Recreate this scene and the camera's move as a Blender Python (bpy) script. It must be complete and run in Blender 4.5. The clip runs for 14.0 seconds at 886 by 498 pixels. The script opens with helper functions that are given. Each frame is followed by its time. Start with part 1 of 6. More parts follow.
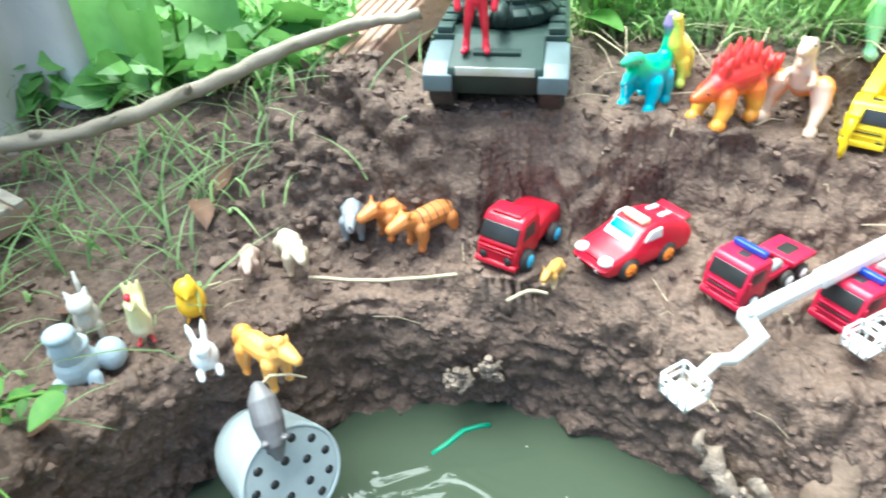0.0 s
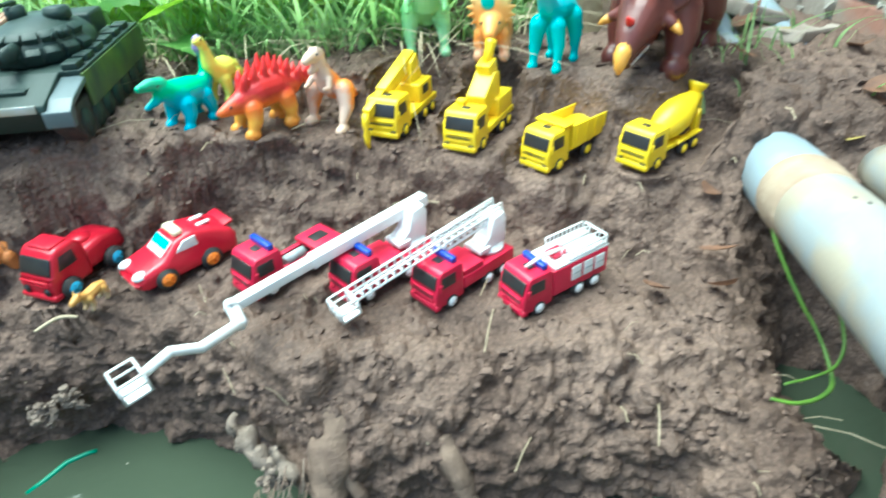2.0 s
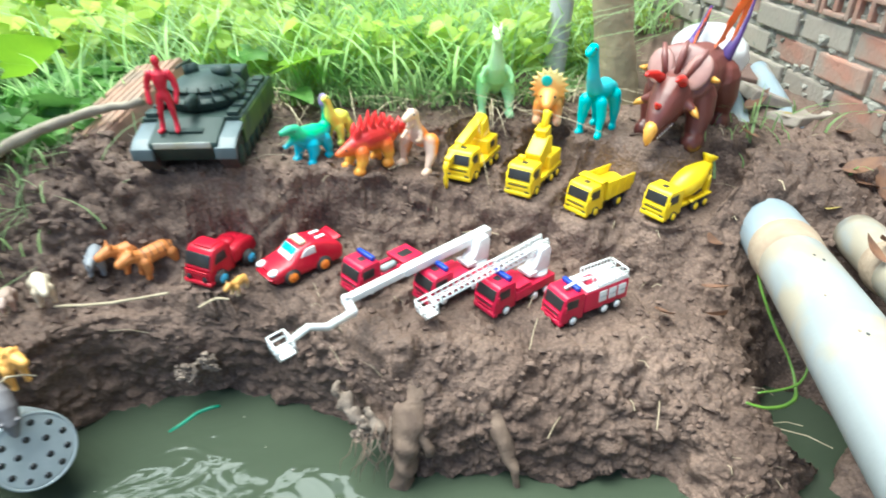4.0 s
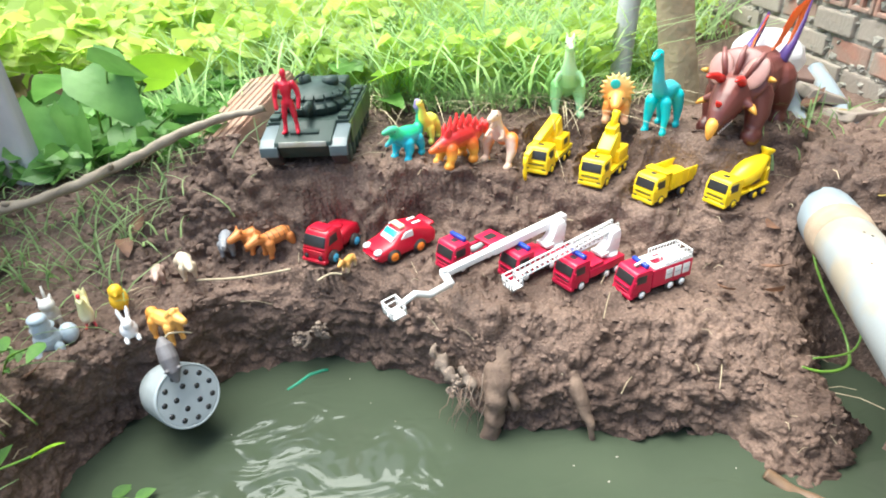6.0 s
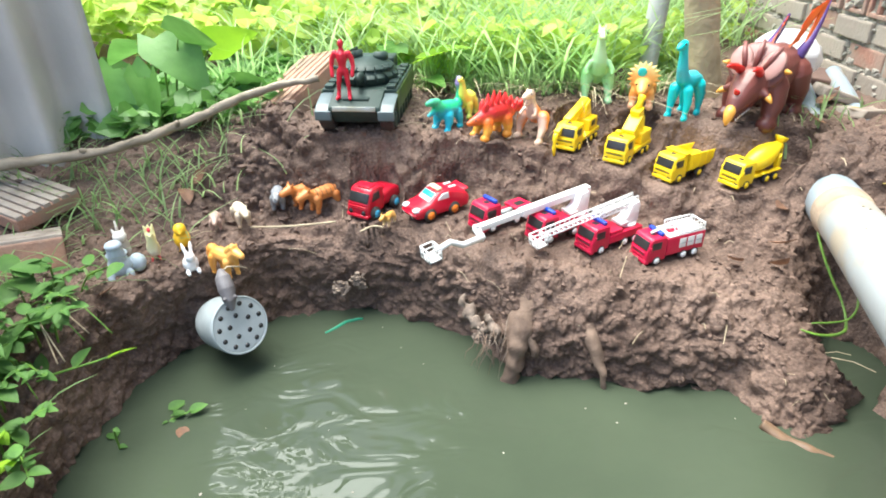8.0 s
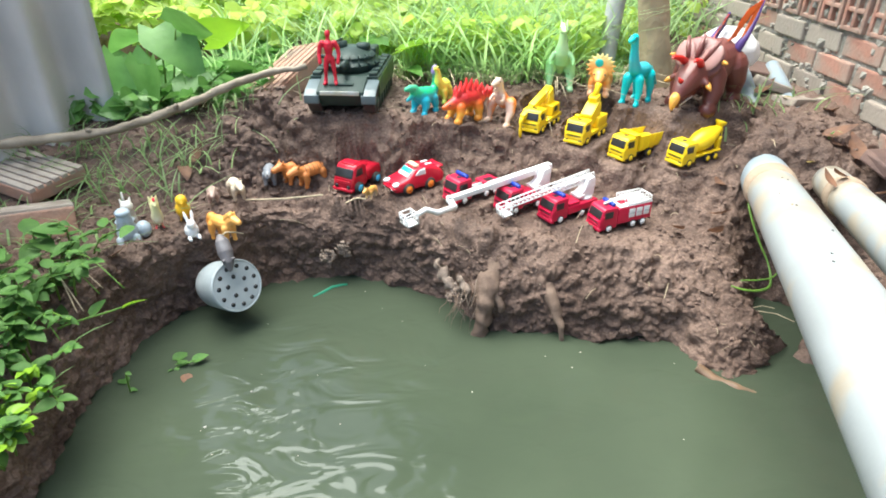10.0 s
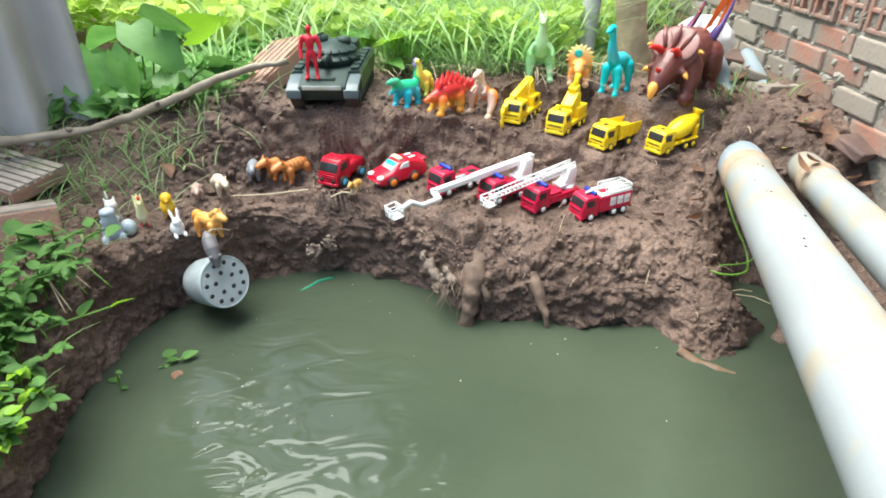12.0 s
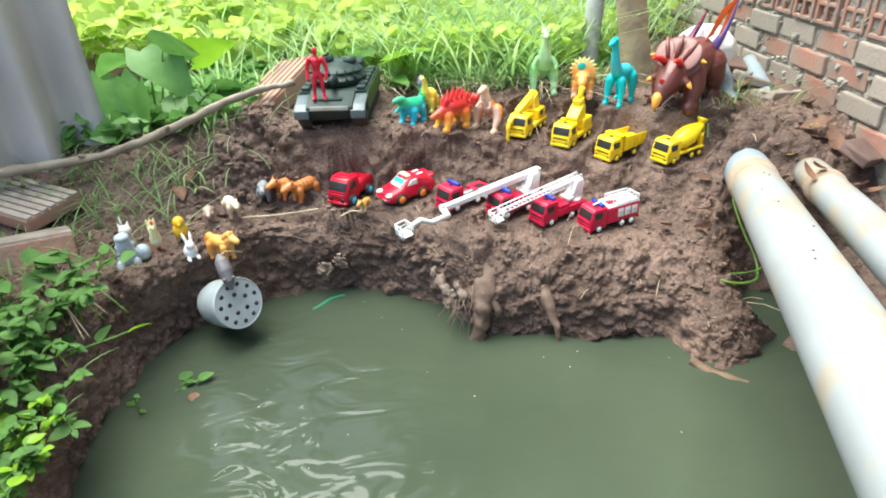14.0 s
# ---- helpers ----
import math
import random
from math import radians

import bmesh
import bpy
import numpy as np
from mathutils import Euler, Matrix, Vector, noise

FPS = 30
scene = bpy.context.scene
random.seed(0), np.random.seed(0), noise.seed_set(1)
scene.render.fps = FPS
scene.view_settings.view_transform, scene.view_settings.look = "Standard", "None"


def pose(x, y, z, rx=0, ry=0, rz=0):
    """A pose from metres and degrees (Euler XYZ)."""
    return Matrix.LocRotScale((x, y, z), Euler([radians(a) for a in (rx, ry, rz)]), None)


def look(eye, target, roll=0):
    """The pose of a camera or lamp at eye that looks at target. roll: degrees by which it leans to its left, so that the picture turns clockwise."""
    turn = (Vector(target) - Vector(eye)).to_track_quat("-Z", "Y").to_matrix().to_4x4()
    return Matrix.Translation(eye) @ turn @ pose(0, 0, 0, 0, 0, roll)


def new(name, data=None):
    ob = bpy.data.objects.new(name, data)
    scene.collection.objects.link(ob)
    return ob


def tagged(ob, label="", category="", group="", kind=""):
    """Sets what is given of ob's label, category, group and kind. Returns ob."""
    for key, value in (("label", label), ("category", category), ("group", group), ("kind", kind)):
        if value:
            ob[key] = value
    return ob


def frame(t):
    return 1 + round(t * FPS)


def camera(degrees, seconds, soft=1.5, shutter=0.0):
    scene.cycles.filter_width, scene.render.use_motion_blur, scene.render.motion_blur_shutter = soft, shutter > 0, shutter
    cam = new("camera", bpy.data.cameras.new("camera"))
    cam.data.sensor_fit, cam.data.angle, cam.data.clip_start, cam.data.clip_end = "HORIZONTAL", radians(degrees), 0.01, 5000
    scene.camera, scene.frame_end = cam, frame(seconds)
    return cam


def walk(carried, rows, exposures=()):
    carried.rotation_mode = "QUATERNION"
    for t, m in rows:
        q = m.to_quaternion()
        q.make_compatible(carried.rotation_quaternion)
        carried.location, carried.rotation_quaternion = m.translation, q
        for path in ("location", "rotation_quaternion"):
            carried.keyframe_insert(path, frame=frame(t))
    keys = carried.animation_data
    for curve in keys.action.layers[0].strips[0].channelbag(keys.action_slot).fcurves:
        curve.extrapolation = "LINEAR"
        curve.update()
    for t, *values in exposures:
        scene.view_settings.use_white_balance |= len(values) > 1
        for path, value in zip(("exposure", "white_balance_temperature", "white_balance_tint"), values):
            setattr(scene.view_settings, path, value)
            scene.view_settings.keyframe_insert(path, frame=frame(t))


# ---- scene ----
cam = camera(70.3, 14.0, soft=1.8, shutter=0.5)
PATH = [
    (0, (-0.033, 0.03, 0.427), (-0.107, 1.669, -0.717), -2.1),
    (0.5, (0.006, 0.02, 0.42), (0.031, 1.662, -0.723), -1.6),
    (1, (0.072, 0.0, 0.421), (0.18, 1.588, -0.79), -1.8),
    (1.5, (0.158, -0.022, 0.42), (0.347, 1.57, -0.777), -3.6),
    (2, (0.217, -0.034, 0.434), (0.547, 1.581, -0.699), -3.9),
    (2.5, (0.232, -0.049, 0.459), (0.625, 1.572, -0.646), -2.3),
    (3, (0.221, -0.078, 0.487), (0.591, 1.569, -0.584), -2.5),
    (3.5, (0.19, -0.119, 0.491), (0.528, 1.551, -0.556), -1.5),
    (4, (0.157, -0.155, 0.517), (0.418, 1.52, -0.546), -1.0),
    (4.2, (0.144, -0.169, 0.532), (0.369, 1.52, -0.516), -1.9),
    (6.3, (0.099, -0.261, 0.541), (0.182, 1.459, -0.477), -3.1),
    (6.5, (0.092, -0.272, 0.538), (0.174, 1.464, -0.453), -1.6),
    (7, (0.076, -0.297, 0.534), (0.12, 1.451, -0.437), -1.0),
    (7.5, (0.074, -0.313, 0.534), (0.125, 1.421, -0.461), -1.6),
    (8, (0.08, -0.34, 0.52), (0.129, 1.396, -0.472), -1.3),
    (8.5, (0.085, -0.36, 0.532), (0.167, 1.363, -0.481), -0.5),
    (8.7, (0.081, -0.382, 0.529), (0.182, 1.361, -0.448), 0.3),
    (10.8, (0.083, -0.453, 0.528), (0.235, 1.272, -0.471), -1.8),
    (11, (0.09, -0.456, 0.532), (0.263, 1.272, -0.46), -2.3),
    (11.5, (0.09, -0.453, 0.545), (0.309, 1.289, -0.414), -2.3),
    (12, (0.078, -0.451, 0.537), (0.239, 1.261, -0.484), -0.7),
    (12.5, (0.075, -0.452, 0.54), (0.239, 1.263, -0.476), -1.3),
    (13, (0.068, -0.455, 0.538), (0.19, 1.255, -0.491), -1.3),
    (13.5, (0.071, -0.454, 0.544), (0.203, 1.264, -0.471), -1.7),
    (14, (0.074, -0.451, 0.551), (0.215, 1.275, -0.449), -2.6),
]
walk(cam, [(t, look(eye, target, roll)) for t, eye, target, roll in PATH],
     exposures=[(0.0, 1.88, 5400, -8), (1.0, 1.75, 5300, -11), (2.5, 1.25, 5100, -16), (3.3, 1.24, 5250, -13), (4.2, 1.36, 5650, -3),
                (6.5, 1.48, 5950, 3), (8.5, 1.58, 5950, 4), (11.0, 1.24, 5900, 2), (14.0, 1.28, 5950, 2)])

# ---- world and light ----
world = bpy.data.worlds.new("sky")
scene.world = world
world.use_nodes = True
wn = world.node_tree
sky = wn.nodes.new("ShaderNodeTexSky")
sky.sky_type = "NISHITA"
sky.sun_disc = False
sky.sun_elevation, sky.sun_rotation = radians(70), radians(-57)
sky.air_density, sky.dust_density, sky.ozone_density = 1.0, 6.0, 1.0
wn.links.new(sky.outputs[0], wn.nodes["Background"].inputs[0])
wn.nodes["Background"].inputs[1].default_value = 0.15
sun_data = bpy.data.lights.new("sun", "SUN")
sun_data.energy, sun_data.angle, sun_data.color = 3.4, radians(60), (1.0, 0.95, 0.84)
sun = new("sun", sun_data)
sun.matrix_world = look((-1.34, 0.87, 4.4), (0, 0, 0))


# ---- materials ----
def mat(name, base, rough=0.6, second=None, scale=30.0, bump=0.0, bump_scale=None, metal=0.0, fine=0.0, spec=0.5, detail=6.0,
        random_tint=0.0, coat=0.0, trans=0.0):
    """A procedural surface: two colours mixed by noise at two scales, with bump."""
    m = bpy.data.materials.new(name)
    m.use_nodes = True
    n, l = m.node_tree.nodes, m.node_tree.links
    b = n["Principled BSDF"]
    b.inputs["Roughness"].default_value, b.inputs["Metallic"].default_value = rough, metal
    b.inputs["Specular IOR Level"].default_value = spec
    b.inputs["Coat Weight"].default_value = coat
    co = n.new("ShaderNodeTexCoord")
    second = second or tuple(c * 0.8 for c in base)
    big = n.new("ShaderNodeTexNoise")
    big.inputs["Scale"].default_value, big.inputs["Detail"].default_value = scale, detail
    l.new(co.outputs["Object"], big.inputs["Vector"])
    ramp = n.new("ShaderNodeValToRGB")
    ramp.color_ramp.elements[0].position, ramp.color_ramp.elements[1].position = 0.35, 0.65
    ramp.color_ramp.elements[0].color, ramp.color_ramp.elements[1].color = (*second, 1), (*base, 1)
    l.new(big.outputs["Fac"], ramp.inputs[0])
    out = ramp.outputs[0]
    if random_tint:
        info = n.new("ShaderNodeObjectInfo")
        geo = n.new("ShaderNodeNewGeometry")
        add = n.new("ShaderNodeMath")
        add.operation = "ADD"
        l.new(info.outputs["Random"], add.inputs[0])
        l.new(geo.outputs["Random Per Island"], add.inputs[1])
        span = n.new("ShaderNodeMapRange")
        span.inputs[2].default_value = 2.0
        span.inputs[3].default_value, span.inputs[4].default_value = 1 - random_tint, 1 + random_tint
        l.new(add.outputs[0], span.inputs[0])
        hsv = n.new("ShaderNodeHueSaturation")
        l.new(span.outputs[0], hsv.inputs["Value"])
        l.new(out, hsv.inputs["Color"])
        out = hsv.outputs[0]
    l.new(out, b.inputs["Base Color"])
    if bump:
        tex = n.new("ShaderNodeTexNoise")
        tex.inputs["Scale"].default_value, tex.inputs["Detail"].default_value = bump_scale or scale * 4, 8
        l.new(co.outputs["Object"], tex.inputs["Vector"])
        bp = n.new("ShaderNodeBump")
        bp.inputs["Strength"].default_value, bp.inputs["Distance"].default_value = bump, fine or 0.002
        l.new(tex.outputs["Fac"], bp.inputs["Height"])
        l.new(bp.outputs[0], b.inputs["Normal"])
    if trans:
        tr = n.new("ShaderNodeBsdfTranslucent")
        l.new(out, tr.inputs[0])
        mx = n.new("ShaderNodeMixShader")
        mx.inputs[0].default_value = trans
        l.new(b.outputs[0], mx.inputs[1])
        l.new(tr.outputs[0], mx.inputs[2])
        l.new(mx.outputs[0], n["Material Output"].inputs[0])
    return m


def toned(name, axis, stops, rough=0.42, bump=0.15):
    """Toy plastic whose colour runs from stop to stop along an axis of the toy; stops are (place in metres, colour)."""
    m = mat(name, (0.5, 0.5, 0.5), rough, bump=bump, bump_scale=500, fine=0.0006)
    n, l = m.node_tree.nodes, m.node_tree.links
    co = n.new("ShaderNodeTexCoord")
    sep = n.new("ShaderNodeSeparateXYZ")
    wob = n.new("ShaderNodeTexNoise")
    wob.inputs["Scale"].default_value = 120
    l.new(co.outputs["Object"], sep.inputs[0])
    l.new(co.outputs["Object"], wob.inputs["Vector"])
    mul = n.new("ShaderNodeMath")
    mul.operation, mul.inputs[1].default_value = "MULTIPLY_ADD", 0.012
    l.new(wob.outputs["Fac"], mul.inputs[0])
    l.new(sep.outputs[axis], mul.inputs[2])
    lo, hi = stops[0][0], stops[-1][0]
    rng = n.new("ShaderNodeMapRange")
    rng.inputs[1].default_value, rng.inputs[2].default_value = lo + 0.006, hi + 0.006
    l.new(mul.outputs[0], rng.inputs[0])
    ramp = n.new("ShaderNodeValToRGB")
    els = ramp.color_ramp.elements
    while len(els) < len(stops):
        els.new(0.5)
    for e, (p, c) in zip(els, stops):
        e.position = (p - lo) / (hi - lo)
        e.color = (*c, 1)
    l.new(rng.outputs[0], ramp.inputs[0])
    l.new(ramp.outputs[0], n["Principled BSDF"].inputs["Base Color"])
    return m


def soil_material():
    m = mat("wet_soil", (0.212, 0.143, 0.110), 0.82, (0.112, 0.073, 0.056), 9, 1.0, 220, fine=0.004, detail=10, spec=0.3)
    n, l = m.node_tree.nodes, m.node_tree.links
    b = n["Principled BSDF"]
    co = n.new("ShaderNodeTexCoord")
    # damp patches shine a little, dry crumbs are paler
    damp = n.new("ShaderNodeTexNoise")
    damp.inputs["Scale"].default_value, damp.inputs["Detail"].default_value = 5, 4
    l.new(co.outputs["Object"], damp.inputs["Vector"])
    rr = n.new("ShaderNodeMapRange")
    rr.inputs[1].default_value, rr.inputs[2].default_value = 0.35, 0.65
    rr.inputs[3].default_value, rr.inputs[4].default_value = 0.95, 0.55
    l.new(damp.outputs["Fac"], rr.inputs[0])
    l.new(rr.outputs[0], b.inputs["Roughness"])
    crumbs = n.new("ShaderNodeTexVoronoi")
    crumbs.inputs["Scale"].default_value = 260
    l.new(co.outputs["Object"], crumbs.inputs["Vector"])
    old = b.inputs["Base Color"].links[0].from_socket
    cr = n.new("ShaderNodeMapRange")
    cr.inputs[1].default_value, cr.inputs[2].default_value = 0.0, 0.7
    cr.inputs[3].default_value, cr.inputs[4].default_value = 1.15, 0.72
    l.new(crumbs.outputs["Distance"], cr.inputs[0])
    hs = n.new("ShaderNodeHueSaturation")
    l.new(old, hs.inputs["Color"])
    l.new(cr.outputs[0], hs.inputs["Value"])
    l.new(hs.outputs[0], b.inputs["Base Color"])
    return m


def water_material():
    m = mat("murky_water", (0.056, 0.071, 0.046), 0.03, (0.045, 0.058, 0.038), 4, spec=0.5)
    n, l = m.node_tree.nodes, m.node_tree.links
    b = n["Principled BSDF"]
    b.inputs["IOR"].default_value = 1.33
    co = n.new("ShaderNodeTexCoord")
    mp = n.new("ShaderNodeMapping")
    mp.inputs["Scale"].default_value = (1.0, 1.7, 1.0)
    l.new(co.outputs["Object"], mp.inputs[0])
    wav = n.new("ShaderNodeTexNoise")
    wav.inputs["Scale"].default_value, wav.inputs["Detail"].default_value, wav.inputs["Distortion"].default_value = 12, 2, 0.9
    l.new(mp.outputs[0], wav.inputs["Vector"])
    bp = n.new("ShaderNodeBump")
    bp.inputs["Strength"].default_value, bp.inputs["Distance"].default_value = 0.5, 0.007
    l.new(wav.outputs["Fac"], bp.inputs["Height"])
    l.new(bp.outputs[0], b.inputs["Normal"])
    return m


def pipe_material(name, mud, base=(0.31, 0.335, 0.34)):
    m = mat(name, base, 0.45, tuple(c * 0.84 for c in base), 12, 0.12, 300, fine=0.0006)
    n, l = m.node_tree.nodes, m.node_tree.links
    b = n["Principled BSDF"]
    co = n.new("ShaderNodeTexCoord")
    ns = n.new("ShaderNodeTexNoise")
    ns.inputs["Scale"].default_value, ns.inputs["Detail"].default_value = 16, 9
    l.new(co.outputs["Object"], ns.inputs["Vector"])
    rp = n.new("ShaderNodeMapRange")
    rp.inputs[1].default_value, rp.inputs[2].default_value = mud, mud + 0.12
    # the end by the bank is dirtier than the clean end over the water
    sep = n.new("ShaderNodeSeparateXYZ")
    l.new(co.outputs["Object"], sep.inputs[0])
    along = n.new("ShaderNodeMapRange")
    along.inputs[1].default_value, along.inputs[2].default_value = -0.42, 0.0
    along.inputs[3].default_value, along.inputs[4].default_value = -0.04, 0.13
    l.new(sep.outputs[1], along.inputs[0])
    dirt = n.new("ShaderNodeMath")
    dirt.operation = "ADD"
    l.new(ns.outputs["Fac"], dirt.inputs[0])
    l.new(along.outputs[0], dirt.inputs[1])
    l.new(dirt.outputs[0], rp.inputs[0])
    mx = n.new("ShaderNodeMixRGB")
    old = b.inputs["Base Color"].links[0].from_socket
    mx.inputs[2].default_value = (0.33, 0.29, 0.225, 1)
    l.new(rp.outputs[0], mx.inputs[0])
    l.new(old, mx.inputs[1])
    l.new(mx.outputs[0], b.inputs["Base Color"])
    return m


SOIL = soil_material()
WATER = water_material()
CLOD = mat("soil_clod", (0.19, 0.127, 0.098), 0.9, (0.105, 0.068, 0.052), 60, 0.8, 400, random_tint=0.25)
RED = mat("red_plastic", (0.56, 0.008, 0.055), 0.36, (0.48, 0.007, 0.045), 40, 0.08, 900, fine=0.0004)
RED2 = mat("red_gloss_plastic", (0.54, 0.008, 0.032), 0.3, (0.46, 0.006, 0.026), 40, 0.06, 700, fine=0.0004)
YELLOW = mat("yellow_plastic", (0.90, 0.67, 0.008), 0.38, (0.86, 0.60, 0.008), 40, 0.08, 900, fine=0.0004)
CREAM = mat("cream_plastic", (0.80, 0.72, 0.48), 0.4, (0.74, 0.66, 0.44), 60)
WHITE = mat("white_plastic", (0.80, 0.80, 0.79), 0.4, (0.74, 0.74, 0.73), 60, 0.06, 800, fine=0.0004)
BLACK = mat("black_plastic", (0.018, 0.018, 0.02), 0.3, (0.03, 0.03, 0.03), 60)
TYRE = mat("black_tyre", (0.022, 0.022, 0.024), 0.65, (0.05, 0.042, 0.036), 120, 0.2, 600)
BLUE = mat("blue_plastic", (0.02, 0.06, 0.42), 0.25)
SKYBLUE = mat("light_blue_rim", (0.08, 0.42, 0.66), 0.4)
ORANGE = mat("orange_rim", (0.85, 0.24, 0.02), 0.4)
GREY = mat("grey_plastic", (0.38, 0.42, 0.43), 0.45, (0.32, 0.36, 0.37), 40, 0.15, 300)
TANKG = mat("tank_green_plastic", (0.032, 0.056, 0.048), 0.5, (0.022, 0.038, 0.032), 30, 0.1, 300, spec=0.3)
TANKGREY = mat("tank_fender_grey", (0.12, 0.155, 0.165), 0.42, (0.09, 0.12, 0.125), 30)
CAMO = mat("tank_camouflage", (0.10, 0.15, 0.03), 0.4, (0.03, 0.055, 0.04), 35)
SILVER = mat("silver_plate", (0.5, 0.5, 0.46), 0.3, (0.42, 0.4, 0.3), 60, metal=0.6)
TEAL = mat("teal_window", (0.05, 0.55, 0.52), 0.3)
BARK = mat("grey_bark", (0.37, 0.30, 0.18), 0.85, (0.26, 0.21, 0.13), 25, 0.7, 120, fine=0.003)
POLE = mat("weathered_pole", (0.46, 0.47, 0.46), 0.7, (0.34, 0.34, 0.33), 30, 0.3, 150)
BRANCH = mat("peeled_branch", (0.33, 0.28, 0.21), 0.75, (0.22, 0.18, 0.13), 30, 0.4, 200)
TORN = mat("torn_bark", (0.27, 0.21, 0.165), 0.85, (0.16, 0.12, 0.092), 90, 0.7, 350)
ROOT = mat("muddy_root", (0.20, 0.138, 0.10), 0.85, (0.115, 0.076, 0.056), 60, 0.6, 300)
STRAW = mat("dry_straw", (0.48, 0.40, 0.27), 0.8, (0.36, 0.29, 0.19), 80)
DEAD = mat("dead_leaf", (0.22, 0.11, 0.06), 0.7, (0.14, 0.075, 0.05), 60, 0.4, 250, random_tint=0.25, trans=0.15)
DEADY = mat("yellow_dead_leaf", (0.42, 0.34, 0.09), 0.7, (0.3, 0.22, 0.07), 60, trans=0.2)
GRASS = mat("grass_blade", (0.42, 0.56, 0.27), 0.55, (0.28, 0.46, 0.16), 4, random_tint=0.5, trans=0.6)
LEAFY = mat("ground_cover_leaf", (0.56, 0.70, 0.15), 0.5, (0.38, 0.54, 0.09), 3, random_tint=0.4, trans=0.55)
LEAF = mat("broad_leaf", (0.19, 0.38, 0.09), 0.42, (0.11, 0.26, 0.05), 20, 0.3, 120, random_tint=0.15, trans=0.35)
LEAFB = mat("bright_leaf", (0.30, 0.52, 0.03), 0.42, (0.24, 0.44, 0.03), 20, 0.3, 120, trans=0.4)
SPRIG = mat("sprig_leaf", (0.11, 0.23, 0.045), 0.62, (0.07, 0.16, 0.035), 30, random_tint=0.4, trans=0.25, spec=0.3)
CANOPY = mat("canopy_leaf", (0.09, 0.2, 0.03), 0.5, (0.06, 0.14, 0.025), 4, random_tint=0.35, trans=0.35)
VINE = mat("green_vine", (0.14, 0.26, 0.03), 0.45, (0.1, 0.2, 0.03), 60)
BRICK = mat("red_brick", (0.37, 0.19, 0.135), 0.88, (0.30, 0.245, 0.195), 26, 0.5, 160, fine=0.003, random_tint=0.2)
BRICKG = mat("mortar_smeared_brick", (0.35, 0.295, 0.24), 0.9, (0.33, 0.295, 0.24), 20, 0.5, 160, fine=0.003, random_tint=0.2)
MORTAR = mat("mortar", (0.35, 0.32, 0.27), 0.95, (0.24, 0.23, 0.19), 16, 0.9, 120, fine=0.006)
TILE = mat("old_terracotta", (0.40, 0.225, 0.155), 0.85, (0.29, 0.21, 0.16), 25, 0.5, 180, fine=0.003)
TILEG = mat("weathered_grooved_block", (0.40, 0.345, 0.29), 0.9, (0.26, 0.215, 0.175), 25, 0.5, 180, fine=0.003)
CEMENT = mat("fibre_cement", (0.60, 0.58, 0.545), 0.9, (0.47, 0.46, 0.435), 5, 0.35, 120, fine=0.002, detail=9)
PVC = pipe_material("grey_pvc", 0.48)
PVCB = pipe_material("clean_pvc", 0.66, (0.30, 0.36, 0.40))
CRUST = mat("dried_mud", (0.36, 0.28, 0.2), 0.95, (0.28, 0.2, 0.14), 40, 0.6, 200)
GREENPL = mat("green_straw_plastic", (0.02, 0.24, 0.13), 0.4)
FOAM = mat("pale_debris", (0.40, 0.38, 0.33), 0.8, (0.26, 0.23, 0.19), 200, 0.6, 500)
ROCK = mat("brown_stone", (0.16, 0.1, 0.08), 0.85, (0.11, 0.07, 0.06), 30, 0.5, 150)


# ---- mesh helpers ----
def link_mesh(name, bm, material, parent=None, label="", smooth=True):
    me = bpy.data.meshes.new(name)
    bm.to_mesh(me)
    bm.free()
    if material:
        me.materials.append(material)
    if smooth:
        for p in me.polygons:
            p.use_smooth = True
    ob = new(name, me)
    if parent:
        ob.parent = parent
    if label:
        ob["label"] = label
    return ob


def part(name, bm, material, parent, label="", smooth=True):
    return link_mesh(name, bm, material, parent, label, smooth)


def thing(name, m, label, category, group="", kind=""):
    ob = new(name)
    ob.empty_display_size = 0.01
    ob.matrix_world = m
    return tagged(ob, label, category, group, kind)


def cloud(name, verts, faces, material, parent=None, smooth=False):
    me = bpy.data.meshes.new(name)
    me.from_pydata(verts, [], faces)
    me.materials.append(material)
    if smooth:
        me.polygons.foreach_set("use_smooth", [True] * len(me.polygons))
    ob = new(name, me)
    if parent:
        ob.parent = parent
    return ob


def add_box(bm, x0, x1, y0, y1, z0, z1, bevel=0.0008, m=None):
    r = bmesh.ops.create_cube(bm, size=1.0)
    for v in r["verts"]:
        v.co = Vector((x0 + (v.co.x + 0.5) * (x1 - x0), y0 + (v.co.y + 0.5) * (y1 - y0), z0 + (v.co.z + 0.5) * (z1 - z0)))
    es = list({e for v in r["verts"] for e in v.link_edges})
    vs = r["verts"]
    if bevel:
        out = bmesh.ops.bevel(bm, geom=es, offset=bevel, segments=2, profile=0.6, affect="EDGES")
        vs = list({v for f in out["faces"] for v in f.verts} | {v for v in vs if v.is_valid})
    if m is not None:
        bmesh.ops.transform(bm, matrix=m, verts=[v for v in vs if v.is_valid])
    return bm


def box(*a, bevel=0.0008, m=None):
    return add_box(bmesh.new(), *a, bevel=bevel, m=m)


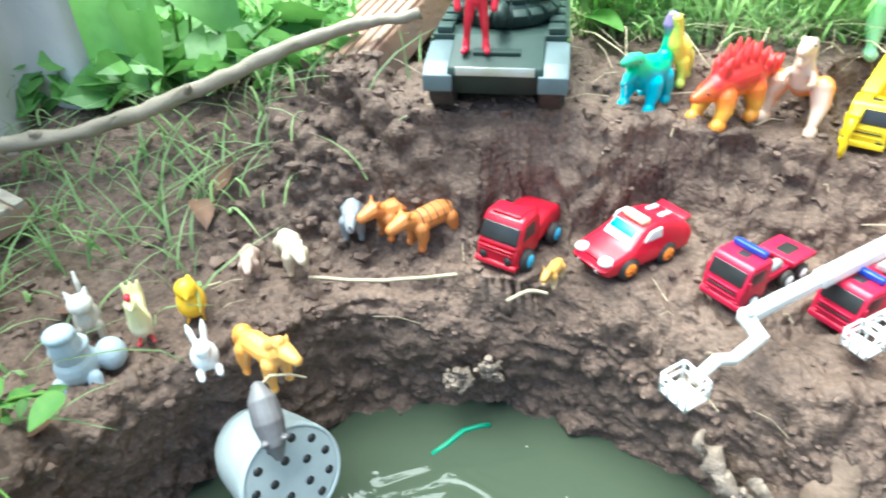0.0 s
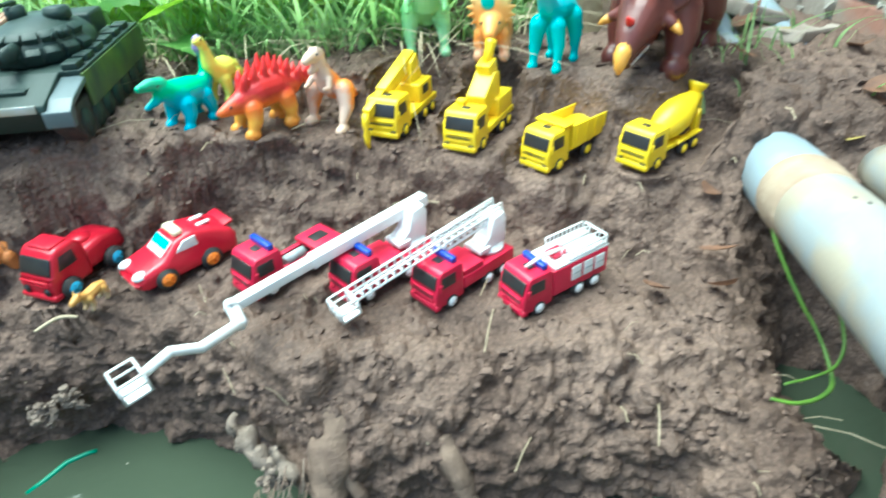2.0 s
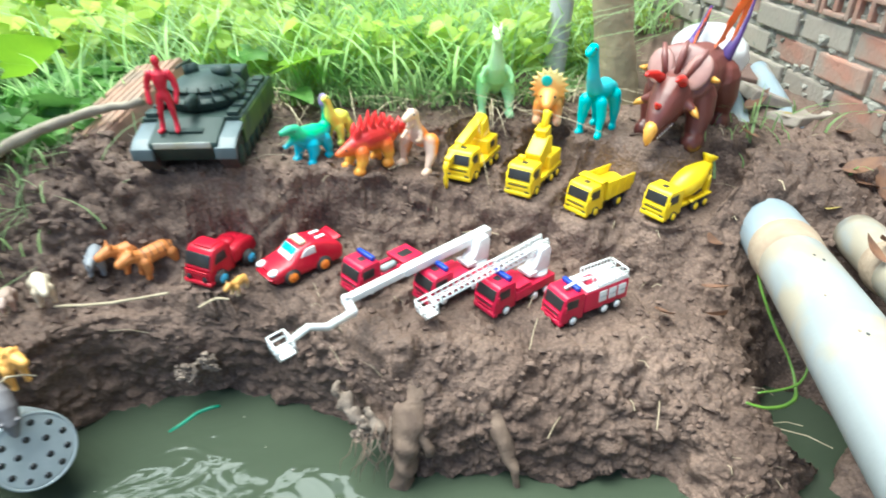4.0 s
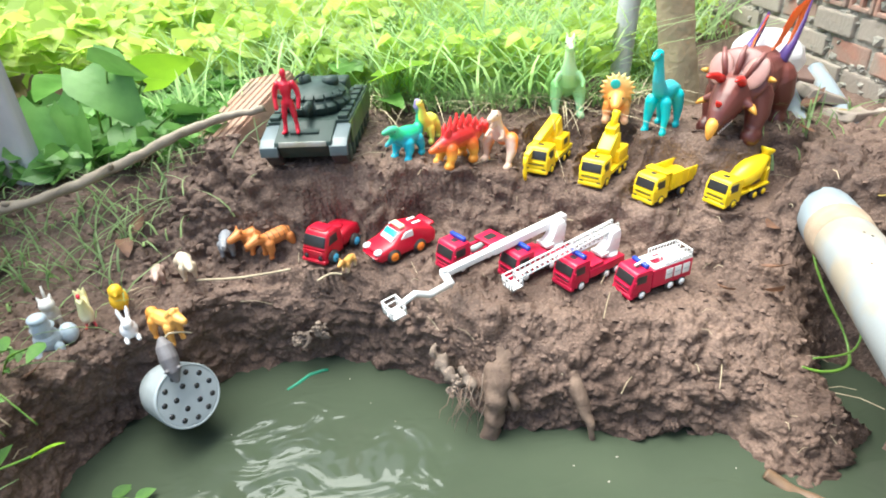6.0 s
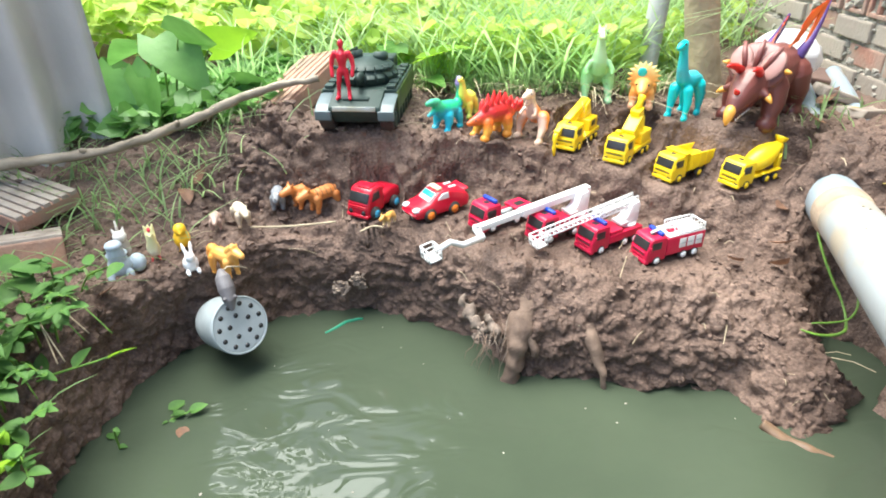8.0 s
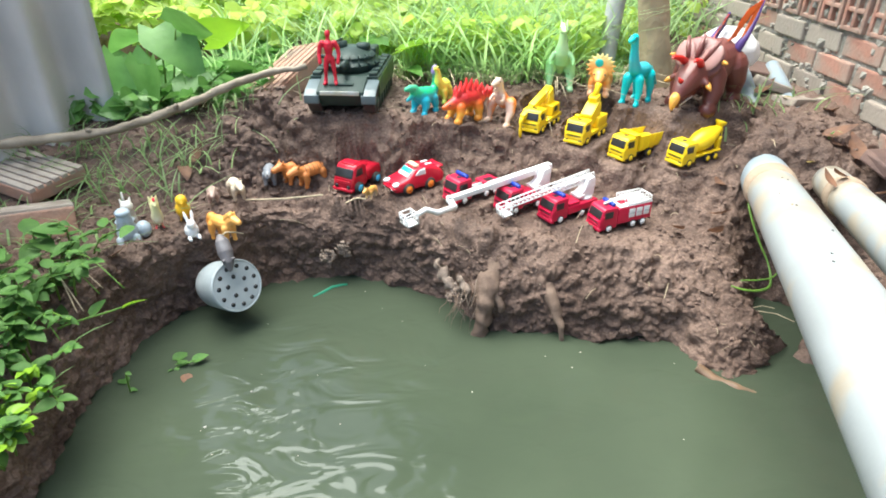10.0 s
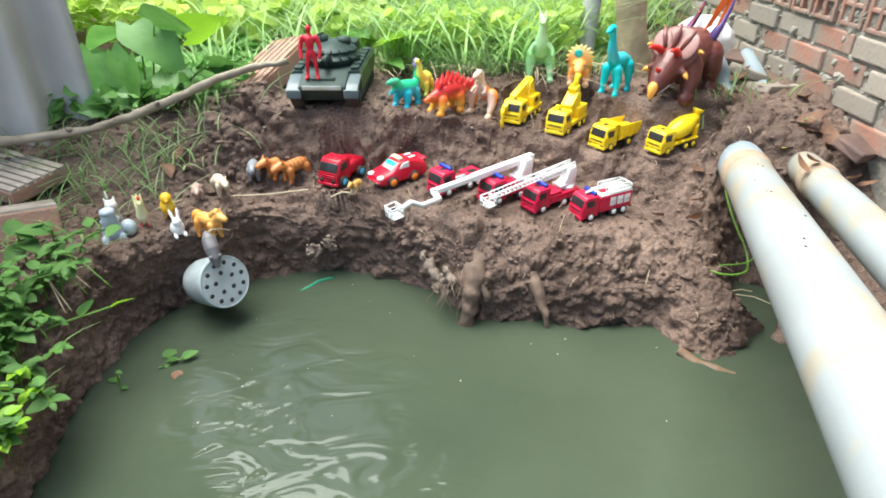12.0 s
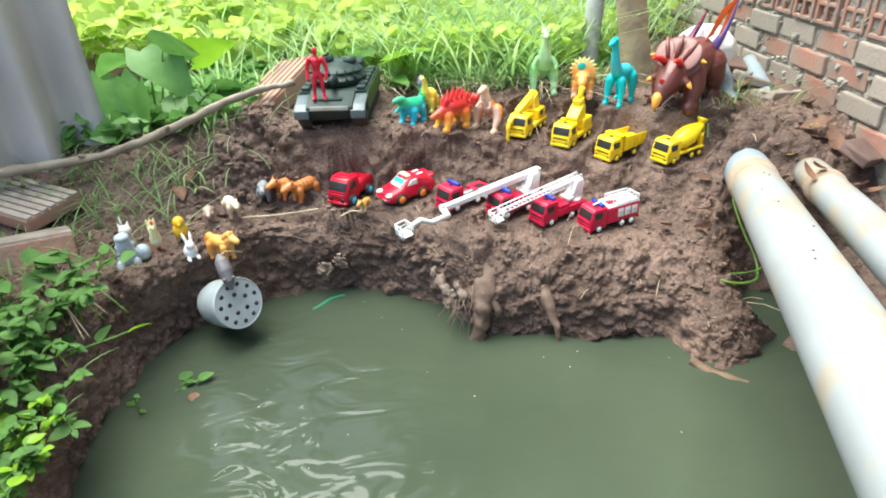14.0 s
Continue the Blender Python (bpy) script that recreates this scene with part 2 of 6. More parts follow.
def add_prism(bm, profile, y0, y1, bevel=0.0012):
    """A side outline of (x, z) drawn out from y0 to y1."""
    a = [bm.verts.new((x, y0, z)) for x, z in profile]
    b = [bm.verts.new((x, y1, z)) for x, z in profile]
    n = len(profile)
    fs = [bm.faces.new(a), bm.faces.new(b[::-1])]
    for i in range(n):
        fs.append(bm.faces.new((a[i], b[i], b[(i + 1) % n], a[(i + 1) % n])))
    bmesh.ops.recalc_face_normals(bm, faces=fs)
    if bevel:
        es = [e for e in bm.edges if all(v in set(a + b) for v in e.verts)]
        bmesh.ops.bevel(bm, geom=es, offset=bevel, segments=2, profile=0.6, affect="EDGES")
    return bm


def add_tube(bm, pts, n=10, cap=True, squash=1.0):
    """A round skin along points of (x, y, z, radius)."""
    rings = []
    side = None
    for i, (x, y, z, r) in enumerate(pts):
        p = Vector((x, y, z))
        a = Vector(pts[max(i - 1, 0)][:3])
        c = Vector(pts[min(i + 1, len(pts) - 1)][:3])
        d = (c - a).normalized() if (c - a).length > 1e-9 else Vector((0, 0, 1))
        if side is None:
            side = d.orthogonal().normalized()
        side = (side - d * side.dot(d)).normalized()
        up = d.cross(side)
        rings.append([bm.verts.new(p + (side * math.cos(k * math.tau / n) + up * math.sin(k * math.tau / n) * squash) * r) for k in range(n)])
    fs = []
    for a, b in zip(rings, rings[1:]):
        for k in range(n):
            fs.append(bm.faces.new((a[k], a[(k + 1) % n], b[(k + 1) % n], b[k])))
    if cap:
        fs.append(bm.faces.new(rings[0][::-1]))
        fs.append(bm.faces.new(rings[-1]))
    bmesh.ops.recalc_face_normals(bm, faces=fs)
    return bm


def tube(pts, n=10, cap=True):
    return add_tube(bmesh.new(), pts, n, cap)


def add_ball(bm, c, r, seg=12, turn=None):
    m = Matrix.Translation(c) @ (turn or Matrix()) @ Matrix.Diagonal((*(r if hasattr(r, "__len__") else (r, r, r)), 1))
    bmesh.ops.create_uvsphere(bm, u_segments=seg, v_segments=max(6, seg // 2 + 2), radius=1, matrix=m)
    return bm


def ball(c, r, seg=12):
    return add_ball(bmesh.new(), c, r, seg)


def add_disc(bm, c, axis, r, depth, n=20, bevel=0.0):
    m = Matrix.Translation(c) @ Vector(axis).to_track_quat("Z", "Y").to_matrix().to_4x4()
    r_ = bmesh.ops.create_cone(bm, cap_ends=True, segments=n, radius1=r, radius2=r, depth=depth, matrix=m)
    if bevel:
        es = list({e for v in r_["verts"] for e in v.link_edges if len([f for f in e.link_faces if len(f.verts) > 4]) == 1})
        bmesh.ops.bevel(bm, geom=es, offset=bevel, segments=2, affect="EDGES")
    return bm


def disc(c, axis, r, depth, n=20, bevel=0.0):
    return add_disc(bmesh.new(), c, axis, r, depth, n, bevel)


def smooth01(t):
    t = np.clip(t, 0, 1)
    return t * t * (3 - 2 * t)


def fbm(p, octaves=4):
    return noise.fractal(p, 1.0, 2.0, octaves)


# ---- the ground: a bank round a pond ----
POND = (0.12, -0.15)
SHORE = [(0.12, -1.25), (-0.20, -1.0), (-0.31, -0.5), (-0.30, -0.15), (-0.294, 0.052), (-0.297, 0.176), (-0.282, 0.263), (-0.236, 0.319), (-0.132, 0.392),
         (-0.025, 0.397), (0.081, 0.363), (0.145, 0.308), (0.176, 0.256), (0.257, 0.244), (0.331, 0.222), (0.42, 0.212),
         (0.437, 0.146), (0.48, 0.118), (0.565, 0.165), (0.63, 0.10), (0.66, -0.2), (0.66, -0.7), (0.45, -1.1)]
_ang = [math.degrees(math.atan2(y - POND[1], x - POND[0])) % 360 for x, y in SHORE]
_rad = [math.hypot(x - POND[0], y - POND[1]) for x, y in SHORE]
_order = sorted(zip(_ang, _rad))
_ang, _rad = [a for a, _ in _order], [r for _, r in _order]


def shore(deg):
    return np.interp(np.asarray(deg) % 360, _ang, _rad, period=360)


# level pads pressed flat under the toys: from (x, y) to (x, y), height, half width
PADS = [(0.365, 0.334, 0.42, 0.352, 0.1095, 0.028), (0.305, 0.356, 0.352, 0.381, 0.115, 0.026), (0.243, 0.372, 0.292, 0.400, 0.124, 0.026), (0.172, 0.388, 0.215, 0.415, 0.134, 0.026),
        (0.085, 0.420, 0.128, 0.446, 0.1388, 0.027), (0.0, 0.425, 0.01, 0.446, 0.1385, 0.025), (0.497, 0.420, 0.563, 0.453, 0.168, 0.026), (0.415, 0.443, 0.475, 0.478, 0.170, 0.026),
        (0.352, 0.470, 0.398, 0.521, 0.188, 0.025), (0.287, 0.505, 0.322, 0.552, 0.196, 0.025), (0.105, 0.525, 0.12, 0.535, 0.224, 0.025), (0.165, 0.515, 0.195, 0.525, 0.215, 0.025),
        (0.233, 0.518, 0.238, 0.528, 0.205, 0.028), (0.445, 0.518, 0.46, 0.535, 0.234, 0.026), (0.52, 0.495, 0.57, 0.545, 0.235, 0.045), (0.0, 0.538, 0.01, 0.66, 0.235, 0.045)]


def ground_base(x, y):
    """The trodden soil with the pads on which the toys stand."""
    x, y = np.asarray(x, float), np.asarray(y, float)
    z = soil_base(x, y)
    # the trodden edge slopes down towards the water
    deg = np.degrees(np.arctan2(y - POND[1], x - POND[0]))
    inland = np.hypot(x - POND[0], y - POND[1]) - shore(deg)
    worn = np.interp(deg, [70, 80, 106, 117], [0, 1, 1, 0])
    z = z - 0.036 * worn * smooth01((0.05 - inland) / 0.06)
    for x0, y0, x1, y1, h, w in PADS:
        t = np.clip(((x - x0) * (x1 - x0) + (y - y0) * (y1 - y0)) / ((x1 - x0) ** 2 + (y1 - y0) ** 2), 0, 1)
        d = np.hypot(x - x0 - t * (x1 - x0), y - y0 - t * (y1 - y0))
        k = smooth01((1.75 * w - d) / (0.85 * w))
        z = z * (1 - k) + h * k
    return z


def on_pad(x, y):
    near = np.zeros_like(x, dtype=bool)
    for x0, y0, x1, y1, h, w in PADS:
        t = np.clip(((x - x0) * (x1 - x0) + (y - y0) * (y1 - y0)) / ((x1 - x0) ** 2 + (y1 - y0) ** 2), 0, 1)
        near |= np.hypot(x - x0 - t * (x1 - x0), y - y0 - t * (y1 - y0)) < 1.05 * w
    return near


def soil_base(x, y):
    """The height of the trodden soil, before clods: a low terrace, a step and a high terrace."""
    x, y = np.asarray(x, float), np.asarray(y, float)
    low = np.interp(x, [-0.6, -0.3, -0.2, -0.1, 0.0, 0.1, 0.2, 0.3, 0.4, 0.5, 0.58, 0.7], [0.14, 0.122, 0.122, 0.13, 0.138, 0.138, 0.128, 0.117, 0.110, 0.105, 0.10, 0.08])
    y0 = np.interp(x, [-0.6, -0.3, -0.1, 0.0, 0.1, 0.2, 0.3, 0.4, 0.5, 0.6, 0.8], [0.42, 0.43, 0.46, 0.435, 0.435, 0.43, 0.40, 0.37, 0.33, 0.24, 0.22])
    y1 = np.interp(x, [-0.6, -0.3, -0.17, -0.09, 0.0, 0.1, 0.24, 0.36, 0.45, 0.55, 0.65, 0.8], [0.62, 0.62, 0.60, 0.50, 0.495, 0.505, 0.525, 0.53, 0.515, 0.47, 0.44, 0.42])
    top = np.interp(x, [-0.6, -0.35, -0.15, -0.05, 0.1, 0.3, 0.6], [0.20, 0.20, 0.222, 0.235, 0.232, 0.238, 0.232])
    ramp = np.clip((y - y0) / (y1 - y0), 0, 1)
    ramp = 0.5 * ramp + 0.5 * smooth01(ramp)
    z = low + (top - low) * ramp
    # the mound of dug soil left of the tank
    z = z + 0.034 * np.exp(-(((x + 0.165) / 0.055) ** 2 + ((y - 0.545) / 0.05) ** 2))
    # far off the ground is level
    far = smooth01((y - 0.75) / 0.5)
    z = z * (1 - far) + 0.24 * far
    # the near banks beside the pond lie low
    near = smooth01((0.24 - y) / 0.2)
    left = np.interp(x, [-0.7, -0.4, -0.3], [0.11, 0.085, 0.055])
    right = np.interp(x, [0.4, 0.46, 0.52, 0.56, 0.66, 0.9], [0.05, 0.05, 0.05, 0.02, 0.05, 0.15])
    z = np.where(x < 0.1, z * (1 - near) + left * near, z)
    nr = smooth01((0.32 - y) / 0.17) * smooth01((x - 0.38) / 0.05)
    z = z * (1 - nr) + right * nr
    z = z - 0.018 * np.exp(-(((x - 0.605) / 0.05) ** 2 + ((y - 0.365) / 0.04) ** 2))
    # a hollow under the pipe
    z = z - 0.17 * np.exp(-(((x - 0.60) / 0.042) ** 2 + ((y - 0.262) / 0.07) ** 2))
    return z


def lip(deg):
    """How far back of the water's edge the top of the bank begins, and how deep it is undercut."""
    d = np.asarray(deg) % 360
    off = np.interp(d, [20, 34, 40, 44, 50, 58, 66, 75, 82, 88, 95, 105, 118, 128, 140, 150, 165, 190, 260, 330],
                    [0.10, 0.10, 0.07, 0.06, 0.015, 0.06, 0.05, 0.035, 0.012, 0.006, -0.004, -0.004, -0.002, 0.002, 0.0, 0.012, 0.03, 0.05, 0.05, 0.08])
    cut = np.interp(d, [20, 40, 48, 55, 66, 78, 84, 90, 97, 118, 128, 140, 160, 330],
                    [-0.02, -0.01, 0.012, -0.028, -0.026, -0.018, 0.0, 0.003, 0.005, 0.005, 0.004, 0.003, -0.005, 0.0])
    return off, cut


def clods(p):
    """Lumpiness of dug soil at a place, in metres."""
    w = p + Vector((noise.noise(p * 30), noise.noise(p * 30 + Vector((5, 0, 0))), noise.noise(p * 30 + Vector((0, 5, 0))))) * 0.012
    a = noise.voronoi(w * 36)[0]
    b = noise.voronoi(w * 95 + Vector((3, 1, 7)))[0]
    broken = 0.35 + 0.65 * min(1.0, max(0.0, 0.5 + 1.3 * noise.noise(p * 14)))
    lump = 0.0130 * min(0.55, a[1] - a[0]) + 0.0068 * min(0.5, b[1] - b[0]) - 0.0078
    return lump * broken + 0.008 * fbm(p * 12, 3) + 0.0042 * fbm(p * 60, 5)


def ground(x, y):
    """The height on which a thing stands at (x, y)."""
    return float(ground_base(x, y))


def build_ground():
    ths = np.concatenate([np.linspace(-160, 14, 60, endpoint=False), np.linspace(14, 160, 860, endpoint=False), np.linspace(160, 200, 24, endpoint=False)])
    face = np.linspace(0, 1, 56)
    tops = np.concatenate([np.linspace(0.003, 0.36, 150), 0.36 * np.geomspace(1.03, 160, 46)])
    off, cut = lip(ths)
    rw = shore(ths)
    rw = np.convolve(np.concatenate([rw[-4:], rw, rw[:4]]), np.ones(9) / 9, "valid")
    c, s = np.cos(np.radians(ths)), np.sin(np.radians(ths))
    lx, ly = POND[0] + (rw + off) * c, POND[1] + (rw + off) * s
    lz = ground_base(lx, ly)
    rows = []
    for r_in, z in ((0.18, -0.10), (0.10, -0.07), (0.05, -0.04), (0.02, -0.02)):
        rr = np.maximum(rw - r_in, 0.05)
        rows.append(np.stack([POND[0] + rr * c, POND[1] + rr * s, np.full_like(rr, z)], 1))
    for t in face:
        rr = rw + off * t + cut * math.sin(math.pi * min(1, t * 0.94)) * (1.15 - 0.5 * t)
        round_in = 0.012 * max(0, (t - 0.72) / 0.28) ** 2
        rr = rr + round_in
        rows.append(np.stack([POND[0] + rr * c, POND[1] + rr * s, lz * (1 - (1 - t) ** 1.15) - 0.004 * (1 - t)], 1))
    for d in tops:
        rr = rw + off + 0.012 + d
        x, y = POND[0] + rr * c, POND[1] + rr * s
        rows.append(np.stack([x, y, ground_base(x, y)], 1))
    g = np.array(rows)
    du = np.roll(g, -1, 1) - np.roll(g, 1, 1)
    dv = np.gradient(g, axis=0)
    nrm = np.cross(dv, du)
    nrm /= np.linalg.norm(nrm, axis=2, keepdims=True) + 1e-12
    nrm *= np.sign(nrm[:, :, 2:3] + 0.15)
    nv, nu = g.shape[:2]
    pads = on_pad(g[:, :, 0], g[:, :, 1])
    for i in range(nv):
        for j in range(nu):
            x, y, z = g[i, j]
            rough = 1.0
            dist = math.hypot(x - 0.1, y - 0.3)
            if dist > 1.6:
                continue
            # trodden flat where the toys are lined up
            flat = 1.25
            if z > 0.2:
                flat = 1.1
            if i >= 60 and -0.24 < x < -0.11 and 0.46 < y < 0.66:
                flat = 2.2
            if 4 <= i < 64 and x > -0.27:
                flat = 1.2
            if z > 0.07 and pads[i, j]:
                flat = 0.4
            g[i, j] += nrm[i, j] * clods(Vector((x, y, z * 1.2))) * flat * rough
    verts = g.reshape(-1, 3).tolist()
    faces = []
    for i in range(nv - 1):
        for j in range(nu):
            k = (j + 1) % nu
            faces.append((i * nu + j, i * nu + k, (i + 1) * nu + k, (i + 1) * nu + j))
    ob = cloud("ground", verts, faces, SOIL, smooth=True)
    tagged(ob, "brown dug soil bank with two trodden terraces round a pond", "ground", kind="structure")
    return g


SOIL_GRID = build_ground()
bm = bmesh.new()
bmesh.ops.create_grid(bm, x_segments=8, y_segments=8, size=1.6, matrix=Matrix.Translation((POND[0], POND[1] - 0.2, 0)))
tagged(link_mesh("water", bm, WATER), "still murky grey-green pond water", "water", kind="structure")
ico = bmesh.new()
bmesh.ops.create_icosphere(ico, subdivisions=1, radius=1)
ICO_V = np.array([v.co[:] for v in ico.verts])
ICO_F = [tuple(v.index for v in f.verts) for f in ico.faces]
ico.free()


def lumps(name, places, material, label, category, flat=0.75, jag=0.9, parent=None):
    """Many uneven lumps at (x, y, z, radius)."""
    verts, faces = [], []
    rng = np.random.default_rng(5)
    for i, (x, y, z, r) in enumerate(places):
        d = 1 + jag * np.array([noise.noise(Vector(v) * 1.6 + Vector((i * 3.1, 0, 0))) for v in ICO_V])
        k = rng.uniform(0.7, 1.3, 3) * r
        k[2] *= flat
        base = len(verts)
        verts += (ICO_V * d[:, None] * k + (x, y, z)).tolist()
        faces += [tuple(base + q for q in f) for f in ICO_F]
    ob = cloud(name, verts, faces, material, parent, smooth=False)
    return tagged(ob, label, category, kind="stuff") if label else ob




# ---- brick wall, fence sheet, pipes ----
def build_wall():
    wx = 0.775
    wall = tagged(link_mesh("wall_east", box(wx + 0.005, wx + 0.12, -1.2, 2.6, -0.1, 1.5, bevel=0.002), MORTAR, smooth=False),
                  "weathered brick wall of solid and hollow bricks in rough mortar", "wall", kind="structure")
    # rough render that squeezed out of the joints
    rng = random.Random(4)
    places = [(wx + 0.009, rng.uniform(0.05, 1.0), rng.uniform(0.2, 0.36), rng.uniform(0.004, 0.013)) for _ in range(520)]
    lump_obj = lumps("mortar_lump", places, MORTAR, "", "", 0.7, 0.35, wall)
    lump_obj["kind"] = "stuff"
    solid, grey, hollow = [], [], None
    for i in range(3):
        bm = box(0, 0.03, 0, 0.089, 0, 0.031, bevel=0.003)
        for v in bm.verts:
            v.co += Vector((0.0, noise.noise(v.co * 90 + Vector((i, 0, 0))), noise.noise(v.co * 70 + Vector((0, i, 5))))) * 0.0014
        me = bpy.data.meshes.new("brick")
        bm.to_mesh(me)
        me.materials.append(BRICK)
        solid.append(me)
        me = me.copy()
        me.materials[0] = BRICKG
        grey.append(me)
        bm.free()
    # a hollow brick laid as a header: four walls round two tall holes
    bm = bmesh.new()
    W, H, w = 0.052, 0.062, 0.0065
    for y0, y1, z0, z1 in ((0, w, 0, H), (W - w, W, 0, H), (W / 2 - w / 2, W / 2 + w / 2, w, H - w), (w, W - w, 0, w), (w, W - w, H - w, H), (w, W - w, H / 2 - w / 2, H / 2 + w / 2)):
        add_box(bm, 0, 0.03, y0, y1, z0, z1, bevel=0.0018)
    add_box(bm, 0.017, 0.0175, w, W - w, w, H - w, bevel=0)
    hollow = bpy.data.meshes.new("hollow_brick")
    bm.to_mesh(hollow)
    hollow.materials.append(BRICK)
    bm.free()
    z = 0.186
    for row in range(4):
        y = -0.1 - (row % 2) * 0.045
        while y < 1.1:
            me = rng.choice(solid if rng.random() < (0.5 if y < 0.42 else 0.2) else grey)
            ob = new("brick", me)
            ob.parent = wall
            ob.matrix_world = pose(wx - rng.uniform(-0.004, 0.003), y, z + rng.uniform(-0.001, 0.001), 0, 0, rng.uniform(-1, 1))
            y += 0.096 + rng.uniform(0, 0.006)
        z += 0.0375
    for row in range(3):
        y = -0.1 - (row % 2) * 0.027
        while y < 1.1:
            ob = new("hollow_brick", hollow)
            ob.parent = wall
            ob.matrix_world = pose(wx - rng.uniform(-0.002, 0.004), y, z, 0, 0, rng.uniform(-1.5, 1.5))
            y += 0.0575 + rng.uniform(0, 0.005)
        z += 0.069


build_wall()


def build_sheet():
    """A corrugated fibre-cement sheet standing on edge as a fence."""
    a, b = Vector((-0.412, 0.645)), Vector((-1.177, -0.02))
    n, length = 150, (b - a).length
    d = (b - a).normalized()
    out = Vector((d.y, -d.x)) * -1
    verts, faces = [], []
    for i in range(n + 1):
        s = length * i / n
        w = 0.021 * math.sin(s / 0.086 * math.tau + 0.8)
        for k, off in enumerate((0.0, 0.006)):
            p = a + d * s + out * (w + off)
            for z in (0.13, 0.20, 0.45, 1.1):
                verts.append((p.x, p.y + 0.0, z))
    for i in range(n):
        for k in range(2):
            for j in range(3):
                q = (i * 8 + k * 4 + j, (i + 1) * 8 + k * 4 + j, (i + 1) * 8 + k * 4 + j + 1, i * 8 + k * 4 + j + 1)
                faces.append(q if k else q[::-1])
        faces.append((i * 8 + 3, (i + 1) * 8 + 3, (i + 1) * 8 + 7, i * 8 + 7))
    for j in range(3):
        faces.append((j, j + 1, 4 + j + 1, 4 + j))
    tagged(cloud("corrugated_fence_sheet", verts, faces, CEMENT, smooth=True), "grey corrugated fibre-cement sheet standing as a fence in weeds", "fence")


build_sheet()


def pipe_line(a, b, r, name, label, material, collar=None, n=28):
    """A straight pipe from a to b, with the end near a sunk in the soil."""
    a, b = Vector(a), Vector(b)
    th = thing(name, Matrix.Translation(a), label, "pipe")
    d = (b - a).normalized()
    L = (b - a).length
    pts = [(*(d * s), r * (0.97 if s < 0.002 else 1)) for s in np.linspace(0, L, 40)]
    part("pipe_wall", tube(pts, n), material, th)
    return th, d, L


pipe_d = (Vector((0.385, -0.12, 0.262)) - Vector((0.622, 0.41, 0.152))).normalized()
big, _, _ = pipe_line((0.622, 0.41, 0.152), Vector((0.622, 0.41, 0.152)) + pipe_d * 1.1, 0.0315, "water_pipe", "fat grey PVC pipe with dried mud, sloping over the pond", PVC)
part("socket", tube([(*(pipe_d * s), r) for s, r in ((-0.012, 0.022), (-0.006, 0.029), (0.004, 0.0326), (0.02, 0.0332), (0.092, 0.0334), (0.098, 0.0329), (0.0985, 0.031))], 28), PVCB, big, "cleaner pale blue-grey socket end")
part("mud_ring", tube([(*(pipe_d * s), r) for s, r in ((0.088, 0.0318), (0.092, 0.0336), (0.10, 0.0342), (0.112, 0.0336), (0.126, 0.0326), (0.140, 0.0313))], 28), CRUST, big, "ring of dried brown mud at the joint")
rng = random.Random(11)
up_p = (Vector((0, 0, 1)) - pipe_d * pipe_d.z).normalized()
side_p = pipe_d.cross(up_p)
for s, an in ((0.19, 0.1), (0.2, -0.05), (0.27, 0.5), (0.33, 0.35), (0.335, 0.25), (0.42, -0.3), (0.5, 0.2), (0.52, 0.28)):
    p = pipe_d * s + (up_p * math.cos(an) + side_p * math.sin(an)) * 0.0316
    part("mud_speck", ball(p, (0.0012, 0.0018, 0.0006), 8), CRUST if an > 0.3 else BLACK, big, "dark speck of dirt")
p2a = Vector((0.684, 0.345, 0.165))
second, _, _ = pipe_line(p2a, p2a + pipe_d * 0.75, 0.0235, "drain_pipe", "thinner grey PVC pipe beside the wall with mud and dead leaves", PVC)
part("mud_ring", tube([(*(pipe_d * s), r) for s, r in ((0.083, 0.0236), (0.088, 0.0258), (0.1, 0.0262), (0.112, 0.0252), (0.118, 0.0236))], 24), CRUST, second, "band of brown mud")
pipe_line((0.705, 0.72, 0.262), (0.628, 0.42, 0.178), 0.0135, "narrow_pipe", "narrow grey pipe running back along the wall", PVCB)
pipe_line((0.745, 0.66, 0.25), (0.69, 0.43, 0.2), 0.013, "narrow_pipe", "short pale pipe half buried in leaf litter", PVCB)


# ---- toy trucks ----
def wheel(parent, x, y, r, width, tyre_mat, rim_mat, z=None):
    z = r if z is None else z
    s = 1 if y > 0 else -1
    w = thing_part("wheel", parent)
    t = part("tyre", disc((x, y, z), (0, 1, 0), r, width, 18, 0.0012), tyre_mat, w)
    bm = disc((x, y + s * (width / 2 - 0.0002), z), (0, 1, 0), r * 0.62, 0.0016, 16, 0.0004)
    add_disc(bm, (x, y + s * (width / 2 + 0.0006), z), (0, 1, 0), r * 0.24, 0.0014, 10, 0.0003)
    for k in range(5):
        an = k * math.tau / 5
        add_ball(bm, (x + math.cos(an) * r * 0.43, y + s * (width / 2 + 0.0006), z + math.sin(an) * r * 0.43), r * 0.11, 6)
    part("rim", bm, rim_mat, w)
    return w


def thing_part(name, parent):
    """A mesh part that carries its own pieces: an axle stub."""
    bm = bmesh.new()
    add_box(bm, -0.0005, 0.0005, -0.0005, 0.0005, 0.004, 0.005, bevel=0)
    return part(name, bm, BLACK, parent)


CAB = [(0.013, 0.006), (0.0405, 0.0055), (0.0425, 0.008), (0.0425, 0.0185), (0.0415, 0.0215), (0.0375, 0.0345), (0.0345, 0.0375), (0.015, 0.0375), (0.013, 0.035)]


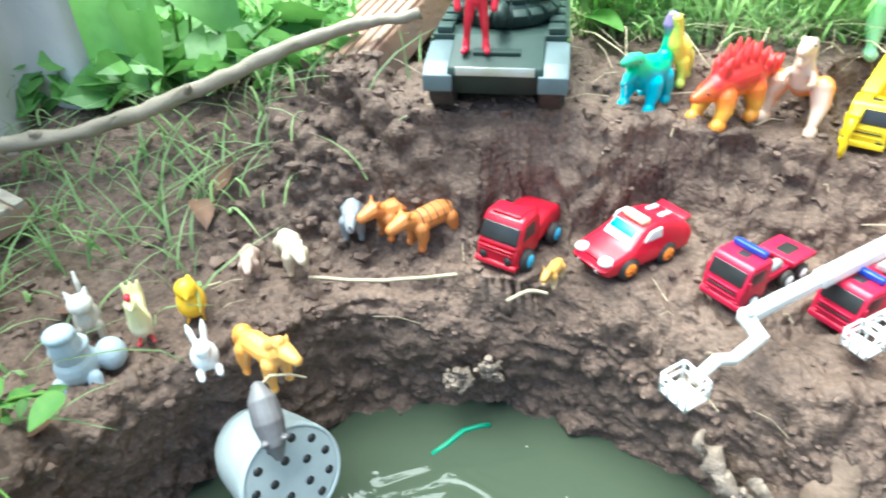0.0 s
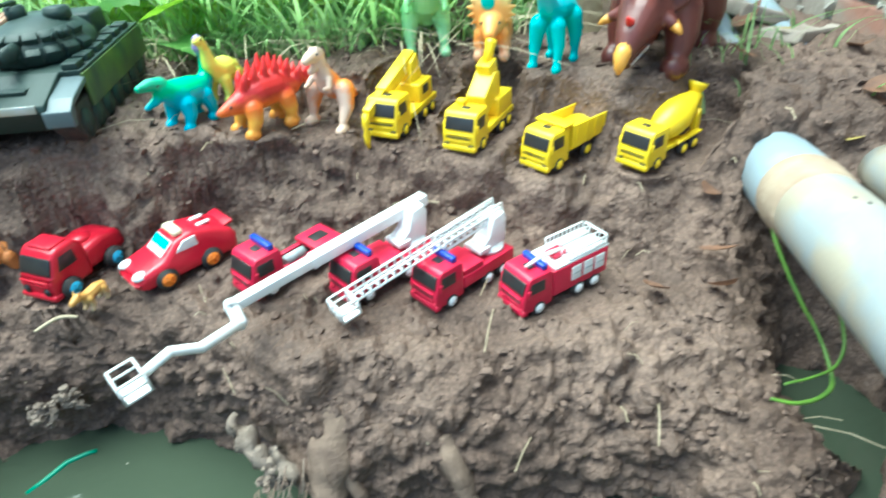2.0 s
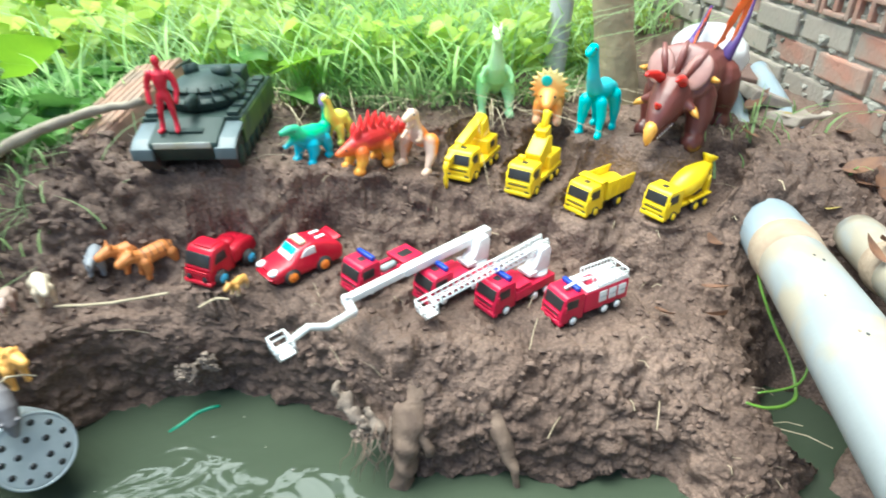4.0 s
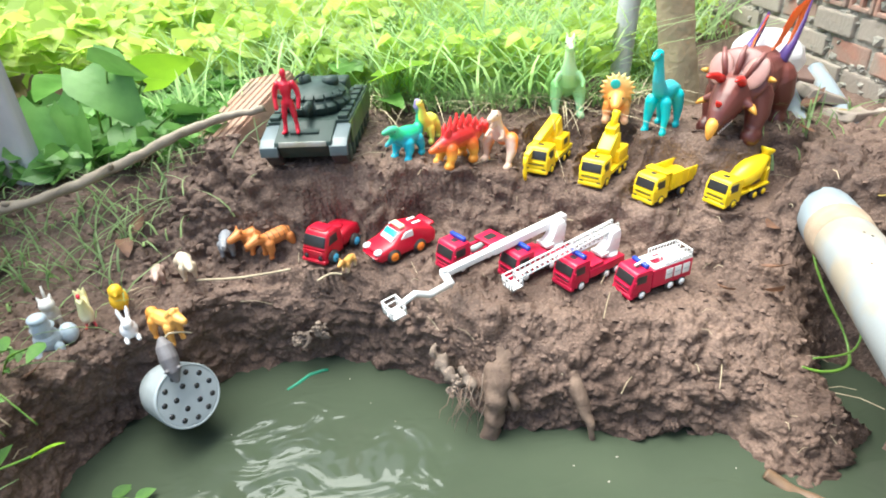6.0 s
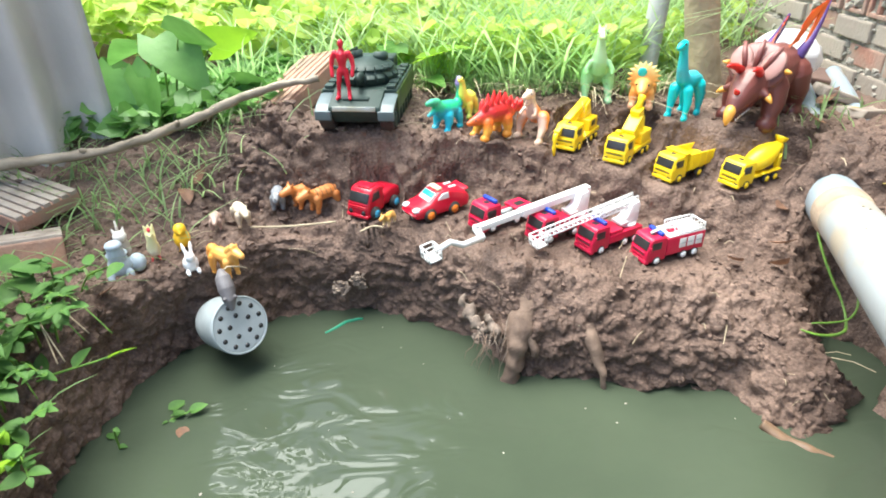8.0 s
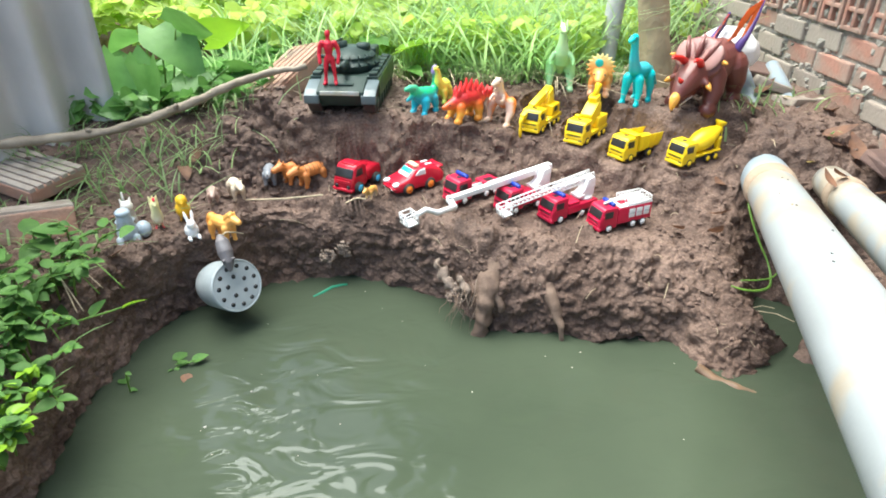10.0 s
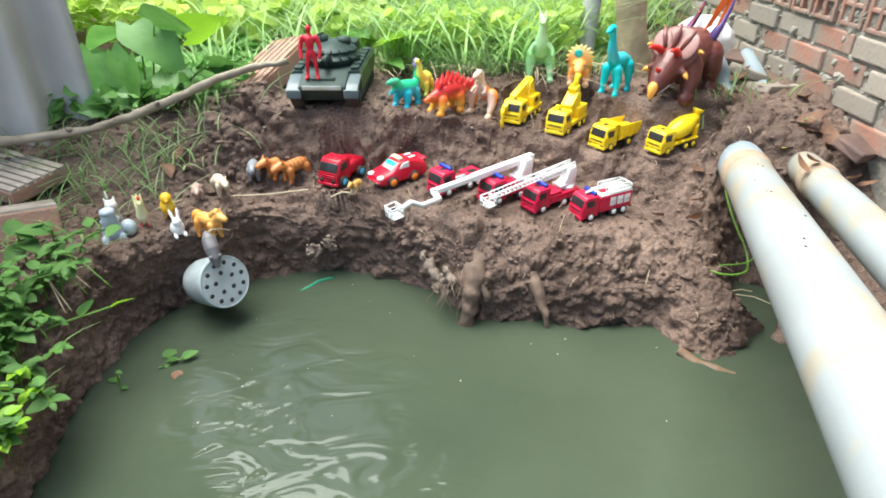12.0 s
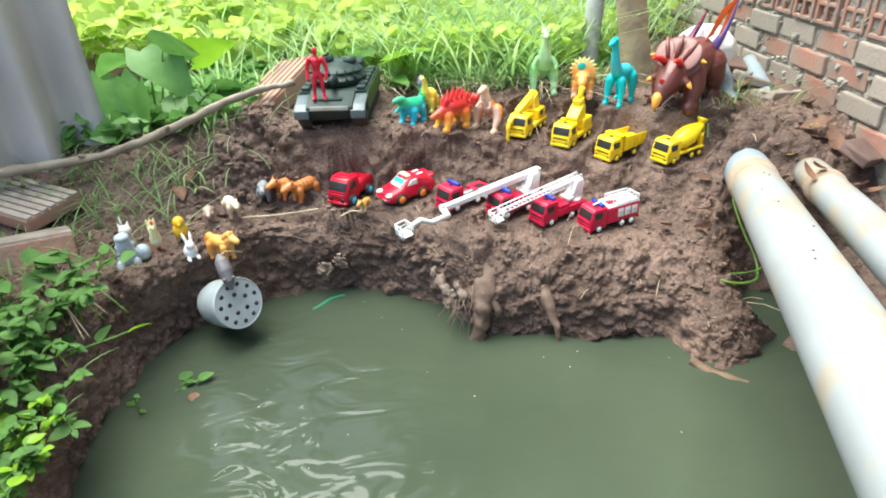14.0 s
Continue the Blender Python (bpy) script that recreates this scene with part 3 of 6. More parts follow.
def truck_base(label, paint, rim, m, group):
    t = thing("toy_truck", m, label, "toy truck", group)
    part("chassis", box(-0.043, 0.036, -0.009, 0.009, 0.006, 0.0105, bevel=0.0006), BLACK, t)
    cab = part("cab", add_prism(bmesh.new(), CAB, -0.0155, 0.0155, 0.0016), paint, t)
    # windscreen, side windows, grille, lamps, bumper
    ws = pose(0.0399, 0, 0.0283, 0, -17, 0)
    part("windscreen", box(-0.0006, 0.0006, -0.0132, 0.0132, -0.0057, 0.0057, bevel=0.0005, m=ws), BLACK, cab, "black windscreen")
    for s in (-1, 1):
        part("side_window", add_prism(bmesh.new(), [(0.0215, 0.0225), (0.0375, 0.0225), (0.0352, 0.0325), (0.0215, 0.0325)], s * 0.0152, s * 0.0160, 0.0003), BLACK, cab, "black side window")
        part("headlamp", box(0.0415, 0.0434, s * 0.0115 - 0.0025, s * 0.0115 + 0.0025, 0.0098, 0.0112, bevel=0.0004), BLACK if paint is YELLOW else paint, cab)
        part("wing_mirror", box(0.036, 0.0385, s * 0.0158 - 0.0012, s * 0.0158 + 0.0012, 0.0205, 0.0275, bevel=0.0005), paint, cab)
    for z in (0.0135, 0.0165, 0.0195):
        part("grille_bar", box(0.0418, 0.0434, -0.0115, 0.0115, z - 0.0005, z + 0.0005, bevel=0.0002), BLACK if z == 0.0165 else paint, cab)
    part("bumper", box(0.0375, 0.0434, -0.0158, 0.0158, 0.0042, 0.0092, bevel=0.0012), paint, t)
    part("roof_hatch", box(0.022, 0.0285, -0.004, 0.004, 0.0368, 0.0379, bevel=0.0003), BLACK, cab)
    for x in (0.0265, -0.0145, -0.0315):
        for s in (-1, 1):
            wheel(t, x, s * 0.0137, 0.0068, 0.0052, TYRE, rim)
    return t


def light_bar(t):
    bar = box(0.0165, 0.0215, -0.0125, 0.0125, 0.0375, 0.0425, bevel=0.0012)
    part("light_bar", bar, BLUE, t, "translucent blue light bar")


def at_wheel(x, y, z, head, lx=0.0265, ly=0.0137, r=0.0068, pitch=0, roll=0):
    """The pose of a truck whose left front wheel's hub is at (x, y, z)."""
    turn = pose(0, 0, 0, roll, pitch, head)
    off = turn @ Vector((lx, ly, r))
    return Matrix.Translation(Vector((x, y, z)) - off) @ turn


def ladder_bm(a, b, width, rungs, thick=0.0016):
    """A flat ladder from a to b, with its rails on both sides."""
    a, b = Vector(a), Vector(b)
    d = (b - a).normalized()
    side = d.cross(Vector((0, 0, 1))).normalized() * width / 2
    up = side.cross(d).normalized()
    bm = bmesh.new()
    for s in (-1, 1):
        for h in (0, 0.0062):
            add_tube(bm, [(*(a + side * s + up * h), thick), (*(b + side * s + up * h), thick)], 6)
        for k in range(rungs + 1):
            p = a.lerp(b, k / rungs) + side * s
            add_tube(bm, [(*p, thick * 0.8), (*(p + up * 0.0062), thick * 0.8)], 5)
    for k in range(rungs + 1):
        p = a.lerp(b, k / rungs)
        add_tube(bm, [(*(p - side), thick * 0.8), (*(p + side), thick * 0.8)], 5)
    return bm


def rescue_cage(parent, c, d, size=0.014):
    """An open rescue cage: a floor with its rails."""
    c, d = Vector(c), Vector(d).normalized()
    side = d.cross(Vector((0, 0, 1))).normalized()
    up = side.cross(d)
    h = size / 2
    P = lambda i, j, k: c + d * i * h * 1.1 + side * j * h * 1.25 + up * k * h
    floor = box(-h * 1.1, h * 1.1, -h * 1.25, h * 1.25, -0.0008, 0.0008, bevel=0.0003, m=Matrix.Translation(c - up * h) @ Matrix((d, side, up)).transposed().to_4x4())
    cage = part("rescue_cage", floor, WHITE, parent, "white rescue cage")
    lines = [(P(i, j, -1), P(i, j, 1)) for i in (-1, 1) for j in (-1, -0.4, 0.4, 1)]
    for k in (0.05, 1):
        for i in (-1, 1):
            lines += [(P(i, -1, k), P(i, 1, k)), (P(-1, i, k), P(1, i, k))]
    for a, b in lines:
        part("rail", tube([(*a, 0.0009), (*b, 0.0009)], 5), WHITE, cage)
    return cage


RG, YG = "row of red toy vehicles", "row of yellow toy lorries"


def build_red_trucks():
    # engine with a box body and roof ladders
    t = truck_base("red toy fire engine with white roof ladders and shutters", RED, WHITE, at_wheel(0.361, 0.319, 0.1165, -160), RG)
    body = part("box_body", box(-0.045, 0.0125, -0.0155, 0.0155, 0.0105, 0.034, bevel=0.001), RED, t)
    for s in (-1, 1):
        for k in range(3):
            x = -0.036 + k * 0.0125
            sh = part("shutter", box(x - 0.005, x + 0.005, s * 0.0155 - 0.0006, s * 0.0155 + 0.0006, 0.0175, 0.0305, bevel=0.0003), WHITE, body, "white roller shutter")
            part("shutter_ribs", box(x - 0.0042, x + 0.0042, s * 0.0161 - 0.0003, s * 0.0161 + 0.0003, 0.0235, 0.0243, bevel=0), GREY, sh)
    part("roof_deck", box(-0.0455, 0.010, -0.0148, 0.0148, 0.034, 0.0362, bevel=0.0006), WHITE, t, "white roof deck")
    for s in (-1, 1):
        part("roof_ladder", ladder_bm((-0.044, s * 0.0095, 0.0372), (-0.004, s * 0.0095, 0.0372), 0.008, 9, 0.0009), WHITE, t, "white roof ladder")
    part("roof_box", box(-0.010, 0.004, -0.006, 0.006, 0.036, 0.0395, bevel=0.0008), RED, t)
    part("water_cannon", tube([(-0.006, 0.001, 0.0395, 0.0022), (0.006, 0.002, 0.042, 0.0018), (0.02, 0.003, 0.0425, 0.0016), (0.031, 0.004, 0.0415, 0.0013)], 8), WHITE, t, "white water cannon")
    part("rear_rail", tube([(-0.044, -0.012, 0.036, 0.0009), (-0.0455, -0.012, 0.043, 0.0009), (-0.0455, 0.012, 0.043, 0.0009), (-0.044, 0.012, 0.036, 0.0009)], 6), WHITE, t)
    light_bar(t)

    # two lorries with a long white arm each
    def arm_truck(m, label):
        t = truck_base(label, RED, WHITE, m, RG)
        part("flat_body", box(-0.045, 0.0125, -0.0155, 0.0155, 0.0105, 0.0215, bevel=0.001), RED, t)
        part("side_locker", box(-0.010, 0.011, -0.0148, 0.0148, 0.0215, 0.0265, bevel=0.0008), RED, t)
        tt = part("turntable", disc((-0.031, 0, 0.0235), (0, 0, 1), 0.0125, 0.005, 20, 0.0008), WHITE, t, "white turntable")
        part("arm_mount", add_prism(bmesh.new(), [(-0.043, 0.026), (-0.018, 0.026), (-0.016, 0.031), (-0.024, 0.036), (-0.030, 0.052), (-0.042, 0.054), (-0.045, 0.048)], -0.0075, 0.0075, 0.0012), WHITE, tt)
        part("mount_step", box(-0.024, -0.012, -0.0095, 0.0095, 0.0262, 0.0305, bevel=0.0008), WHITE, tt)
        light_bar(t)
        return t

    m3 = at_wheel(0.297, 0.341, 0.122, -151)
    t = arm_truck(m3, "red toy fire lorry with a white extended ladder and cage")
    inv = m3.inverted()
    top, tip = inv @ Vector((0.352, 0.392, 0.167)), inv @ Vector((0.222, 0.331, 0.150))
    part("ladder", ladder_bm(top, tip, 0.0105, 20, 0.0011), WHITE, t, "white slatted ladder")
    mid = top.lerp(tip, 0.42)
    part("inner_ladder", ladder_bm(top + Vector((0, 0, -0.004)), mid + Vector((0, 0, -0.004)), 0.013, 9, 0.0012), WHITE, t)
    rescue_cage(t, inv @ Vector((0.2155, 0.327, 0.147)), tip - top, 0.0135)

    m2 = at_wheel(0.2355, 0.357, 0.131, -150)
    t = arm_truck(m2, "red toy fire lorry with a long jointed white arm and cage")
    inv = m2.inverted()
    top, joint = inv @ Vector((0.292, 0.414, 0.173)), inv @ Vector((0.140, 0.331, 0.163))
    d = (joint - top).normalized()
    bm = bmesh.new()
    side = d.cross(Vector((0, 0, 1))).normalized()
    up = side.cross(d)
    frame_m = Matrix((d, side, up)).transposed().to_4x4()
    L = (joint - top).length
    add_box(bm, -0.004, L * 0.62, -0.0052, 0.0052, -0.0045, 0.0045, bevel=0.0007, m=Matrix.Translation(top) @ frame_m)
    add_box(bm, L * 0.55, L + 0.003, -0.0042, 0.0042, -0.0038, 0.0036, bevel=0.0007, m=Matrix.Translation(top) @ frame_m)
    part("main_arm", bm, WHITE, t, "long white box arm")
    el1, el2, el3 = inv @ Vector((0.145, 0.317, 0.158)), inv @ Vector((0.121, 0.297, 0.160)), inv @ Vector((0.106, 0.286, 0.171))
    part("elbow", tube([(*(joint + Vector((0, 0, 0.004))), 0.005), (*joint, 0.0058), (*joint.lerp(el1, 0.5), 0.0048), (*el1, 0.0056), (*(el1 + Vector((0.002, 0, -0.003))), 0.004)], 8), WHITE, t)
    part("fore_arm", tube([(*el1, 0.0042), (*el2, 0.0038), (*el3, 0.0036), (*(inv @ Vector((0.091, 0.274, 0.168))), 0.0032)], 8), WHITE, t)
    rescue_cage(t, inv @ Vector((0.084, 0.269, 0.168)), inv.to_3x3() @ Vector((-0.9, -0.5, -0.1)), 0.0145)

    # bare chassis lorry
    t = truck_base("red toy lorry with an open empty frame behind the cab", RED, WHITE, at_wheel(0.164, 0.374, 0.141, -146), RG)
    for s in (-1, 1):
        part("frame_rail", box(-0.045, 0.013, s * 0.009 - 0.0022, s * 0.009 + 0.0022, 0.0105, 0.0155, bevel=0.0006), RED, t)
    part("rear_frame", box(-0.045, -0.018, -0.0145, 0.0145, 0.0155, 0.0195, bevel=0.0008), RED, t)
    part("frame_opening", box(-0.039, -0.024, -0.0055, 0.0055, 0.0190, 0.01985, bevel=0.0002), BLACK, t)
    part("fuel_tank", tube([(-0.012, 0.006, 0.018, 0.004), (0.006, 0.006, 0.018, 0.004)], 10), GREY, t)
    light_bar(t)


def build_red_cars():
    # stubby tractor unit
    m = at_wheel(0.012, 0.416, 0.147, -124, lx=0.022, ly=0.0185, r=0.0088)
    t = thing("toy_truck", m, "stubby red toy lorry with a black windscreen and light blue rims", "toy truck", RG)
    cab = part("cab", add_prism(bmesh.new(), [(-0.002, 0.007), (0.033, 0.006), (0.0365, 0.010), (0.036, 0.021), (0.033, 0.0235), (0.0265, 0.0385), (0.021, 0.0425), (0.004, 0.0425), (-0.002, 0.036)], -0.0172, 0.0172, 0.0035), RED2, t)
    part("windscreen", box(-0.0007, 0.0007, -0.0155, 0.0155, -0.0068, 0.0068, bevel=0.0012, m=pose(0.0302, 0, 0.0312, 0, -23.5, 0)), BLACK, cab, "black windscreen")
    for s in (-1, 1):
        part("side_window", add_prism(bmesh.new(), [(0.008, 0.0255), (0.026, 0.0255), (0.0215, 0.0365), (0.009, 0.0365)], s * 0.0169, s * 0.0178, 0.0005), BLACK, cab)
        part("headlamp", disc((0.0368, s * 0.0105, 0.0125), (1, 0, 0.05), 0.0032, 0.0022, 14, 0.0005), BLACK, cab, "dark round headlamp")
    for z in (0.0175, 0.0205):
        part("grille_bar", box(0.035, 0.0372, -0.014, 0.014, z - 0.0007, z + 0.0007, bevel=0.0004), RED2, cab)
    part("bumper", box(0.029, 0.0382, -0.0178, 0.0178, 0.0042, 0.0095, bevel=0.002), RED2, t)
    part("rear_body", add_prism(bmesh.new(), [(-0.041, 0.009), (0.0, 0.009), (0.0, 0.028), (-0.02, 0.0305), (-0.036, 0.028), (-0.042, 0.021)], -0.0165, 0.0165, 0.005), RED2, t)
    part("hitch_dome", ball((-0.012, 0, 0.0295), (0.010, 0.009, 0.0045)), RED2, t)
    part("roof_visor", box(0.006, 0.022, -0.012, 0.012, 0.0415, 0.0438, bevel=0.001), RED2, cab)
    for x in (0.022, -0.022):
        for s in (-1, 1):
            wheel(t, x, s * 0.0185, 0.0088, 0.0075, TYRE, SKYBLUE)

    # rounded sports car
    m = at_wheel(0.085, 0.4025, 0.148, -148, lx=0.0195, ly=0.0185, r=0.0092)
    t = thing("toy_car", m, "rounded red toy racing car with a teal and white windscreen", "toy car", RG)
    prof = [(-0.043, 0.010), (-0.040, 0.0065), (0.036, 0.0055), (0.043, 0.009), (0.0425, 0.0145), (0.036, 0.0195), (0.018, 0.0235), (0.004, 0.034), (-0.010, 0.0365), (-0.026, 0.033), (-0.040, 0.0275), (-0.045, 0.021)]
    bm = add_prism(bmesh.new(), prof, -0.0205, 0.0205, 0.0045)
    for v in bm.verts:
        k = 1 - 0.28 * max(0, (v.co.z - 0.02) / 0.016)
        k *= 1 - 0.18 * max(0, (v.co.x - 0.02) / 0.023) ** 2
        v.co.y *= k
    body = part("body", bm, RED2, t)
    part("windscreen", box(-0.0007, 0.0007, -0.0125, 0.0125, -0.0074, 0.0074, bevel=0.0006, m=pose(0.0112, 0, 0.0291, 0, -53, 0)), WHITE, body, "white windscreen")
    part("windscreen_band", box(-0.0004, 0.0006, -0.0116, 0.0116, -0.001, 0.0070, bevel=0.0003, m=pose(0.0117, 0, 0.0296, 0, -53, 0)), TEAL, body, "teal band across the windscreen")
    part("roof_panel", box(-0.006, 0.002, -0.0105, 0.0105, 0.0348, 0.0395, bevel=0.0018), CREAM, body, "cream roof light bar")
    part("spoiler", add_prism(bmesh.new(), [(-0.046, 0.0285), (-0.037, 0.0275), (-0.038, 0.0295), (-0.0455, 0.0312)], -0.0145, 0.0145, 0.0006), RED2, body)
    for s in (-1, 1):
        part("side_window", add_prism(bmesh.new(), [(-0.012, 0.0255), (0.0075, 0.0255), (-0.001, 0.0335), (-0.011, 0.034)], s * 0.0166, s * 0.0183, 0.0004), WHITE, body)
        part("headlamp", ball((0.036, s * 0.0125, 0.0175), (0.0066, 0.0056, 0.0034)), WHITE, body, "pale headlamp")
        part("bumper_light", ball((0.0412, s * 0.0095, 0.0105), (0.0018, 0.0048, 0.0024)), WHITE, body)
        part("rear_vent", box(-0.03, -0.019, s * 0.006 - 0.002, s * 0.006 + 0.002, 0.0325, 0.0342, bevel=0.0004, m=pose(0, 0, 0.0012, 0, 0, 0)), WHITE, body)
    for x in (0.0195, -0.0185):
        for s in (-1, 1):
            wheel(t, x, s * 0.0185, 0.0092, 0.0065, TYRE, ORANGE)


def build_yellow_trucks():
    # concrete mixer
    t = truck_base("yellow toy concrete mixer lorry on the upper soil bank", YELLOW, YELLOW, at_wheel(0.500, 0.405, 0.175, -153), YG)
    part("bed", box(-0.045, 0.012, -0.0125, 0.0125, 0.0105, 0.0145, bevel=0.0008), YELLOW, t)
    part("drum", tube([(0.010, 0, 0.0235, 0.006), (0.006, 0, 0.025, 0.0105), (-0.006, 0, 0.029, 0.0148), (-0.020, 0, 0.0335, 0.0158), (-0.034, 0, 0.038, 0.0118), (-0.046, 0, 0.042, 0.0068), (-0.049, 0, 0.043, 0.0072)], 22), YELLOW, t, "yellow mixing drum")
    part("drum_stand", add_prism(bmesh.new(), [(-0.046, 0.0145), (-0.038, 0.0145), (-0.040, 0.030), (-0.045, 0.034)], -0.011, 0.011, 0.0008), YELLOW, t)
    part("hopper", tube([(-0.047, 0, 0.046, 0.0045), (-0.050, 0, 0.052, 0.0085), (-0.051, 0, 0.0545, 0.0088)], 14), YELLOW, t)
    part("rear_ladder", ladder_bm((-0.0495, 0.006, 0.012), (-0.0495, 0.006, 0.04), 0.008, 6, 0.0008), YELLOW, t)
    for s in (-1, 1):
        part("mudguard", add_prism(bmesh.new(), [(-0.043, 0.0145), (-0.004, 0.0145), (-0.006, 0.0168), (-0.041, 0.0168)], s * 0.0105, s * 0.0165, 0.0006), YELLOW, t)
    # tipper
    t = truck_base("yellow toy dump lorry with an open skip on the soil bank", YELLOW, YELLOW, at_wheel(0.419, 0.4285, 0.177, -150), YG)
    part("bed", box(-0.045, 0.012, -0.0115, 0.0115, 0.0105, 0.0145, bevel=0.0008), YELLOW, t)
    bm = bmesh.new()
    A = [(-0.044, 0.017), (0.0095, 0.0155), (0.011, 0.0375), (-0.052, 0.0345)]
    for s in (-1, 1):
        add_prism(bm, A, s * 0.0155, s * 0.0172, 0.0004)
    add_prism(bm, [(-0.044, 0.017), (0.0095, 0.0155), (0.0097, 0.0265), (-0.047, 0.0265)], -0.0155, 0.0155, 0.0004)
    add_prism(bm, [(0.008, 0.0155), (0.0098, 0.0155), (0.011, 0.039), (0.0092, 0.039)], -0.0155, 0.0155, 0.0004)
    add_prism(bm, [(-0.044, 0.017), (-0.0422, 0.017), (-0.0498, 0.0345), (-0.0516, 0.0345)], -0.0155, 0.0155, 0.0004)
    part("skip", bm, YELLOW, t, "open yellow skip")
    part("cab_guard", box(0.009, 0.021, -0.0165, 0.0165, 0.0385, 0.0405, bevel=0.0006), YELLOW, t)
    for s in (-1, 1):
        for k in range(4):
            x = -0.036 + k * 0.0135
            part("skip_rib", box(x - 0.001, x + 0.001, s * 0.0172 - 0.0008, s * 0.0172 + 0.0008, 0.018, 0.034, bevel=0.0003), YELLOW, t)
    # upright boom
    t = truck_base("yellow toy lorry with a raised stepped boom on the soil bank", YELLOW, YELLOW, at_wheel(0.3575, 0.4555, 0.195, -131), YG)
    part("bed", box(-0.045, 0.012, -0.0155, 0.0155, 0.0105, 0.0165, bevel=0.0008), YELLOW, t)
    part("engine_box", box(-0.044, -0.012, -0.0145, 0.0145, 0.0165, 0.033, bevel=0.0015), YELLOW, t)
    part("boom_base", add_prism(bmesh.new(), [(-0.028, 0.033), (0.004, 0.022), (0.006, 0.040), (-0.016, 0.056), (-0.026, 0.054)], -0.0095, 0.0095, 0.001), YELLOW, t)
    part("boom_step", box(-0.0075, 0.0075, -0.007, 0.007, -0.006, 0.006, bevel=0.001, m=pose(-0.019, 0, 0.0585, 0, 15, 0)), YELLOW, t)
    part("boom", tube([(-0.0185, 0, 0.06, 0.0048), (-0.026, 0, 0.073, 0.0044), (-0.028, 0, 0.0765, 0.0052), (-0.03, 0, 0.080, 0.005)], 12), YELLOW, t, "yellow tubular boom")
    part("beacon", box(0.016, 0.022, -0.011, -0.003, 0.0375, 0.0425, bevel=0.0012), YELLOW, t)
    # crane with its boom laid forward
    t = truck_base("yellow toy crane lorry with its boom and hook forward", YELLOW, YELLOW, at_wheel(0.296, 0.492, 0.203, -127), YG)
    part("bed", box(-0.045, 0.012, -0.0155, 0.0155, 0.0105, 0.0165, bevel=0.0008), YELLOW, t)
    part("crane_cabin", box(-0.040, -0.012, -0.0135, 0.0135, 0.0165, 0.034, bevel=0.002), YELLOW, t)
    part("cabin_window", box(-0.03, -0.018, 0.0130, 0.0140, 0.023, 0.031, bevel=0.0004), BLACK, t)
    bm = bmesh.new()
    d = Vector((0.0475, -0.010, 0.027)) - Vector((-0.026, -0.004, 0.053))
    fm = Matrix.Translation((-0.026, -0.004, 0.053)) @ d.to_track_quat("X", "Z").to_matrix().to_4x4()
    add_box(bm, -0.006, 0.05, -0.0055, 0.0055, -0.0055, 0.0055, bevel=0.0008, m=fm)
    add_box(bm, 0.045, d.length, -0.004, 0.004, -0.0042, 0.0042, bevel=0.0008, m=fm)
    part("boom", bm, YELLOW, t, "yellow lattice box boom")
    part("boom_mount", add_prism(bmesh.new(), [(-0.038, 0.033), (-0.014, 0.033), (-0.018, 0.052), (-0.03, 0.058)], -0.008, 0.004, 0.0008), YELLOW, t)
    part("hook", tube([(0.049, -0.010, 0.028, 0.0034), (0.052, -0.010, 0.020, 0.0034), (0.052, -0.010, 0.014, 0.002), (0.052, -0.010, 0.009, 0.0032), (0.052, -0.010, 0.002, 0.0026), (0.051, -0.010, -0.004, 0.0016)], 8), YELLOW, t, "yellow hook on a short link")


build_red_trucks()
build_red_cars()
build_yellow_trucks()


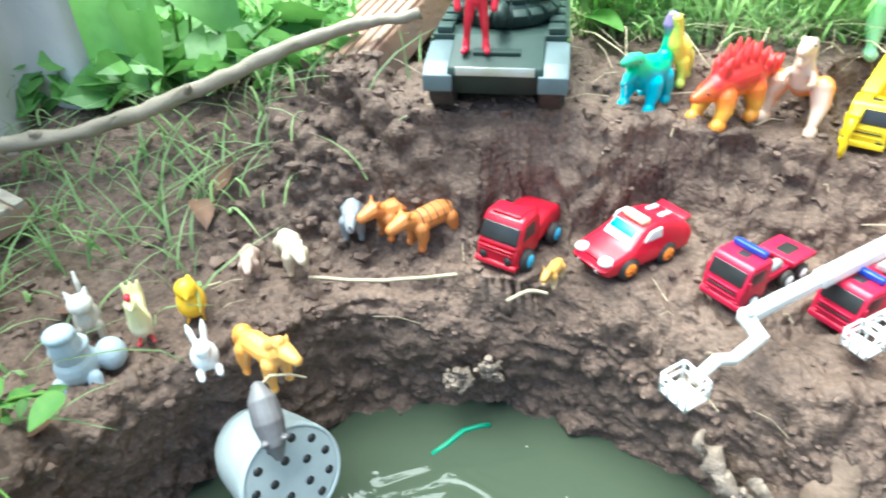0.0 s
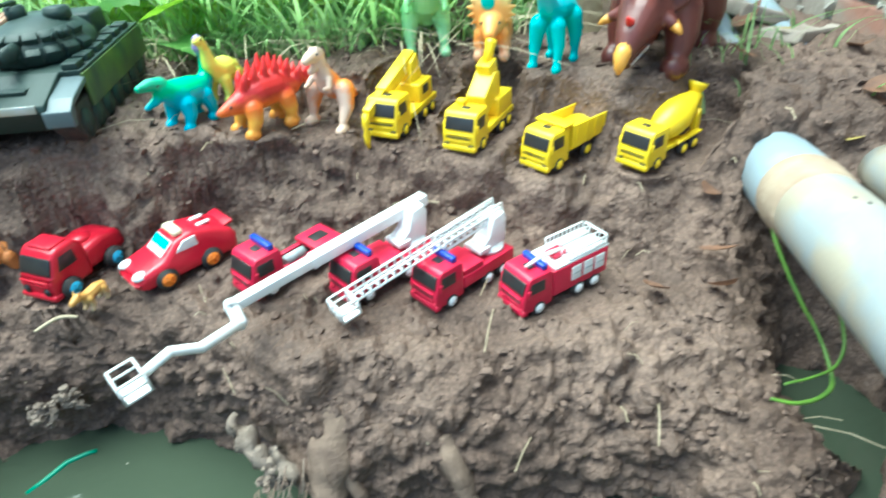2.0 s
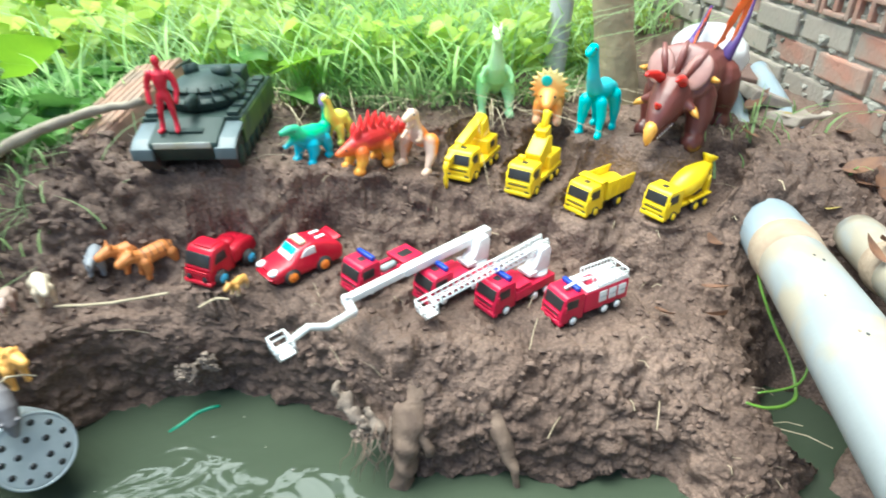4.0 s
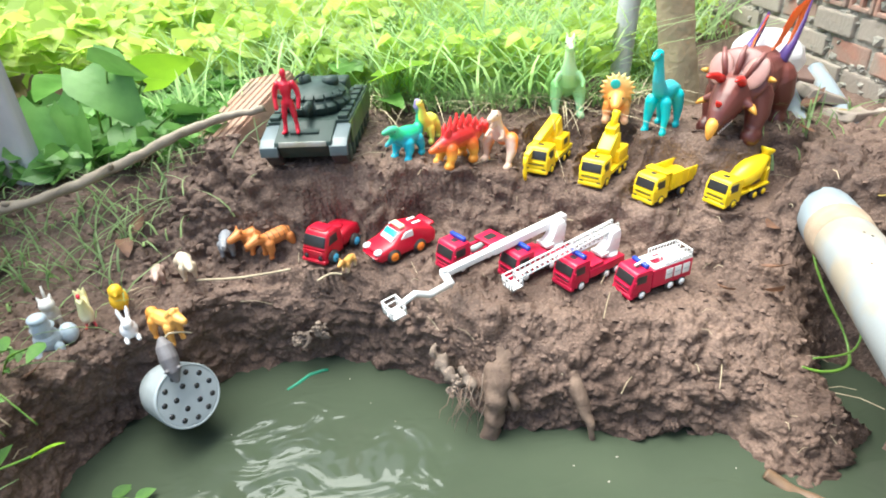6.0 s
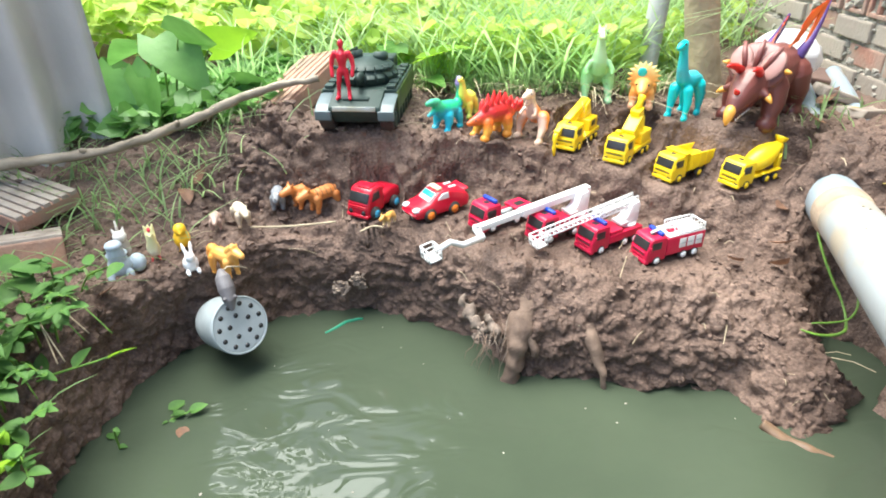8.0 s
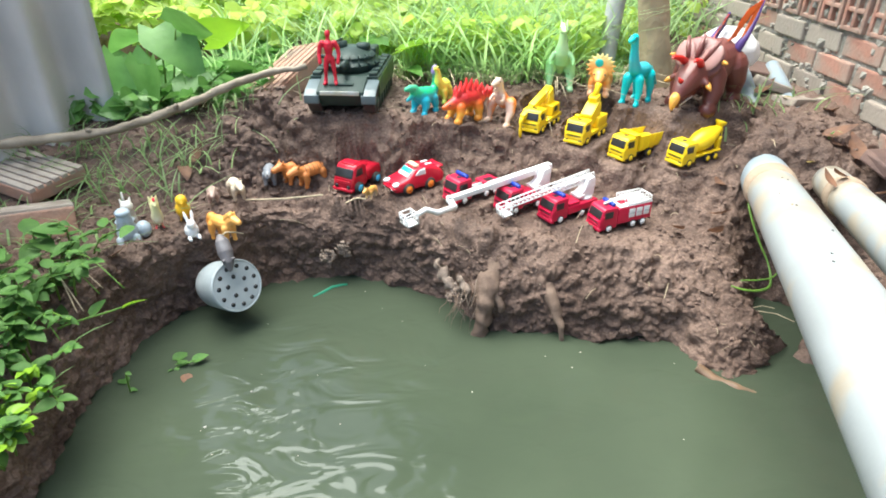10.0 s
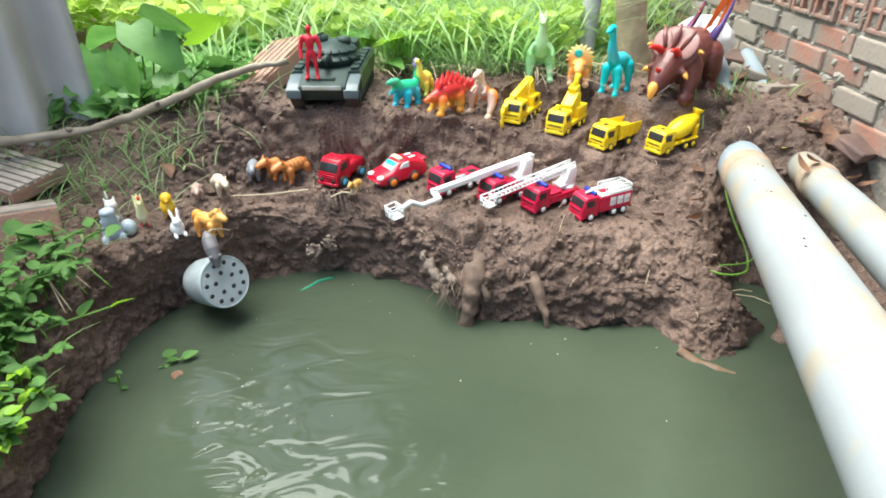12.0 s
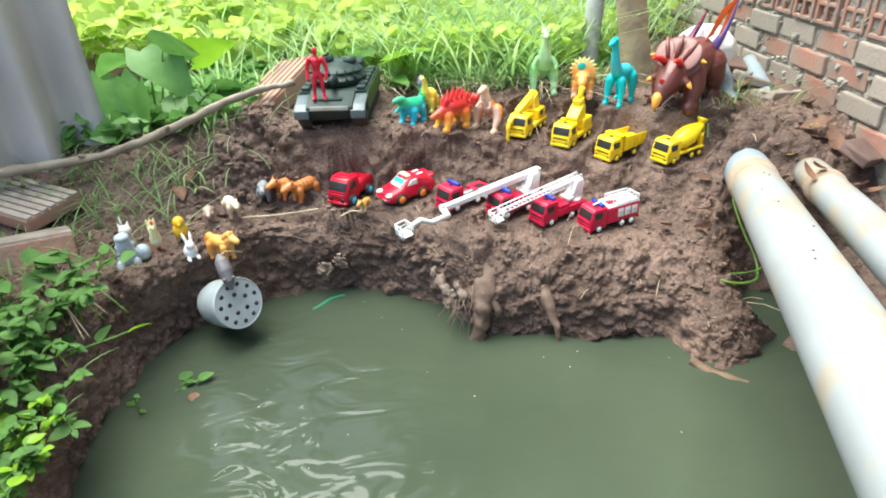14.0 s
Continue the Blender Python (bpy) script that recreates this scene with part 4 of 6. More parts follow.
# ---- toy tank and figure ----
def build_tank():
    m = pose(0.002, 0.573, 0.235, 0, 0, -98) @ Matrix.Diagonal((0.88, 0.88, 1.12, 1))
    t = thing("toy_tank", m, "dark green toy battle tank with grey fenders on the soil bank", "toy tank")
    prof = [(-0.105, 0.020), (-0.098, 0.010), (0.088, 0.010), (0.108, 0.028), (0.106, 0.033), (0.060, 0.044), (-0.100, 0.044), (-0.107, 0.038)]
    part("hull", add_prism(bmesh.new(), prof, -0.040, 0.040, 0.0015), TANKG, t)
    part("deck_plate", box(0.055, 0.09, -0.02, 0.02, 0.037, 0.0395, bevel=0.0006, m=pose(0, 0, 0, 0, 0, 0)), TANKG, t)
    part("front_plate", box(-0.0008, 0.0008, -0.033, 0.033, -0.0028, 0.0028, bevel=0.0004, m=pose(0.1078, 0, 0.031, 0, -12, 0)), SILVER, t, "silver decorated strip")
    for s in (-1, 1):
        tr = part("track", add_prism(bmesh.new(), [(-0.098, 0.006), (-0.088, 0.0), (0.086, 0.0), (0.103, 0.014), (0.105, 0.026), (-0.102, 0.03), (-0.106, 0.02)], s * 0.037, s * 0.0575, 0.002), TYRE, t, "black rubber track")
        for k in range(7):
            x = -0.082 + k * 0.027
            part("road_wheel", disc((x, s * 0.058, 0.0115), (0, 1, 0), 0.0105, 0.003, 16, 0.0006), TANKG, tr)
        part("fender", add_prism(bmesh.new(), [(0.058, 0.0405), (0.095, 0.034), (0.109, 0.028), (0.109, 0.017), (0.104, 0.017), (0.098, 0.029), (0.058, 0.0365)], s * 0.036, s * 0.061, 0.001), TANKGREY, t, "grey front fender")
        part("side_skirt", box(-0.106, 0.062, s * 0.0595 - 0.0015, s * 0.0595 + 0.0015, 0.018, 0.042, bevel=0.0006), CAMO, t, "camouflaged side skirt")
        part("track_guard", box(-0.106, 0.06, s * 0.0375, s * 0.0595, 0.040, 0.044, bevel=0.0006) if s > 0 else box(-0.106, 0.06, -0.0595, -0.0375, 0.040, 0.044, bevel=0.0006), TANKG, t)
        for k in range(6):
            x = -0.09 + k * 0.026
            part("stowage_bin", box(x, x + 0.018, s * 0.049 - 0.007, s * 0.049 + 0.007, 0.044, 0.0485, bevel=0.0008), TANKG, t)
    bm = bmesh.new()
    add_ball(bm, (-0.012, 0, 0.050), (0.058, 0.048, 0.021), 28)
    for v in bm.verts:
        v.co.z = max(v.co.z, 0.044)
    tur = part("turret", bm, TANKG, t, "low rounded turret")
    part("turret_bustle", box(-0.082, -0.045, -0.038, 0.038, 0.047, 0.064, bevel=0.003), TANKG, tur)
    part("hatch", disc((-0.018, 0.021, 0.071), (0, 0, 1), 0.0125, 0.008, 18, 0.001), TANKG, tur)
    part("hatch", disc((-0.020, -0.018, 0.072), (0, 0, 1), 0.0095, 0.011, 18, 0.001), TANKG, tur)
    part("machine_gun", tube([(-0.03, -0.02, 0.079, 0.002), (0.0, -0.022, 0.081, 0.0015), (0.02, -0.022, 0.0815, 0.001)], 8), TANKG, tur)
    for k in range(9):
        an = radians(-75 + k * 18.75)
        for dz in (0, 1):
            part("armour_tile", box(-0.004, 0.004, -0.0065, 0.0065, -0.005, 0.005, bevel=0.0008, m=pose(-0.012 + math.cos(an) * (0.056 - dz * 0.009), math.sin(an) * (0.0465 - dz * 0.006), 0.051 + dz * 0.0095, 0, 30, math.degrees(an))), TANKG, tur)
    part("barrel", tube([(0.035, 0, 0.056, 0.0068), (0.06, 0, 0.057, 0.0058), (0.0605, 0, 0.057, 0.0048), (0.07, 0.002, 0.057, 0.0046)], 14), TANKG, tur, "short gun barrel")
    for s in (-1, 1):
        for k in range(3):
            part("smoke_launcher", tube([(0.022 + k * 0.003, s * (0.040 - k * 0.004), 0.062, 0.0024), (0.031 + k * 0.003, s * (0.047 - k * 0.004), 0.066, 0.0024)], 8), TANKG, tur)


build_tank()


def organic(name, shapes, material, m, label, category, group="", voxel=0.0011, smooth=4, top=True):
    """One moulded toy: tubes and balls fused into a single skin."""
    bm = bmesh.new()
    for s in shapes:
        if isinstance(s, list):
            n = max(8, min(16, int(max(p[3] for p in s) / 0.0008)))
            add_tube(bm, s, n)
            for p in (s[0], s[-1]):
                add_ball(bm, p[:3], p[3] * 0.98, 10)
        else:
            add_ball(bm, s[0], s[1], 16, s[2] if len(s) > 2 else None)
    ob = link_mesh(name, bm, material)
    ob.matrix_world = m
    r = ob.modifiers.new("fuse", "REMESH")
    r.mode, r.voxel_size, r.use_smooth_shade = "VOXEL", voxel, True
    k = ob.modifiers.new("soften", "SMOOTH")
    k.factor, k.iterations = 0.5, smooth
    tagged(ob, label, category, group)
    return ob


FIGRED = mat("red_figure_plastic", (0.62, 0.012, 0.04), 0.35, (0.5, 0.01, 0.03), 60)


def build_figure():
    s = []
    for k in (-1, 1):
        s.append([(0.002, k * 0.0085, 0.003, 0.0034), (0.0, k * 0.008, 0.012, 0.003), (0.001, k * 0.0072, 0.022, 0.0036), (0.0, k * 0.0055, 0.034, 0.0046), (0, k * 0.004, 0.042, 0.005)])
        s.append([(0.0, k * 0.0085, 0.002, 0.003), (0.009, k * 0.010, 0.002, 0.0026)])
        s.append([(0, k * 0.010, 0.067, 0.005), (-0.001, k * 0.0145, 0.060, 0.0042), (0.0, k * 0.0165, 0.049, 0.0034), (0.004, k * 0.0155, 0.040, 0.003), (0.005, k * 0.015, 0.036, 0.0033)])
    s.append([(0, 0, 0.042, 0.0065), (0, 0, 0.050, 0.0058), (0, 0, 0.060, 0.0082), (0, 0, 0.067, 0.0078), (0, 0, 0.072, 0.004), (0, 0, 0.075, 0.0034)])
    s.append(((0.0008, 0, 0.0815), (0.0052, 0.0046, 0.0064)))
    organic("toy_figure", s, FIGRED, pose(-0.024, 0.503, 0.2775, 0, -3, -96) @ Matrix.Diagonal((0.88, 0.88, 0.88, 1)), "plain red plastic toy figure standing on the tank deck", "toy figure", voxel=0.0009, smooth=2)


build_figure()


# ---- toy dinosaurs ----
def legs(pairs, r, z0=0.0, foot=1.3, toe=0.004):
    """Legs given as (x, y, x at hip, z at hip, radius at hip)."""
    out = []
    for x, y, hx, hz, hr in pairs:
        out.append([(hx, y * 0.8, hz, hr), (hx * 0.5 + x * 0.5 - 0.001, y, hz * 0.55, (hr + r) / 2), (x, y, hz * 0.22, r), (x, y, 0.002 + z0, r * 1.05)])
        out.append([(x, y, 0.0022 + z0, r * foot), (x + toe, y * 1.05, 0.002 + z0, r * foot * 0.9)])
    return out


DG = "toy dinosaurs on the upper bank"
ORG, RD, YL, TL, GR = (0.82, 0.22, 0.03), (0.62, 0.02, 0.02), (0.85, 0.62, 0.10), (0.02, 0.42, 0.50), (0.05, 0.52, 0.22)


def stand(x, y, head, z=None, s=1.0):
    return pose(x, y, (ground(x, y) if z is None else z) - 0.001, 0, 0, head) @ Matrix.Diagonal((s, s, s, 1))


def build_dinos():
    # blue and green, mouth open, purple tail raised
    s = legs([(0.018, 0.013, 0.013, 0.026, 0.010), (0.018, -0.013, 0.013, 0.026, 0.010), (-0.016, 0.012, -0.012, 0.026, 0.009), (-0.016, -0.012, -0.012, 0.026, 0.009)], 0.0046)
    s += [[(-0.022, 0, 0.032, 0.010), (-0.008, 0, 0.031, 0.0155), (0.012, 0, 0.033, 0.0165), (0.024, 0, 0.040, 0.012), (0.030, 0, 0.045, 0.010)],
          [(0.030, 0, 0.049, 0.0085), (0.042, 0, 0.053, 0.0065), (0.054, 0, 0.053, 0.004)], [(0.030, 0, 0.041, 0.0065), (0.040, 0, 0.036, 0.0048), (0.051, 0, 0.033, 0.003)],
          [(-0.022, 0, 0.034, 0.010), (-0.030, 0, 0.043, 0.0075), (-0.032, 0, 0.058, 0.0062), (-0.030, 0, 0.070, 0.0085), (-0.029, 0, 0.076, 0.006)]]
    organic("toy_dinosaur", s, toned("teal_green_paint", 2, [(0.005, (0.03, 0.46, 0.62)), (0.034, (0.03, 0.45, 0.55)), (0.042, (0.03, 0.52, 0.22)), (0.058, (0.08, 0.42, 0.24)), (0.068, (0.26, 0.2, 0.42))]),
            stand(0.117, 0.532, -132, 0.224, 0.84), "blue and green toy dinosaur with an open mouth", "toy dinosaur", DG)
    # small yellow long-neck behind it
    s = legs([(0.012, 0.009, 0.01, 0.022, 0.007), (0.012, -0.009, 0.01, 0.022, 0.007), (-0.014, 0.009, -0.01, 0.022, 0.007), (-0.014, -0.009, -0.01, 0.022, 0.007)], 0.0038)
    s += [[(-0.020, 0, 0.026, 0.007), (-0.006, 0, 0.028, 0.012), (0.010, 0, 0.030, 0.012), (0.018, 0, 0.040, 0.0075), (0.020, 0, 0.055, 0.0048), (0.024, 0, 0.063, 0.005), (0.030, 0, 0.064, 0.0036)],
          [(-0.020, 0, 0.026, 0.006), (-0.032, 0, 0.016, 0.0035), (-0.042, 0, 0.008, 0.0015)]]
    organic("toy_dinosaur", s, toned("yellow_green_paint", 2, [(0.0, (0.42, 0.62, 0.12)), (0.02, (0.78, 0.78, 0.10)), (0.06, (0.85, 0.8, 0.12))]),
            stand(0.146, 0.562, -118, 0.232, 0.9), "small yellow long-necked toy dinosaur", "toy dinosaur", DG)
    # red plated one
    s = legs([(0.024, 0.012, 0.018, 0.024, 0.009), (0.024, -0.012, 0.018, 0.024, 0.009), (-0.018, 0.012, -0.016, 0.026, 0.010), (-0.018, -0.012, -0.016, 0.026, 0.010)], 0.0052)
    s += [[(-0.030, 0, 0.030, 0.009), (-0.014, 0, 0.034, 0.015), (0.006, 0, 0.034, 0.0155), (0.022, 0, 0.030, 0.011), (0.034, 0, 0.028, 0.0075), (0.045, 0, 0.026, 0.004)],
          [(-0.030, 0, 0.031, 0.008), (-0.042, 0, 0.036, 0.005), (-0.052, 0, 0.043, 0.003)]]
    for x, h in ((0.020, 0.012), (0.010, 0.018), (-0.001, 0.022), (-0.012, 0.019), (-0.024, 0.013), (-0.036, 0.01), (-0.046, 0.009)):
        zb = 0.044 if x > -0.03 else 0.038
        for k in (-1, 1):
            s.append([(x, k * 0.003, zb - 0.006, 0.0048), (x - 0.002, k * 0.005, zb + h * 0.45, 0.004), (x - 0.004, k * 0.006, zb + h, 0.0012)])
    organic("toy_dinosaur", s, toned("red_yellow_paint", 2, [(0.0, (0.8, 0.3, 0.04)), (0.014, (0.82, 0.42, 0.05)), (0.026, (0.75, 0.16, 0.02)), (0.036, (0.45, 0.015, 0.015)), (0.06, (0.72, 0.03, 0.03))]),
            stand(0.180, 0.520, -148, 0.215, 0.95), "red and yellow plated toy dinosaur", "toy dinosaur", DG)
    # cream and orange biped
    s = legs([(0.014, 0.024, -0.004, 0.040, 0.0115), (0.002, -0.024, -0.004, 0.040, 0.0115)], 0.0046, foot=1.4, toe=0.009)
    s += [[(-0.012, 0, 0.036, 0.012), (-0.002, 0, 0.046, 0.0135), (0.005, 0, 0.058, 0.0105), (0.008, 0, 0.068, 0.0082), (0.010, 0, 0.076, 0.0085)],
          [(0.010, 0, 0.080, 0.0088), (0.022, 0, 0.081, 0.0066), (0.030, 0, 0.079, 0.0048)], [(0.010, 0, 0.072, 0.0058), (0.024, 0, 0.066, 0.0036)], [(0.012, 0.005, 0.086, 0.003), (0.014, 0.005, 0.090, 0.001)], [(0.012, -0.005, 0.086, 0.003), (0.014, -0.005, 0.090, 0.001)],
          [(-0.012, 0, 0.036, 0.011), (-0.030, 0, 0.028, 0.008), (-0.048, 0, 0.018, 0.005), (-0.062, 0, 0.012, 0.002)],
          [(0.010, 0.011, 0.054, 0.0038), (0.017, 0.014, 0.047, 0.003), (0.022, 0.012, 0.048, 0.0022)], [(0.010, -0.011, 0.054, 0.0038), (0.017, -0.014, 0.047, 0.003), (0.022, -0.012, 0.048, 0.0022)]]
    organic("toy_dinosaur", s, toned("cream_orange_paint", 0, [(-0.03, (0.80, 0.22, 0.03)), (-0.001, (0.80, 0.25, 0.04)), (0.007, (0.66, 0.48, 0.38)), (0.03, (0.70, 0.50, 0.36))]),
            stand(0.236, 0.526, -130, 0.206, 0.82), "cream and orange upright toy dinosaur", "toy dinosaur", DG, smooth=2)
    # pale green upright one
    s = legs([(0.012, 0.017, -0.002, 0.040, 0.011), (0.010, -0.017, -0.002, 0.040, 0.011)], 0.0048, foot=1.25, toe=0.008)
    s += [[(-0.010, 0, 0.034, 0.012), (0.0, 0, 0.047, 0.0165), (0.006, 0, 0.061, 0.0125), (0.008, 0, 0.075, 0.0078), (0.009, 0, 0.090, 0.0062), (0.010, 0, 0.097, 0.0068)],
          [(0.010, 0, 0.099, 0.0078), (0.020, 0, 0.098, 0.0058), (0.027, 0, 0.096, 0.004)], [(0.006, 0.004, 0.104, 0.0025), (0.003, 0.005, 0.111, 0.001)], [(0.006, -0.004, 0.104, 0.0025), (0.003, -0.005, 0.111, 0.001)],
          [(-0.010, 0, 0.034, 0.013), (-0.030, 0, 0.022, 0.009), (-0.055, 0, 0.012, 0.004), (-0.07, 0, 0.008, 0.002)],
          [(0.010, 0.013, 0.058, 0.0045), (0.017, 0.019, 0.049, 0.0035), (0.022, 0.018, 0.044, 0.0025)], [(0.010, -0.013, 0.058, 0.0045), (0.017, -0.019, 0.049, 0.0035), (0.022, -0.018, 0.044, 0.0025)]]
    organic("toy_dinosaur", s, toned("pale_green_paint", 2, [(0.0, (0.36, 0.68, 0.40)), (0.045, (0.30, 0.64, 0.24)), (0.07, (0.50, 0.75, 0.42)), (0.105, (0.55, 0.77, 0.40))]),
            stand(0.346, 0.605, -100, 0.237), "pale green tall upright toy dinosaur", "toy dinosaur", DG)
    # orange frilled one
    s = legs([(0.014, 0.012, 0.010, 0.022, 0.008), (0.014, -0.012, 0.010, 0.022, 0.008), (-0.020, 0.012, -0.016, 0.024, 0.009), (-0.020, -0.012, -0.016, 0.024, 0.009)], 0.0046)
    s += [[(-0.026, 0, 0.026, 0.009), (-0.010, 0, 0.029, 0.015), (0.008, 0, 0.031, 0.0145), (0.022, 0, 0.032, 0.010), (0.034, 0, 0.027, 0.006)],
          [(-0.026, 0, 0.026, 0.008), (-0.04, 0, 0.018, 0.004), (-0.05, 0, 0.012, 0.002)], ((0.012, 0, 0.044), (0.004, 0.019, 0.018))]
    for k in range(13):
        an = radians(-35 + k * 250 / 12)
        s.append([(0.012, math.cos(an) * 0.018, 0.044 + math.sin(an) * 0.017, 0.0028), (0.012, math.cos(an) * 0.0235, 0.044 + math.sin(an) * 0.0225, 0.0008)])
    d = organic("toy_dinosaur", s, toned("orange_frill_paint", 2, [(0.0, (0.7, 0.42, 0.28)), (0.02, (0.82, 0.30, 0.06)), (0.045, (0.85, 0.40, 0.10)), (0.06, (0.85, 0.66, 0.25))]),
                stand(0.402, 0.560, -112, 0.240), "orange horned toy dinosaur with a spiked yellow frill", "toy dinosaur", DG)
    part("frill_spot", ball((0.0162, -0.003, 0.051), (0.0012, 0.0065, 0.0065)), TEAL, d, "teal spot on the frill")
    # turquoise long-neck
    s = legs([(0.020, 0.012, 0.016, 0.040, 0.0075), (0.020, -0.012, 0.016, 0.040, 0.0085), (-0.018, 0.012, -0.016, 0.042, 0.009), (-0.018, -0.012, -0.016, 0.042, 0.009)], 0.0038, foot=1.25)
    s += [[(-0.028, 0, 0.045, 0.008), (-0.012, 0, 0.049, 0.0125), (0.006, 0, 0.050, 0.013), (0.018, 0, 0.056, 0.0095), (0.024, 0, 0.070, 0.0075), (0.027, 0, 0.088, 0.0058), (0.030, 0, 0.100, 0.0058)],
          [(0.030, 0, 0.103, 0.0062), (0.038, 0, 0.102, 0.0052), (0.043, 0, 0.100, 0.004)], [(-0.028, 0, 0.046, 0.008), (-0.044, 0, 0.034, 0.005), (-0.06, 0, 0.018, 0.0022)]]
    organic("toy_dinosaur", s, toned("turquoise_paint", 2, [(0.0, (0.02, 0.50, 0.54)), (0.05, (0.02, 0.52, 0.54)), (0.062, (0.07, 0.46, 0.54)), (0.1, (0.02, 0.54, 0.56))]),
            stand(0.452, 0.524, -138, 0.234), "turquoise long-necked toy dinosaur", "toy dinosaur", DG)


build_dinos()
for ob, (x, y, z) in zip([o for o in scene.objects if o.name.startswith("toy_dinosaur")], ((0.037, 0.0062, 0.0515), (0.026, 0.0040, 0.0655), (0.037, 0.0056, 0.0305), (0.018, 0.0068, 0.0835), (0.016, 0.0062, 0.1005), (0.026, 0.0082, 0.0355), (0.036, 0.0052, 0.1045))):
    for k in (-1, 1):
        part("eye", ball((x, k * y, z), 0.0014, 8), BLACK, ob, "small black eye")


def build_big_dino():
    # heavy brown horned dragon-like toy with a winged back
    m = pose(0.556, 0.512, 0.235, 0, 0, -140) @ Matrix.Diagonal((0.94, 0.94, 0.94, 1))
    # hide goes from dark brown at the feet to pinkish brown at the top
    body = toned("brown_hide_ramp", 2, [(0.0, (0.085, 0.022, 0.018)), (0.05, (0.125, 0.034, 0.027)), (0.085, (0.15, 0.045, 0.037)), (0.11, (0.22, 0.09, 0.08))], 0.38, 0.35)
    s = legs([(0.042, 0.030, 0.030, 0.052, 0.020), (0.036, -0.030, 0.030, 0.052, 0.020), (-0.044, 0.030, -0.034, 0.060, 0.024), (-0.040, -0.030, -0.034, 0.060, 0.024)], 0.0115, foot=1.25, toe=0.010)
    s += [[(-0.055, 0, 0.058, 0.022), (-0.030, 0, 0.066, 0.034), (0.000, 0, 0.064, 0.035), (0.030, 0, 0.062, 0.030), (0.052, 0, 0.056, 0.024)],
          [(0.050, 0, 0.056, 0.026), (0.070, 0, 0.046, 0.021), (0.088, 0, 0.034, 0.014), (0.098, 0, 0.024, 0.009)], [(0.060, 0, 0.034, 0.015), (0.080, 0, 0.022, 0.010), (0.092, 0, 0.014, 0.006)],
          [(-0.055, 0, 0.056, 0.020), (-0.080, 0, 0.044, 0.012), (-0.105, 0, 0.030, 0.006), (-0.12, 0, 0.022, 0.003)],
          ((0.040, 0, 0.078), (0.010, 0.042, 0.036), pose(0, 0, 0, 0, -28, 0))]
    for k in (-1, 1):
        s.append([(0.060, k * 0.020, 0.050, 0.008), (0.064, k * 0.030, 0.046, 0.005)])
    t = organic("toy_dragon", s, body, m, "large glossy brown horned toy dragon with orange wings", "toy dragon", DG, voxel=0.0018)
    HORN = mat("horn_yellow", (0.72, 0.36, 0.06), 0.35)
    EYE = mat("eye_red", (0.62, 0.02, 0.015), 0.35)
    WING = mat("wing_orange", (0.78, 0.16, 0.02), 0.35, (0.7, 0.12, 0.02), 40, 0.1, 300)
    PURP = mat("wing_purple", (0.10, 0.05, 0.22), 0.4)
    FRILL = mat("frill_pink", (0.36, 0.2, 0.17), 0.4, (0.3, 0.15, 0.13), 60)
    part("beak", tube([(0.094, 0, 0.031, 0.0085), (0.103, 0, 0.024, 0.0078), (0.107, 0, 0.013, 0.0045), (0.107, 0, 0.008, 0.0015)], 12), HORN, t, "orange beak")
    for k in (-1, 1):
        part("brow_horn", tube([(0.062, k * 0.013, 0.074, 0.0062), (0.074, k * 0.016, 0.081, 0.0052), (0.090, k * 0.018, 0.085, 0.0036), (0.098, k * 0.018, 0.085, 0.0012)], 10), EYE, t, "red brow horn")
        part("cheek_horn", tube([(0.062, k * 0.029, 0.046, 0.0052), (0.067, k * 0.036, 0.042, 0.0036), (0.069, k * 0.040, 0.039, 0.001)], 8), HORN, t)
        part("frill_spike", tube([(0.044, k * 0.040, 0.078, 0.0042), (0.046, k * 0.046, 0.078, 0.0026), (0.047, k * 0.049, 0.078, 0.0006)], 8), HORN, t)
        part("frill_ridge", tube([(0.052, k * 0.012, 0.074, 0.0045), (0.046, k * 0.020, 0.094, 0.0042), (0.037, k * 0.026, 0.108, 0.0026)], 8), body, t)
        part("frill_web", add_ball(bmesh.new(), (0.0475, k * 0.022, 0.084), (0.0035, 0.016, 0.022), 14, pose(0, 0, 0, k * -12, -28, 0)), FRILL, t, "pale pink frill skin")
    part("nose_horn", tube([(0.086, 0, 0.048, 0.0055), (0.094, 0, 0.052, 0.0035), (0.099, 0, 0.057, 0.001)], 8), EYE, t, "red nose horn")
    part("frill_crest", tube([(0.054, 0, 0.076, 0.004), (0.044, 0, 0.100, 0.004), (0.036, 0, 0.114, 0.0025)], 8), body, t)
    for k in range(7):
        part("tooth", tube([(0.070 + k * 0.004, 0.0115 - k * 0.0008, 0.027 - k * 0.0018, 0.0012), (0.0705 + k * 0.004, 0.0118 - k * 0.0008, 0.0225 - k * 0.0016, 0.0003)], 5), WHITE, t)
    for k in (-1, 1):
        root = Vector((-0.030, k * 0.024, 0.082))
        fold = 1.0 if k > 0 else 0.62
        arm = [root, Vector((-0.056, k * 0.026, 0.102)), Vector((-0.080, k * 0.026, 0.126)), Vector((-0.098, k * 0.026, 0.156))]
        arm = [root + Vector(((p - root).x, (p - root).y, (p - root).z * fold)) for p in arm]
        part("wing_arm", tube([(*p, r) for p, r in zip(arm, (0.0085, 0.0055, 0.004, 0.0018))], 10), PURP, t, "purple wing bone")
        bm = bmesh.new()
        outer = arm[::-1]
